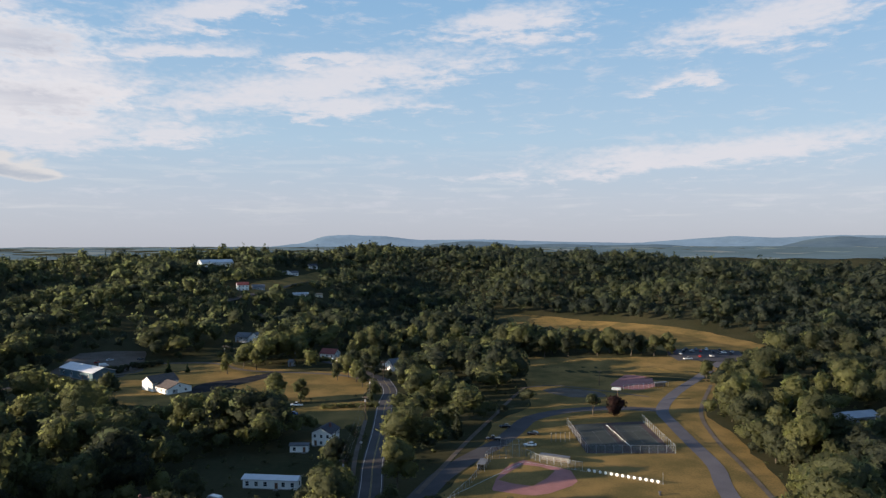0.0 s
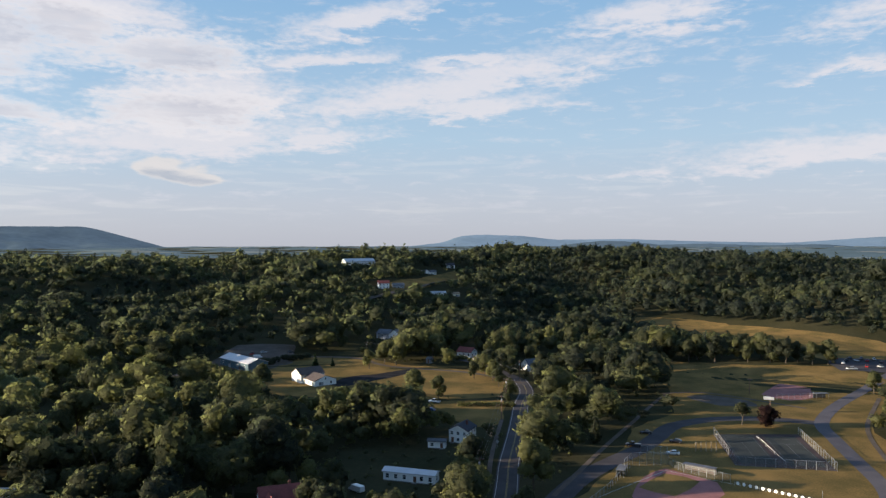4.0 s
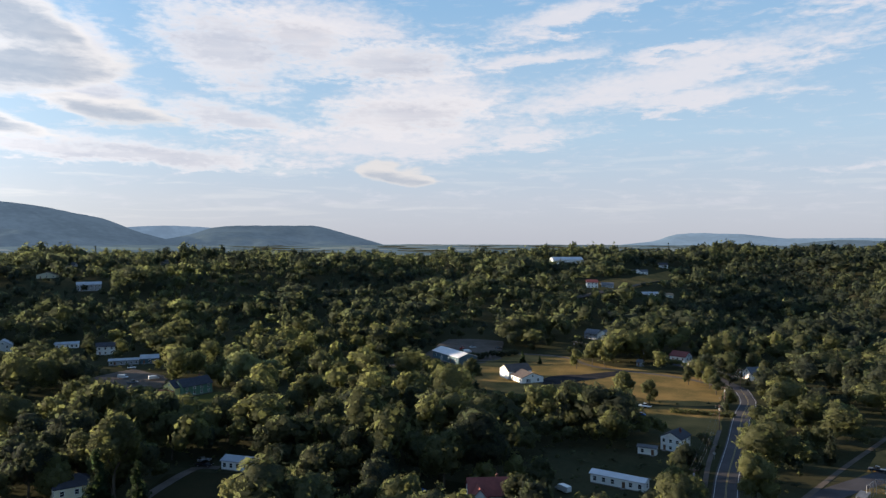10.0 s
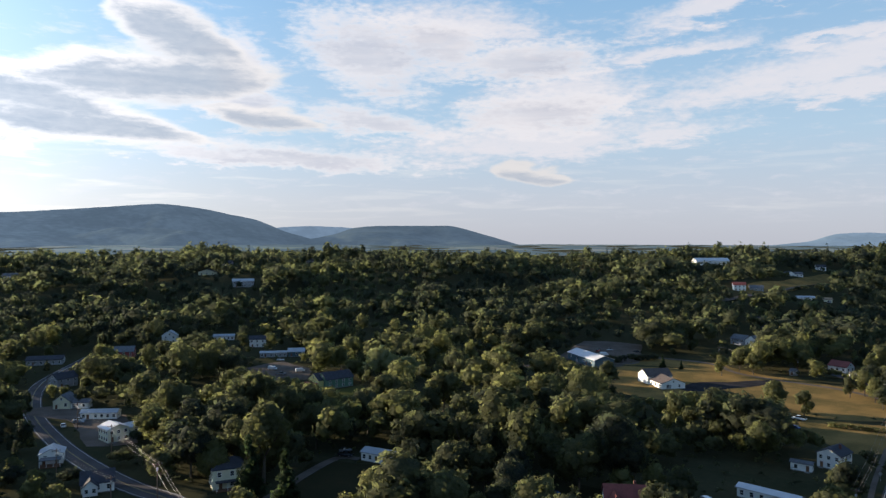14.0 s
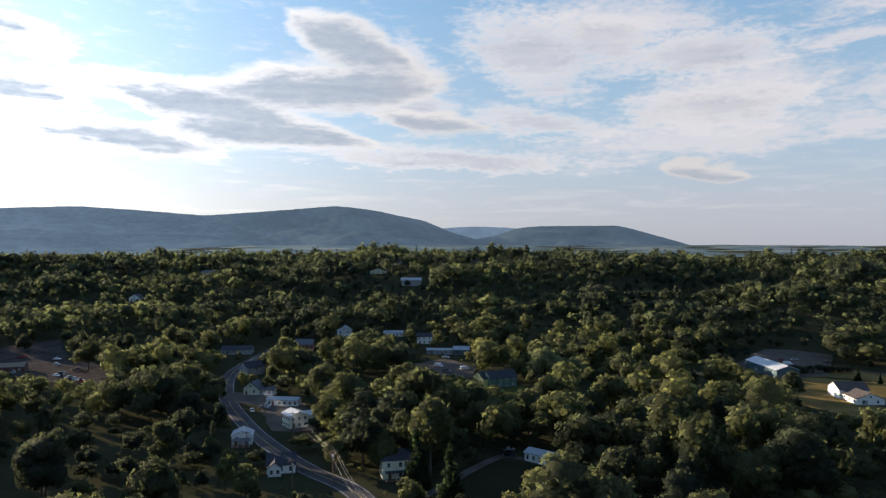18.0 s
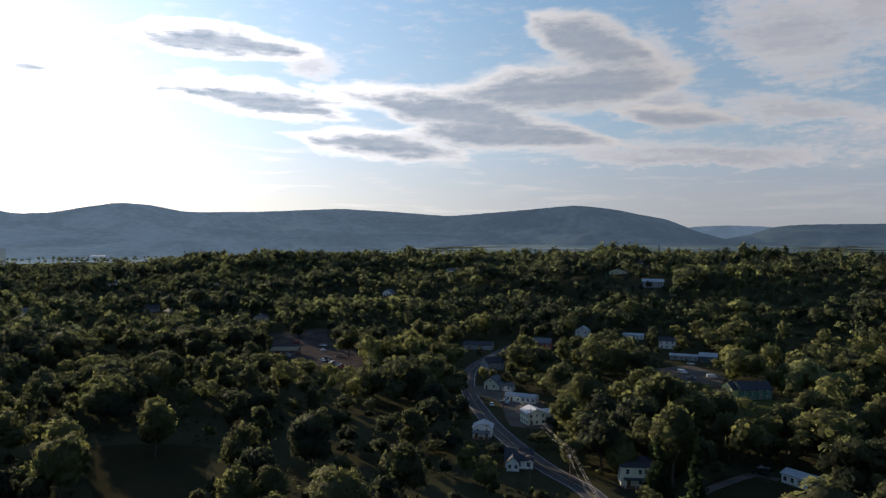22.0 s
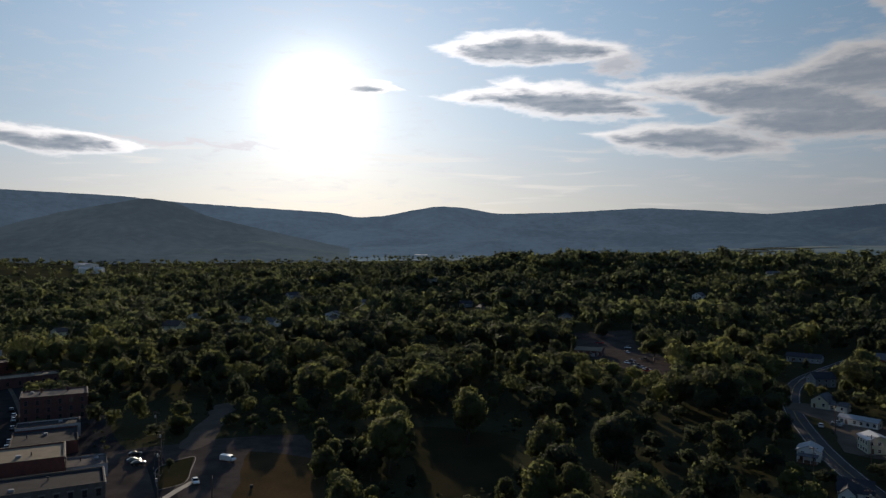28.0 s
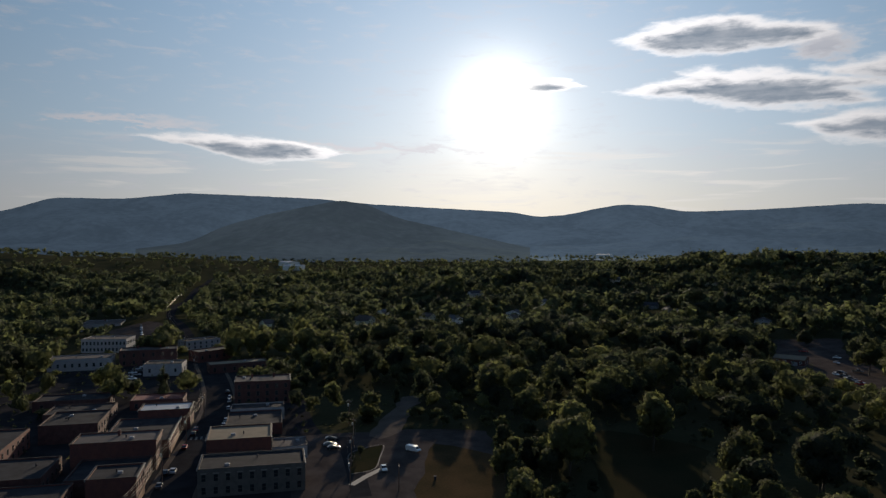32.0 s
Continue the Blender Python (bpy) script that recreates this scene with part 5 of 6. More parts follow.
def leafy_mesh(name, P, N, F, Q, tint, materials):
    """One mesh of triangles (the clumps) and quads (the sprays); tint: one number a point."""
    me = bpy.data.meshes.new(name)
    me.vertices.add(len(P))
    me.vertices.foreach_set("co", P.reshape(-1).astype(np.float32))
    nf, nq = len(F), len(Q)
    me.loops.add(nf * 3 + nq * 4)
    me.loops.foreach_set("vertex_index", np.concatenate([F.reshape(-1), Q.reshape(-1)]).astype(np.int32))
    me.polygons.add(nf + nq)
    me.polygons.foreach_set("loop_start", np.concatenate([np.arange(nf) * 3, nf * 3 + np.arange(nq) * 4]).astype(np.int32))
    me.polygons.foreach_set("loop_total", np.concatenate([np.full(nf, 3), np.full(nq, 4)]).astype(np.int32))
    me.polygons.foreach_set("material_index", np.concatenate([np.zeros(nf), np.ones(nq)]).astype(np.int32))
    at = me.attributes.new("tint", "FLOAT", "POINT")
    at.data.foreach_set("value", tint.astype(np.float32))
    for m in materials:
        me.materials.append(m)
    me.update(calc_edges=True)
    me.polygons.foreach_set("use_smooth", np.ones(nf + nq, bool))
    nn = me.attributes.new("custom_normal", "FLOAT_VECTOR", "POINT")
    nn.data.foreach_set("vector", N.reshape(-1).astype(np.float32))
    return me


def stem(bm, a, b, r0, r1, sides=6):
    a, b = Vector(a), Vector(b)
    q = (b - a).to_track_quat("Z", "Y")
    ring = [[bm.verts.new(p + q @ Vector((math.cos(k * 6.2832 / sides) * r, math.sin(k * 6.2832 / sides) * r, 0))) for k in range(sides)] for p, r in ((a, r0), (b, r1))]
    for k in range(sides):
        bm.faces.new((ring[0][k], ring[0][(k + 1) % sides], ring[1][(k + 1) % sides], ring[1][k]))
    bm.faces.new(ring[1])


def trunk_mesh(rng, height, width, kind):
    bm = bmesh.new()
    r = 0.016 * height + 0.08
    if kind == "fir":
        stem(bm, (0, 0, -0.4), (0, 0, height * 0.92), r, 0.05)
    else:
        knee = Vector((rng.normal() * 0.25, rng.normal() * 0.25, height * 0.34))
        stem(bm, (0, 0, -0.4), knee, r, r * 0.72)
        for k in range(6):
            a = k * 1.05 + rng.random()
            tip = Vector((math.cos(a) * width * 0.30, math.sin(a) * width * 0.30, height * (0.55 + 0.3 * rng.random())))
            stem(bm, knee * (0.75 + 0.25 * rng.random()), tip, r * 0.42, 0.05, 5)
    me = bpy.data.meshes.new("trunk")
    bm.to_mesh(me)
    bm.free()
    me.materials.append(M_BARK)
    return me


KINDS = [  # height, width, clumps, sprays, spray size, kind, materials
    (15.5, 12.0, 12, 1014, 1.20, "broad", M_LEAF), (14.0, 10.5, 11, 884, 1.14, "broad", M_LEAF), (18.0, 12.0, 14, 1118, 1.20, "broad", M_LEAF), (12.0, 9.5, 9, 728, 1.08, "broad", M_LEAF),
    (16.0, 9.0, 11, 832, 1.14, "broad", M_LEAF), (9.0, 7.0, 6, 442, 1.02, "broad", M_LEAF), (18.0, 9.0, 9, 806, 1.14, "fir", M_FIR), (11.0, 13.0, 13, 1170, 1.08, "broad", M_PALE), (7.0, 9.5, 8, 420, 0.96, "broad", M_RED),
    (15.0, 13.0, 15, 1066, 1.20, "broad", M_LEAF), (13.0, 8.5, 9, 676, 1.14, "broad", M_LEAF),
]
SHAPES = []
_rng = np.random.default_rng(5)
for h, w, n, q, s, kd, m in KINDS:
    shape = crown_shape(_rng, h, w, n, 2, q, s, kd, low=0.1)
    SHAPES.append((trunk_mesh(_rng, h, w, kd), leafy_mesh("crown", *shape, np.zeros(len(shape[0])), m)))
TREE_LABELS = {"broad": "green broadleaf tree with a rounded full crown", "fir": "dark green conifer with a pointed crown"}


def tree(x, y, kind, scale=1.0, turn=0.0, label="", group="village trees"):
    root = new("tree")
    root.matrix_world = Matrix.LocRotScale((x, y, float(land(x, y))), Euler((0, 0, turn)), (scale,) * 3)
    for nm, me in zip(("trunk", "crown"), SHAPES[kind]):
        new(nm, me).parent = root
    return tagged(root, label or TREE_LABELS[KINDS[kind][5]], "tree", group)


def sight_limit(x, y):
    """How tall a tree may grow at each place without overhanging a clearing or hiding it from the camera."""
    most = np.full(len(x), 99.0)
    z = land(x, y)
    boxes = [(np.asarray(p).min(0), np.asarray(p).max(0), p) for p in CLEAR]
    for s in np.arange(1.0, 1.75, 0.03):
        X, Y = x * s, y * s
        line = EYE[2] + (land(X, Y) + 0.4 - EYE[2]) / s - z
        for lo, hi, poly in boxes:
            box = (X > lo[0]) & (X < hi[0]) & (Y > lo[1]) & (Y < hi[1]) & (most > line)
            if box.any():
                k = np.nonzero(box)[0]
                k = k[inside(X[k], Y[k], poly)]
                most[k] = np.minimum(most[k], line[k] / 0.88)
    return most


def scatter(seed, r0, r1, step, az0=-40.0, az1=148.0):
    """Jittered places in a ring sector."""
    rng = np.random.default_rng(seed)
    g = np.arange(-r1, r1, step)
    X, Y = np.meshgrid(g, g)
    X, Y = (X + rng.uniform(-0.42, 0.42, X.shape) * step).ravel(), (Y + rng.uniform(-0.42, 0.42, Y.shape) * step).ravel()
    r, az = np.hypot(X, Y), np.degrees(np.arctan2(-X, Y))
    k = (r > r0) & (r < r1) & (az > az0) & (az < az1)
    return X[k], Y[k], rng


def lumps(X, Y, size, seed):
    return np.array([noise.noise(Vector((a / size, b / size, seed))) for a, b in zip(X, Y)])


def woods(name, label, X, Y, rng, H, wide, lobes, sub, fringe, size, material=None, conifers=0.05, merged=True, dark=0.0, variety=9, low=0.2):
    """Many crowns of one wood in one mesh."""
    temps = [crown_shape(rng, 14, wide * rng.uniform(0.85, 1.15), lobes, sub, fringe, size, low=low, merged=merged) for _ in range(variety)]
    temps.append(crown_shape(rng, 17, 7.0, 5, sub, fringe, size * 0.9, "fir", merged=merged))
    which = np.where(rng.random(len(X)) < conifers, variety, rng.integers(0, variety, len(X)))
    pts, nrm, tris, quads, tint, base = [], [], [], [], [], 0
    Z = land(X, Y)
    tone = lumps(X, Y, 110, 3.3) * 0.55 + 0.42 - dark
    for k, (tp, tn, tf, tq) in enumerate(temps):
        i = np.nonzero(which == k)[0]
        if not len(i):
            continue
        s = H[i] / 14
        a = rng.random(len(i)) * 6.283
        c, sn = np.cos(a)[:, None], np.sin(a)[:, None]
        wv = (np.maximum(s, 0.62) * rng.uniform(0.78, 1.4, len(i)))[:, None]
        n = len(tp)
        P = np.empty((len(i), n, 3), np.float32)
        P[:, :, 0] = (c * tp[:, 0] - sn * tp[:, 1]) * wv + X[i, None]
        P[:, :, 1] = (sn * tp[:, 0] + c * tp[:, 1]) * wv + Y[i, None]
        P[:, :, 2] = tp[:, 2] * s[:, None] + Z[i, None]
        N = np.stack([c * tn[:, 0] - sn * tn[:, 1], sn * tn[:, 0] + c * tn[:, 1], np.broadcast_to(tn[:, 2], (len(i), n))], 2)
        off = base + np.arange(len(i))[:, None, None] * n
        pts.append(P.reshape(-1, 3)), nrm.append(N.reshape(-1, 3))
        tris.append((tf[None] + off).reshape(-1, 3)), quads.append((tq[None] + off).reshape(-1, 4))
        shade = np.clip(tone[i] + rng.normal(0, 0.22, len(i)), 0.02, 0.98) * (0.15 if k == variety else 1)
        tint.append(np.repeat(shade, n))
        base += len(i) * n
    ob = new(name, leafy_mesh(name, np.concatenate(pts), np.concatenate(nrm), np.concatenate(tris), np.concatenate(quads), np.concatenate(tint), material or M_WOOD))
    return tagged(ob, label, "woods", kind="stuff")


# tall trees that stand out of the woods: place and height
TALL_BY_MEADOW = [(-225, -31, 20), (-222, -43, 14), (-218, -50, 12), (-220, -36, 11), (-185, -37, 14), (-325, -97, 20), (-327, -30, 20), (-304, -64, 20), (-232, 20, 19), (-230, 40, 20), (-206, 21, 18), (-375, 19, 20), (-349, -136, 20), (-274, -7, 20), (-342, -33, 20), (-259, -34, 17), (-233, -32, 17), (-277, -53, 18), (-376, -1, 20), (-476, -78, 20), (-339, 21, 20)]
TALL_BY_BEND = [(-258, 45, 15), (-234, 76, 18), (-195, 60, 19), (-173, 50, 18), (-329, 87, 20), (-320, 112, 20), (-408, 128, 20), (-445, 101, 20), (-312, 123, 14), (-208, 85, 11), (-198, 87, 11), (-288, 104, 15), (-263, -7, 20), (-236, 42, 19)]
TALL_BY_VILLAGE = [(-282, 162, 22), (-251, 155, 22), (-236, 137, 19), (-232, 150, 19), (-208, 147, 22), (-199, 128, 19), (-194, 141, 20), (-368, 187, 22), (-203, 120, 11), (-195, 132, 15), (-219, 133, 16), (-190, 131, 12)]
TALL_IN_VALLEY = [(-148, 173, 13), (-129, 170, 16), (-109, 141, 18), (-131, 141, 14), (-120, 174, 16), (-106, 168, 15), (-97, 162, 12), (-159, 215, 20), (-189, 243, 20), (-195, 176, 17), (-208, 227, 20), (-131, 204, 20), (-99, 193, 18), (-194, 202, 18), (-165, 197, 16), (-135, 252, 15), (-162, 279, 17)]


def tall_trees():
    rng = np.random.default_rng(31)
    for spots, label in ((TALL_BY_MEADOW, "tall broadleaf tree beside the dark meadow"), (TALL_BY_BEND, "tall broadleaf tree near the bend of the road"), (TALL_BY_VILLAGE, "very tall full tree behind the village houses"), (TALL_IN_VALLEY, "large leafy tree in the valley woods")):
        for x, y, h in spots:
            k = int(rng.choice((0, 2, 9, 1, 4)))
            tree(x, y, k, h / KINDS[k][0], rng.random() * 6.28, label, "tall trees")


tall_trees()


def plant():
    # near trees, each its own thing
    X, Y, rng = scatter(11, 120, 300, 9.6)
    dens = lumps(X, Y, 45, 1.7)
    az = np.degrees(np.arctan2(-X, Y))
    room = sight_limit(X, Y)
    H = np.minimum(rng.uniform(6, 12.5, len(X)) + 12 * lumps(X, Y, 34, 8.1) + 8 * (rng.random(len(X)) < 0.2), room)
    H = np.where((az > 58) & (az < 112), H * np.where(rng.random(len(X)) < 0.12, 1.1, 0.62), H * 1.12)
    H = np.minimum(np.where((H < 5.6) & (room > 5.6), 5.6, H), room)
    spots = np.array([q[:2] for q in TALL_BY_MEADOW + TALL_BY_BEND + TALL_BY_VILLAGE + TALL_IN_VALLEY], float)
    apart = np.min(np.hypot(X[:, None] - spots[:, 0], Y[:, None] - spots[:, 1]), axis=1)
    keep = (H > 5.5) & (apart > 6.5) & (dens > -0.5) & ~((az > 60) & (az < 112) & (rng.random(len(X)) < 0.3)) & ~((az > 118) & (dens < 0.0)) & ~((az > 80) & (dens < -0.1))
    X, Y, H = X[keep], Y[keep], H[keep]
    r = np.hypot(X, Y)
    near = (r < 236) & (rng.random(len(X)) < 0.72)
    for x, y, h in zip(X[near], Y[near], H[near]):
        k = (0, 1, 2, 3, 4, 5, 9, 10)[int(rng.choice(8, p=(0.18, 0.18, 0.14, 0.12, 0.12, 0.06, 0.10, 0.10)))]
        tree(x, y, k, h / KINDS[k][0], rng.random() * 6.28)
    woods("near_woods", "broadleaf trees filling the valley between the houses", X[~near], Y[~near], rng, H[~near], 11.5, 8, 2, 360, 1.55, merged=False)
    X, Y, rng = scatter(12, 300, 520, 9.8)
    az = np.degrees(np.arctan2(-X, Y))
    dens = lumps(X, Y, 60, 4.7)
    H = np.minimum(rng.uniform(7, 14, len(X)) + 13 * lumps(X, Y, 42, 8.1) + 8 * (rng.random(len(X)) < 0.2), sight_limit(X, Y))
    H = np.minimum(H, 21)
    keep = (H > 5.0) & (dens > -0.5) & ~((az > 112) & (dens < -0.1)) & (rng.random(len(X)) < 0.88)
    woods("middle_woods", "broadleaf trees of the valley", X[keep], Y[keep], rng, H[keep], 10.5, 9, 2, 135, 1.9)
    X, Y, rng = scatter(13, 520, 1240, 11.6)
    az, r = np.degrees(np.arctan2(-X, Y)), np.hypot(X, Y)
    crest = np.where(az > 75, 1240, np.where(az > 45, 1060, np.where(az > 20, 960, np.where(az > 10, 1120, np.where(az > -8, 1240, 1100)))))
    H = np.minimum(np.maximum(rng.uniform(9, 15, len(X)) + 10 * lumps(X, Y, 60, 8.1) + 5 * (rng.random(len(X)) < 0.12), 7), sight_limit(X, Y))
    keep = (H > 4.0) & (r < crest) & ~((az > 100) & (rng.random(len(X)) < 0.12))
    # leaf tone falls off to the right: that ridge's shade is put into colour
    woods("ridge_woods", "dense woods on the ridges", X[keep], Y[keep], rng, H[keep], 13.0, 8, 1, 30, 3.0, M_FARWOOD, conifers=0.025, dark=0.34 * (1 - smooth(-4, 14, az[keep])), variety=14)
    X, Y, rng = scatter(14, 1240, 2600, 38)
    az, r = np.degrees(np.arctan2(-X, Y)), np.hypot(X, Y)
    dens = lumps(X, Y, 150, 2.2)
    keep = (dens > np.where(az > 112, -0.6, np.where(az > 70, -0.2, 0.05))) & ((az > 62) | (r < 1500)) & (np.abs(np.interp(X, STREET[::-1, 0], STREET[::-1, 1]) - Y) > 14)
    woods("far_woods", "far tree lines across the plain", X[keep], Y[keep], rng, rng.uniform(8, 13, len(X))[keep], 26, 6, 1, 6, 5.0, M_FARWOOD)
    # bushes and saplings under and between the trees
    X, Y, rng = scatter(15, 150, 460, 8.0)
    H = np.minimum(rng.uniform(1.6, 4.2, len(X)), sight_limit(X, Y))
    keep = (H > 1.2) & (lumps(X, Y, 25, 6.6) > -0.25)
    woods("undergrowth", "bushes and saplings under the trees", X[keep], Y[keep], rng, H[keep], 6.0, 5, 1, 10, 1.6, conifers=0.0, low=0.0)


plant()

# ---- vehicles ----
M_TYRE = surface("tyre_rubber", (0.02, 0.02, 0.02), 0.9)
M_RIM = surface("wheel_metal", (0.45, 0.45, 0.46), 0.35, 0.8)
M_LAMP = surface("headlight_lens", (0.7, 0.7, 0.68), 0.15)
M_TAIL = surface("tail_light", (0.35, 0.02, 0.02), 0.2)
M_CARGLASS = surface("car_glass", (0.015, 0.018, 0.022), 0.06, spec=0.7)
PAINTS = {"white": (0.75, 0.75, 0.74), "silver": (0.45, 0.46, 0.48), "black": (0.02, 0.02, 0.024), "blue": (0.05, 0.12, 0.30), "red": (0.32, 0.03, 0.03), "grey": (0.17, 0.175, 0.185)}
PAINT_MATS = {k: surface(k + "_car_paint", v, 0.25, 0.15, vary=0.08, spec=0.6) for k, v in PAINTS.items()}


def loft(rings):
    """A closed skin over rings of equally many points."""
    n = len(rings[0])
    v = [p for r in rings for p in r]
    f = [(i * n + j, i * n + (j + 1) % n, (i + 1) * n + (j + 1) % n, (i + 1) * n + j) for i in range(len(rings) - 1) for j in range(n)]
    return v, f + [tuple(reversed(range(n))), tuple(range((len(rings) - 1) * n, len(rings) * n))]


def body_ring(x, half, z0, z1, round_=0.18):
    return [(x, -half, z0), (x, half, z0), (x, half, z1 - round_), (x, half * 0.86, z1), (x, -half * 0.86, z1), (x, -half, z1 - round_)]


_wheel = []


def wheel_meshes():
    if not _wheel:
        for nm, r, w, m, seg in (("tyre", 0.33, 0.22, M_TYRE, 14), ("rim", 0.2, 0.235, M_RIM, 10)):
            bm = bmesh.new()
            bmesh.ops.create_cone(bm, cap_ends=True, segments=seg, radius1=r, radius2=r, depth=w, matrix=Matrix.Rotation(math.pi / 2, 4, "X"))
            me = bpy.data.meshes.new(nm)
            bm.to_mesh(me)
            bm.free()
            me.materials.append(m)
            _wheel.append(me)
    return _wheel


def vehicle(kind, color):
    """A parked car, pickup or van at the origin, nose towards +x."""
    paint = PAINT_MATS[color]
    root = new({"car": "car", "pickup": "pickup_truck", "van": "van"}[kind])
    if kind == "car":
        L, prof = 4.6, [(-2.3, 0.62, 0.82), (-2.2, 0.34, 0.98), (-1.4, 0.28, 1.0), (0.9, 0.28, 0.98), (2.0, 0.3, 0.82), (2.3, 0.42, 0.66)]
        cab, wide = [(-1.95, 0.98, 1.0), (-1.1, 1.0, 1.46), (0.1, 1.0, 1.48), (1.05, 0.97, 1.0)], 0.9
    elif kind == "pickup":
        L, prof = 5.7, [(-2.85, 0.55, 1.08), (-2.8, 0.45, 1.1), (-0.5, 0.45, 1.12), (1.2, 0.45, 1.14), (2.5, 0.45, 1.05), (2.85, 0.55, 0.9)]
        cab, wide = [(-0.6, 1.1, 1.12), (-0.45, 1.12, 1.82), (0.8, 1.12, 1.84), (1.45, 1.12, 1.16)], 0.97
    else:
        L, prof = 5.4, [(-2.7, 0.5, 1.9), (-2.6, 0.4, 2.1), (0.6, 0.4, 2.12), (1.4, 0.4, 2.0), (2.0, 0.4, 1.25), (2.7, 0.5, 0.95)]
        cab, wide = [(1.0, 1.2, 1.3), (1.05, 1.25, 1.95), (1.45, 1.22, 1.93), (2.02, 1.15, 1.28)], 0.98
    v, f = loft([body_ring(x, wide * (0.96 if abs(x) > L * 0.48 else 1), a, b) for x, a, b in prof])
    link("body", v, f, paint, root)
    v, f = loft([[(x, -wide * 0.90, a), (x, wide * 0.90, a), (x, wide * 0.76, max(b, a + 0.02)), (x, -wide * 0.76, max(b, a + 0.02))] for x, a, b in cab])
    link("glazing", v, f, M_CARGLASS, root)
    if kind != "van":
        x0, x1, zt = cab[1][0] - 0.05, cab[2][0] + 0.05, cab[2][2]
        put_box("roof_panel", ((x0 + x1) / 2, 0, zt + 0.01), (x1 - x0, wide * 1.5, 0.06), paint, root)
    if kind == "pickup":
        put_box("cargo_bed", (-1.75, 0, 1.1), (2.0, 1.6, 0.06), M_CARGLASS, root)
    for s in (-1, 1):
        put_box("headlight", (L / 2 - 0.06, s * wide * 0.68, prof[-1][2] - 0.08), (0.12, 0.36, 0.16), M_LAMP, root)
        put_box("tail_light", (-L / 2 + 0.05, s * wide * 0.75, prof[0][2] - 0.08), (0.1, 0.22, 0.2), M_TAIL, root)
        for x in (-L * 0.30, L * 0.31):
            ty = new("wheel", wheel_meshes()[0])
            ty.parent = root
            ty.matrix_basis = Matrix.Translation((x, s * (wide - 0.08), 0.33))
            rim = new("rim", wheel_meshes()[1])
            rim.parent = ty
    return root


_cars = {}


def park(kind, color, x, y, turn, label="", z=0.1):
    m = Matrix.Translation((x, y, max(0.0, float(land(x, y))) + z)) @ Matrix.Rotation(radians(turn), 4, "Z")
    if (kind, color) in _cars:
        ob = copy_thing(_cars[kind, color], m)
    else:
        ob = _cars[kind, color] = vehicle(kind, color)
        ob.matrix_basis = m
    word = {"car": "car", "pickup": "pickup truck", "van": "van"}[kind]
    return tagged(ob, label or "parked %s %s on the lot" % (color, word), word, "parked vehicles")


park("pickup", "white", -67.5, 331, 170, "white pickup truck parked on the lawn")
park("car", "blue", -66, 314, 170, "blue car parked under trees")
park("pickup", "black", 19, 273, 175, "black pickup truck beside the gravel lane")
park("car", "black", 25, 292, 175, "black car beside the gravel lane")
park("car", "black", 35, 281, 170, "black car beside the posts")
park("car", "white", 32, 265, 178, "white car behind the backstop")
park("van", "white", -120, 494, 20, "white van by the grey house")
for k, (x, y) in enumerate([(146, 458), (150, 455), (154, 462), (160, 463), (166, 464), (173, 462), (176, 458), (180, 462), (184, 460), (187, 466), (150, 468), (158, 469), (165, 470), (172, 470), (180, 469), (168, 450), (160, 448)]):
    park("car", ("grey", "white", "black", "silver", "red", "black")[k % 6], x, y, 70 + 8 * (k % 4), z=0.5)
park("pickup", "white", 150, 441, 10, "white pickup truck by the car park", z=0.4)
park("car", "white", -352, 288.5, 50, "white car beside the mobile home")
park("pickup", "grey", -318, 261, 40, "grey truck in the gravel yard")
park("van", "white", -334, 268, 20, "white camper parked on the gravel yard")
park("van", "white", -317, 274, 60, "white trailer van in the gravel yard")
park("car", "white", -296.8, 133.5, 160, "white car on the forecourt")
park("car", "grey", -297.8, 140, 40, "grey car on the forecourt")
park("car", "silver", -301, 142, 40, "silver car beside the workshop")
park("pickup", "black", -180, 176, 20, "dark pickup truck beside the mobile home")
park("car", "grey", -184, 180, 60, "grey car in the shade of trees")
park("van", "white", -204, 432, 30, "white box van in the gravel yard")
park("pickup", "red", -212, 440, 100, "red pickup truck in the gravel yard")
park("car", "black", -190, 452, 10, "dark car in the gravel yard")
park("car", "silver", -207, 447, 60, "silver car in the gravel yard")
park("van", "white", -226, 396, 80, "white van beside the track")
for k, (x, y) in enumerate([(-488, 41), (-434, 87), (-428, 88), (-423, 90), (-418, 91), (-413, 90), (-440, 84), (-446, 88), (-452, 97), (-480, 92), (-500, 96), (-520, 80)]):
    park(("car", "car", "pickup")[k % 3], ("white", "black", "grey", "silver", "white", "red")[k % 6], x, y, 20 + 35 * (k % 3), z=0.12)
park("van", "white", -236, -87, 75, "white motorhome on the gravel car park", z=0.12)
park("car", "white", -214, -89, 30, "white car beside the traffic island", z=0.12)
park("car", "blue", -104.5, 187, 60, "blue car in a dark yard")
park("van", "white", -66.5, 208, 150, "white camper van parked on the grass")
park("car", "silver", -191, -152, 211, "silver car on the main street")
for k, (s, w) in enumerate([(60, 8.5), (68, 9), (76, 9.4), (84, 9.8), (66, -1), (72, -0.6), (20, -4.5), (8, -4.6), (120, 9), (128, 8.6), (140, 7), (48, -2), (-12, 4.2), (105, 9.5)]):
    p = town(s, w)
    park("car", ("black", "grey", "white", "silver", "black", "red")[k % 6], p[0], p[1], 211, "%s car parked along the main street" % ("black", "grey", "white", "silver", "black", "red")[k % 6])
for k, (x, y) in enumerate([(-230, -115), (-233, -118), (-240, -121)]):
    park("car", ("black", "grey", "black")[k], x, y, 120, z=0.12)
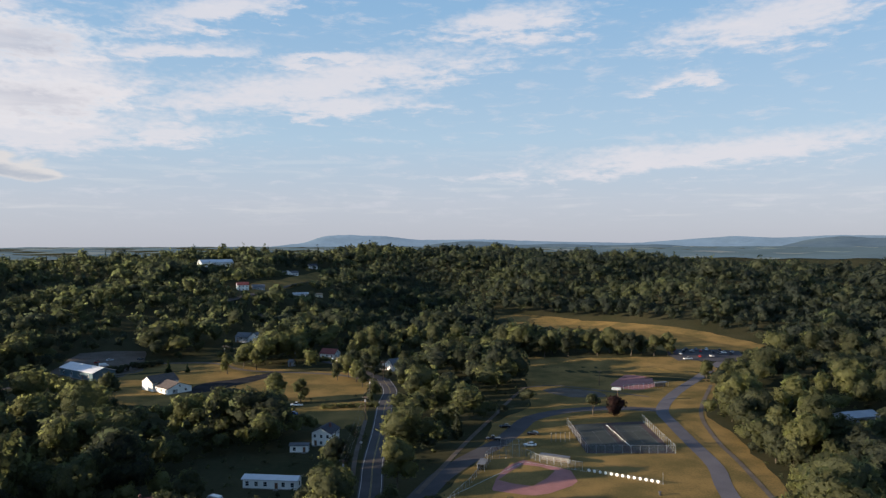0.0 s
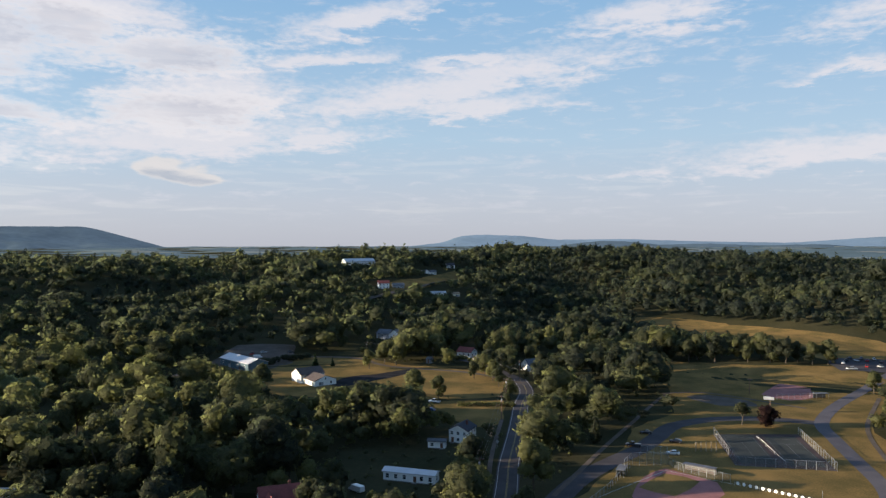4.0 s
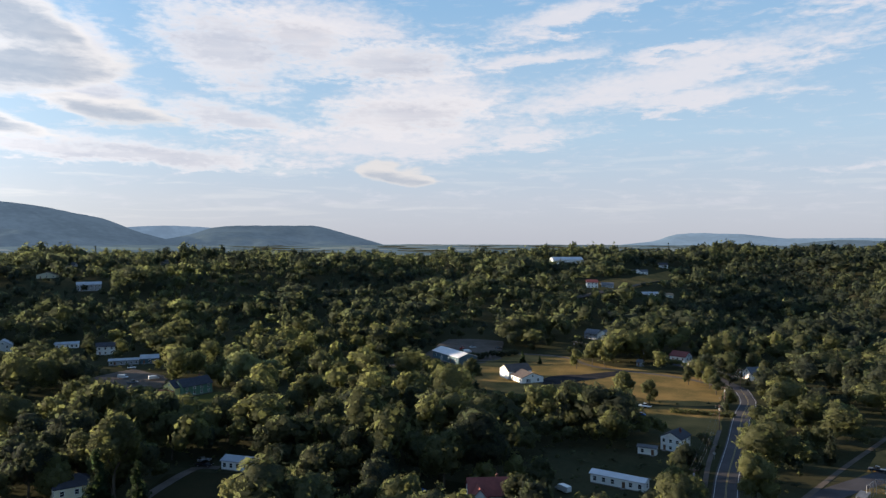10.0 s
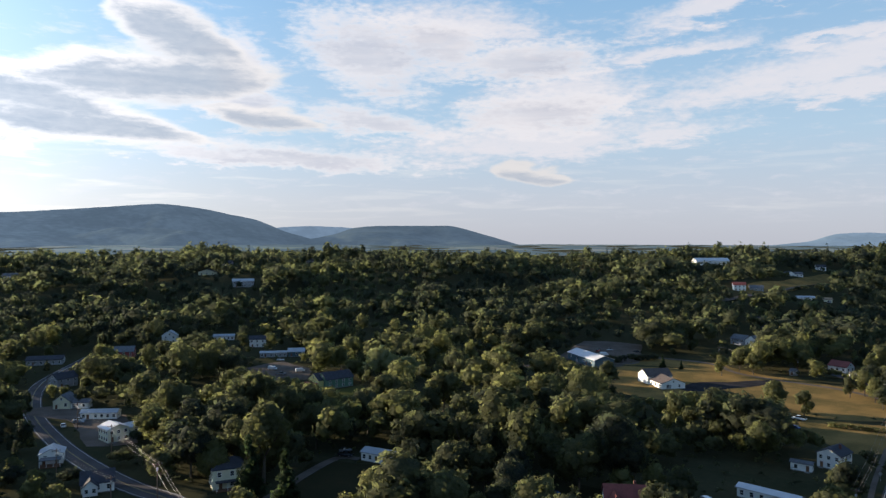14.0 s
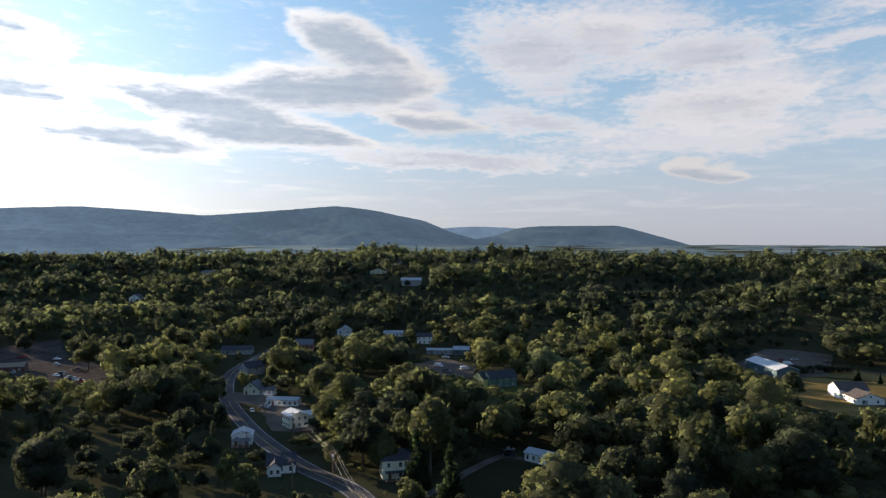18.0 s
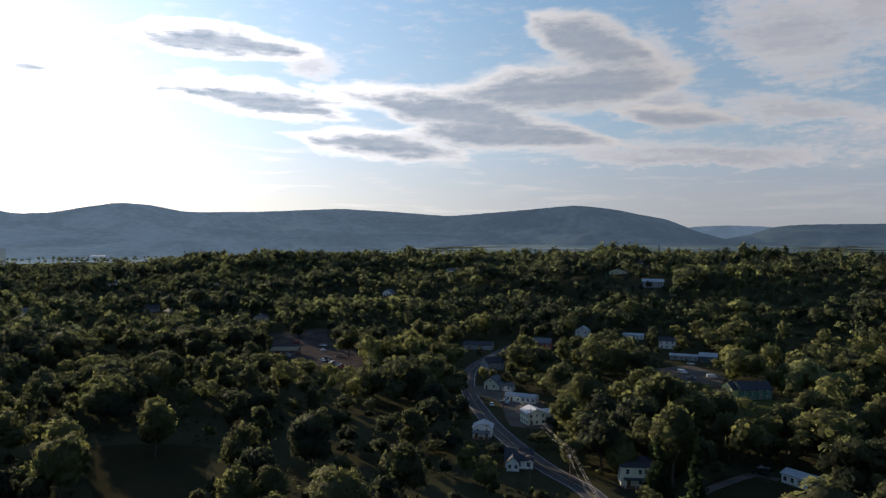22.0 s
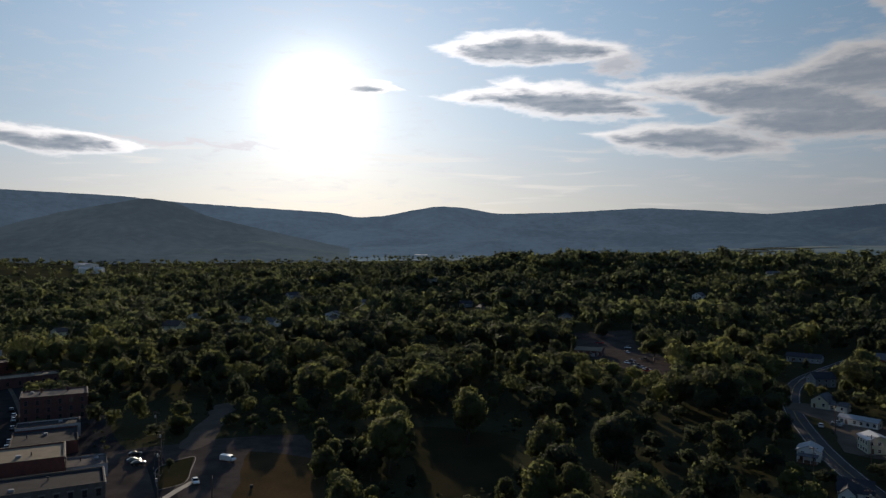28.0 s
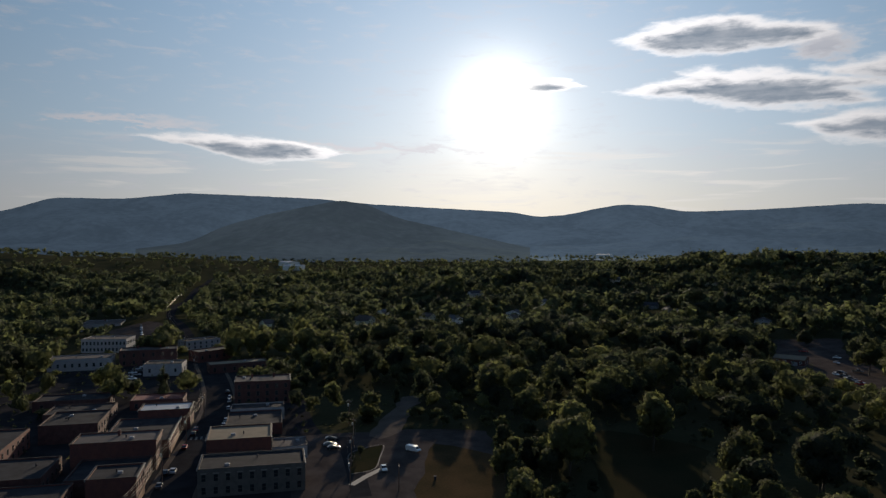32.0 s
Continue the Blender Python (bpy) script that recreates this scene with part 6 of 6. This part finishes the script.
for k in range(6):
    park("car", ("white", "silver", "grey")[k % 3], -452 - 7 * k, -388 - 6 * k, 40, "%s car parked outside a large store" % ("white", "silver", "grey")[k % 3], z=0.12)
for k in range(7):
    p = town(185 + 6 * k, -44 - 3 * (k % 2))
    park("car", ("white", "grey", "silver")[k % 3], p[0], p[1], 120, z=0.12)


# ---- poles and wires ----
M_POLE = surface("creosoted_pole", (0.16, 0.10, 0.075), 0.9, vary=0.35, fine=10)
M_WIRE = surface("aluminium_wire", (0.20, 0.19, 0.18), 0.6, 0.0)
# metal wire with the sun's golden gleam put into a brighter, warmer colour
M_CABLE = surface("cable_tinted_for_sun", (0.62, 0.56, 0.48), 0.38, 0.9)
M_STEEL = surface("galvanised_steel", (0.42, 0.43, 0.44), 0.5, 0.6, vary=0.15)
M_INSUL = surface("porcelain", (0.30, 0.26, 0.24), 0.3)


def rod(bm, a, b, r, sides=5):
    stem(bm, a, b, r, r, sides)


def utility_pole(x, y, h=11.0, turn=0.0, transformer=True, label="brown wooden utility pole with a crossarm"):
    root = new("utility_pole")
    root.matrix_world = Matrix.Translation((x, y, float(land(x, y)))) @ Matrix.Rotation(radians(turn), 4, "Z")
    bm = bmesh.new()
    stem(bm, (0, 0, -0.5), (0, 0, h), 0.19, 0.13, 8)
    part("pole", bm, M_POLE, root)
    put_box("crossarm", (0, 0.1, h - 0.7), (2.6, 0.12, 0.15), M_POLE, root)
    for k in (-1.15, -0.45, 0.45, 1.15):
        put_box("insulator", (k, 0.1, h - 0.5), (0.12, 0.12, 0.26), M_INSUL, root)
    if transformer:
        bm = bmesh.new()
        bmesh.ops.create_cone(bm, cap_ends=True, segments=12, radius1=0.3, radius2=0.3, depth=0.9, matrix=Matrix.Translation((0, -0.42, h - 1.9)))
        part("transformer", bm, M_STEEL, root)
    return tagged(root, label, "pole", "utility poles")


def wires(points, sag=1.2, label="power lines strung between the poles", offs=(-1.1, -0.4, 1.1), radius=0.018, cable=None):
    """Cables from pole top to pole top."""
    root = new("power_line")
    p = [np.array(q, float) for q in points]
    for o in offs:
        path = []
        for a, b in zip(p, p[1:]):
            d = (b - a)[:2]
            n = np.array([-d[1], d[0]]) / np.linalg.norm(d) * o
            for u in np.linspace(0, 1, 9)[0 if not path else 1:]:
                c = a + (b - a) * u
                path.append((c[0] + n[0], c[1] + n[1], c[2] - 4 * sag * u * (1 - u)))
        bm = bmesh.new()
        last = None
        for x, y, z in path:
            ring = [bm.verts.new((x + radius * math.cos(k * 1.5708), y + radius * math.cos(k * 1.5708), z + radius * math.sin(k * 1.5708))) for k in range(4)]
            if last:
                for k in range(4):
                    bm.faces.new((last[k], last[(k + 1) % 4], ring[(k + 1) % 4], ring[k]))
            last = ring
        part("wire", bm, cable or M_WIRE, root)
    return tagged(root, label, "power line", kind="")


def pole_line(spots, h=11.0, turn=0.0, **kw):
    for x, y in spots:
        utility_pole(x, y, h, turn)
    wires([(x, y, float(land(x, y)) + h - 0.3) for x, y in spots], **kw)


pole_line([(-30, 215), (-33, 304), (-35, 343), (-33, 395)], 10.5, 0)
pole_line([(-18, 368), (-62, 418), (-92, 446), (-140, 460)], 9.0, 40)
pole_line([(-150, 97), (-193.5, 113.5), (-246, 127), (-290, 136)], 10.5, 60, radius=0.014, cable=M_CABLE)
pole_line([(-197, 101.5), (-236, 104), (-300, 120)], 9.0, 80, radius=0.012, offs=(-0.5, 0.5))
pole_line([tuple(town(s, -5.0 + 0.06 * s)) for s in (-30, 12, 52, 92)] + [(-330, -248), (-400, -308), (-478, -382), (-560, -452), (-650, -510), (-740, -575)], 10.5, 30, radius=0.035, cable=M_CABLE, offs=(-1.1, -0.4, 0.6, 1.2))
pole_line([(-193, -91), (-215, -101), (-236, -110), (-262, -124)], 10.0, 60)
for x, y in ((-198, -77.6), (82, 338 + 40)):
    utility_pole(x, y, 8.0, 20, False, "plain wooden pole on open ground")


# ---- ballpark ----
M_MESH = bpy.data.materials.new("chain_link")
M_MESH.use_nodes = True


def chain_link():
    t = M_MESH.node_tree
    p = t.nodes["Principled BSDF"]
    p.inputs["Base Color"].default_value, p.inputs["Metallic"].default_value, p.inputs["Roughness"].default_value = (0.20, 0.205, 0.21, 1), 0.2, 0.6
    pos = t.nodes.new("ShaderNodeNewGeometry").outputs["Position"]
    n = noise_of(t, pos, 11.0, 1.0)
    tr, mx = t.nodes.new("ShaderNodeBsdfTransparent"), t.nodes.new("ShaderNodeMixShader")
    wire(t, mx.inputs[0], ramp01(t, n, 0.5, 0.8))
    t.links.new(tr.outputs[0], mx.inputs[1]), t.links.new(p.outputs[0], mx.inputs[2])
    t.links.new(mx.outputs[0], t.nodes["Material Output"].inputs["Surface"])


chain_link()


def fence(line, h=2.0, gap=3.0, label="grey chain-link fence on steel posts"):
    """Posts, top rail and wire mesh along a line."""
    root = new("fence")
    p = [np.array(q, float) for q in line]
    root.matrix_world = Matrix.Translation((p[0][0], p[0][1], 0))
    for a, b in zip(p, p[1:]):
        d = np.linalg.norm(b - a)
        turn = math.atan2(b[1] - a[1], b[0] - a[0])
        n = max(1, round(d / gap))
        for k in range(n + 1):
            c = a + (b - a) * k / n - p[0]
            put_box("post", (c[0], c[1], h / 2), (0.09, 0.09, h), M_STEEL, root)
        c = (a + b) / 2 - p[0]
        put_box("rail", (c[0], c[1], h - 0.03), (d, 0.06, 0.06), M_STEEL, root, turn)
        put_box("wire_mesh", (c[0], c[1], h / 2), (d, 0.02, h - 0.1), M_MESH, root, turn)
    return tagged(root, label, "fence", "ballpark fences")


fence([(51, 296), (51.3, 256), (82.6, 255.5), (83.5, 302)], 3.0, label="tall chain-link fence round the tennis courts")
fence([(14, 241), (17, 249), (29, 252.5)], 4.5, 2.5, "high chain-link backstop behind home plate")
fence([(29, 252.5), (33, 245), (46, 237.5)], 2.6, 2.5, "chain-link fence along the third-base line")
fence([(2, 208), (8, 222), (14, 241)], 2.2, 3.0, "chain-link fence along the first-base line")
fence([(21, 264), (30, 264)], 3.0, 2.2, "short chain-link fence behind the backstop")
fence([(92, 367), (106, 371), (111, 376)], 2.6, 3.0, "chain-link backstop of the second ballfield")


def shelter(p, q, depth, h, label):
    pl = Plot(p, q, depth)
    root = new("dugout")
    root.matrix_world = pl.m
    w, d = pl.width / 2, depth / 2
    put_box("roof", (0, 0, h), (pl.width + 0.4, depth + 0.4, 0.14), M_GREYROOF, root)
    for x in (-w, 0, w):
        for y in (-d, d):
            put_box("post", (x, y, h / 2), (0.1, 0.1, h), M_STEEL, root)
    put_box("back_wall", (0, -pl.sy * (d - 0.1), h * 0.4), (pl.width, 0.12, h * 0.8), M_CONC, root)
    put_box("bench", (0, -pl.sy * (d - 0.5), 0.45), (pl.width * 0.9, 0.4, 0.08), M_WOODDK, root)
    CLEAR.append(pl.outline(1))
    return tagged(root, label, "dugout", "dugouts")


shelter((33, 247), (42, 242.5), 2.4, 2.3, "open dugout with a grey metal roof")
shelter((13.5, 236), (15, 242), 2.4, 2.3, "dugout with a metal roof by the backstop")
shelter((111, 372), (117, 374), 2.6, 2.5, "small dugout beside the second ballfield")


def disc_fence():
    """A low outfield fence with round white boards on it."""
    root = new("banner_fence")
    a, b = np.array([46.8, 235.3]), np.array([67.5, 223.0])
    root.matrix_world = Matrix.Translation((a[0], a[1], 0))
    d = b - a
    turn = math.atan2(d[1], d[0])
    for k in range(14):
        c = d * k / 13
        put_box("post", (c[0], c[1], 0.6), (0.08, 0.08, 1.2), M_STEEL, root)
    c = d / 2
    put_box("rail", (c[0], c[1], 1.18), (np.linalg.norm(d), 0.07, 0.07), M_DARKROOF, root, turn)
    bm = bmesh.new()
    bmesh.ops.create_cone(bm, cap_ends=True, segments=18, radius1=0.52, radius2=0.52, depth=0.07, matrix=Matrix.Rotation(math.pi / 2, 4, "X"))
    bmesh.ops.bevel(bm, geom=[e for e in bm.edges if e.calc_length() < 0.3], offset=0.015, segments=1, affect="EDGES")
    me = bpy.data.meshes.new("round_board")
    bm.to_mesh(me)
    bm.free()
    me.materials.append(M_TRIM)
    for k in range(13):
        c = d * (k + 0.5) / 13
        o = new("round_board", me)
        o.parent = root
        o.matrix_basis = Matrix.Translation((c[0], c[1] - 0.1, 0.72)) @ Matrix.Rotation(turn, 4, "Z")
    put_box("foul_pole", (d[0] + 0.6, d[1] - 0.2, 1.9), (0.1, 0.1, 3.8), M_STEEL, root)
    return tagged(root, "low fence hung with round white boards", "fence", "ballpark fences")


disc_fence()


def tennis():
    for x0, x1 in ((53.5, 65.5), (69, 81)):
        setting(patch("court", [(x0, 259), (x1, 259), (x1, 298), (x0, 296)], 0.075, M_COURT, False, sharp=True), "worn dark grey-green tennis court", "court")
        for a, b in (((x0 + 0.6, 262), (x1 - 0.6, 262)), ((x0 + 0.6, 293), (x1 - 0.6, 293)), ((x0 + 0.6, 262), (x0 + 0.6, 293)), ((x1 - 0.6, 262), (x1 - 0.6, 293)), (((x0 + x1) / 2, 268), ((x0 + x1) / 2, 286)), ((x0 + 2, 268), (x1 - 2, 268)), ((x0 + 2, 286), (x1 - 2, 286))):
            setting(ribbon("court_line", np.array([a, b], float), 0.12, 0.085, M_FAINT), "faded white court line", "court line")
    net = new("tennis_net")
    net.matrix_world = Matrix.Translation((67.2, 277, 0)) @ Matrix.Rotation(radians(93), 4, "Z")
    put_box("net", (0, 0, 0.5), (32, 0.03, 0.9), M_MESH, net)
    put_box("net_band", (0, 0, 1.0), (32, 0.06, 0.1), M_TRIM, net)
    for x in (-16, -5, 5, 16):
        put_box("net_post", (x, 0, 0.55), (0.1, 0.1, 1.1), M_STEEL, net)
    tagged(net, "long pale fence net between the courts", "net")


setting(patch("court_surround", [(51, 256), (82.6, 255.5), (83.4, 302), (51, 296)], 0.062, M_COURTRED, False, sharp=True), "faded reddish court surround", "court")
tennis()
for k in range(5):
    x = 40.6 + 1.8 * k
    o = new("post")
    o.matrix_world = Matrix.Translation((x, 270.4 + 0.35 * k, 0))
    bm = bmesh.new()
    stem(bm, (0, 0, -0.3), (0, 0, 3.4), 0.16, 0.14, 8)
    part("shaft", bm, M_TANROOF, o)
    put_box("cap", (0, 0, 3.42), (0.36, 0.36, 0.08), M_CONC, o)
    tagged(o, "tan timber post standing in the grass", "post", "tan posts")


def scoreboard():
    o = new("scoreboard")
    o.matrix_world = Matrix.Translation((82, 338, 0)) @ Matrix.Rotation(radians(-14), 4, "Z")
    put_box("panel", (-0.6, 0, 6.4), (4.2, 0.4, 1.3), M_SILVER, o)
    put_box("panel_frame", (-0.6, 0.2, 6.4), (4.4, 0.3, 1.5), M_STEEL, o)
    for x in (-0.1,):
        put_box("post", (x, 0.2, 3.0), (0.3, 0.3, 6.0), M_POLE, o)
    tagged(o, "white panel on a tall post by the ballfield", "scoreboard")


scoreboard()


def road_sign(x, y, m, label):
    o = new("road_sign")
    o.matrix_world = Matrix.Translation((x, y, 0))
    put_box("post", (0, 0, 1.1), (0.08, 0.08, 2.2), M_STEEL, o)
    pl_ = new("plate", shared_box("plate", 0.9, 0.04, 0.9, m))
    pl_.parent = o
    pl_.matrix_basis = Matrix.Translation((0, -0.06, 2.4)) @ Matrix.Rotation(radians(45), 4, "Y")
    tagged(o, label, "sign")


M_SIGN = surface("sign_yellow_green", (0.50, 0.62, 0.05), 0.5)
road_sign(-19.4, 244.5, M_SIGN, "yellow-green diamond road sign on a post")
road_sign(-30, 262, M_STEEL, "grey back of a roadside sign")


def lidded_bin(x, y):
    o = new("litter_bin")
    o.matrix_world = Matrix.Translation((x, y, 0))
    bm = bmesh.new()
    bmesh.ops.create_cone(bm, cap_ends=True, segments=14, radius1=0.35, radius2=0.42, depth=1.1, matrix=Matrix.Translation((0, 0, 0.55)))
    part("drum", bm, M_DARKROOF, o)
    put_box("lid", (0, 0, 1.13), (0.9, 0.9, 0.1), M_PALEROOF, o)
    tagged(o, "dark litter bin with a pale lid", "bin")


lidded_bin(-210.7, -70.5)
lidded_bin(64.3, 213.2)


def island():
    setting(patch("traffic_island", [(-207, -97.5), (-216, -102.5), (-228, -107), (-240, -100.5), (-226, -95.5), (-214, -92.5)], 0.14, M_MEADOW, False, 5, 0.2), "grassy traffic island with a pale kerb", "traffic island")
    line = curve_through([(-207, -97.5), (-216, -102.5), (-228, -107), (-240, -100.5), (-226, -95.5), (-214, -92.5), (-207, -97.5)], 2.0)
    setting(ribbon("footpath", np.array([(-198, -93), (-207, -92), (-216, -90)], float), 2.2, 0.09, M_CONC), "pale concrete footpath beside the traffic island", "footpath")
    for w in (-4.2, -2.4, -0.6, 1.2, 3.0, 4.8):
        setting(ribbon("crosswalk_bar", np.array([town(59, w + 3), town(63, w + 3)]), 0.7, 0.075, M_FAINT), "worn white bar of a street crossing", "crossing")
    setting(ribbon("kerb", line, 0.22, 0.17, M_CONC), "pale concrete kerb of a traffic island", "kerb")


island()


def guard_rail(line):
    root = new("guard_rail")
    for a, b in zip(line, line[1:]):
        d = b - a
        c = (a + b) / 2
        put_box("beam", (c[0], c[1], 0.65), (float(np.linalg.norm(d)) + 0.05, 0.08, 0.32), M_STEEL, root, math.atan2(d[1], d[0]))
        put_box("post", (a[0], a[1], 0.35), (0.14, 0.14, 0.7), M_POLE, root)
    tagged(root, "galvanised guard rail along the bend", "guard rail")


guard_rail(MAIN[-16::2] + np.array([-3.6, 2.6]))


# ---- trees that stand apart ----
def single_trees():
    for x, y, k, s in [(-124, 413, 3, 1.0), (-120, 432, 1, 1.0), (-111, 428, 1, 0.95), (-80, 342, 0, 0.95), (-67, 338, 3, 1.0), (-161, 345, 0, 0.95), (-35, 234, 0, 0.85), (-35, 212, 3, 0.95),
                       (143, 391, 3, 0.95), (-503, 113, 1, 0.95), (-540, 84, 0, 0.8), (-560, 92, 1, 0.8), (-312, 284, 5, 1.1), (-306, 296, 5, 1.1), (-330, 158, 5, 0.8), (-240, 93, 3, 0.7), (-222, 92, 3, 0.7), (-222, -101, 5, 0.55), (-241, -56, 3, 0.9), (-232, -50, 5, 1.1)]:
        tree(x, y, k, s, x * 0.37, "single broadleaf tree standing on open ground", "lone trees")
    rng = np.random.default_rng(21)
    for k in range(14):
        x, y = polar(-6.2 - 0.85 * k + rng.normal() * 0.15, 474 + rng.normal() * 4)
        tree(x, y, (1, 10, 3, 0, 4)[k % 5], rng.uniform(0.95, 1.25), k * 1.3, "tall broadleaf tree in a row behind the ballpark", "ballpark trees")
    for x, y, h in [(113, 262, 14), (117, 281, 15), (121, 301, 16), (126, 323, 14), (134, 346, 15), (145, 369, 14), (113, 244, 13), (111, 227, 14), (122, 262, 17), (126, 284, 17), (131, 306, 16), (122, 240, 16), (121, 222, 15), (138, 328, 16), (148, 350, 15), (156, 376, 14)]:
        k = int(rng.choice((0, 1, 2, 9)))
        tree(x, y, k, h / KINDS[k][0], x, "large broadleaf tree beside the park path", "ballpark trees")
    for x, y, h in [(-42, 374, 11), (-47, 389, 12), (-53, 402, 13), (-39, 404, 12), (-58, 394, 10), (-45, 417, 13), (-20, 372, 12), (-17, 390, 13), (-22, 408, 14)]:
        k = int(rng.choice((1, 3, 10)))
        tree(x, y, k, h / KINDS[k][0], x, "broadleaf tree beside the country road", "roadside trees")
    tree(-159, 416, 6, 0.45, 1.0, "small conifer on the lawn", "lone trees")
    tree(-149, 419, 6, 0.3, 2.0, "young conifer on the lawn", "lone trees")
    tree(-173.4, 130.7, 6, 1.0, 0.3, "tall dark spruce beside the old house", "lone trees")
    tree(-157.1, 130.4, 6, 0.95, 1.9, "tall dark spruce beside the drive", "lone trees")
    tree(-263, 283, 7, 1.65, 0.4, "pale silvery willow with a broad crown", "lone trees")
    tree(-251, 293, 7, 1.2, 1.4, "pale silvery willow with a broad crown", "lone trees")
    tree(74, 312, 8, 1.25, 0.4, "low spreading tree with dark copper leaves", "lone trees")
    tree(65, 313, 5, 1.1, 2.4, "low dark green tree by the park drive", "lone trees")


single_trees()


def dead_tree(x, y):
    rng = random.Random(4)
    root = new("dead_tree")
    root.matrix_world = Matrix.Translation((x, y, float(land(x, y))))
    bm = bmesh.new()
    stem(bm, (0, 0, -0.4), (0.3, 0, 9), 0.4, 0.2)
    part("trunk", bm, M_DEADWOOD, root)
    bm = bmesh.new()
    for k in range(16):
        z = rng.uniform(5, 9)
        a = rng.random() * 6.283
        tip = Vector((math.cos(a) * rng.uniform(1.5, 3.6), math.sin(a) * rng.uniform(1.5, 3.6), z + rng.uniform(2, 6)))
        stem(bm, (0.2, 0, z), tip, 0.12, 0.03, 4)
        for _ in range(3):
            m = Vector((0.2, 0, z)).lerp(tip, rng.uniform(0.4, 0.9))
            stem(bm, m, m + Vector((rng.uniform(-1, 1), rng.uniform(-1, 1), rng.uniform(0.5, 2))), 0.05, 0.015, 3)
    part("branches", bm, M_DEADWOOD, root)
    tagged(root, "bare grey dead tree with pale branches", "tree", "lone trees")


dead_tree(211, 349)


def hedge(line, h, w, label, tone=0.12):
    """A thick hedge: leafy clumps in a row."""
    rng = np.random.default_rng(9)
    pts, nrm, tris, quads, base = [], [], [], [], 0
    for x, y in curve_through(line, w * 0.4):
        P, N, F, Q = crown_shape(rng, h * rng.uniform(0.8, 1.15), w * rng.uniform(0.9, 1.2), 6, 2, 60, 0.8, low=0.0)
        pts.append(P + np.array([x + rng.normal() * 0.3, y + rng.normal() * 0.3, float(land(x, y)) - 0.1])), nrm.append(N)
        tris.append(F + base), quads.append(Q + base)
        base += len(P)
    P = np.concatenate(pts)
    ob = new("hedge", leafy_mesh("hedge", P, np.concatenate(nrm), np.concatenate(tris), np.concatenate(quads), np.full(len(P), tone), M_WOOD))
    return tagged(ob, label, "hedge")


hedge([(-192, 412), (-184, 424), (-173, 438)], 4.5, 7, "dense dark green hedge beside the metal barn")
hedge([(-55, 326), (-40, 329), (-30, 330)], 2.0, 3, "rough yellow-green hedgerow beside the road", 0.8)
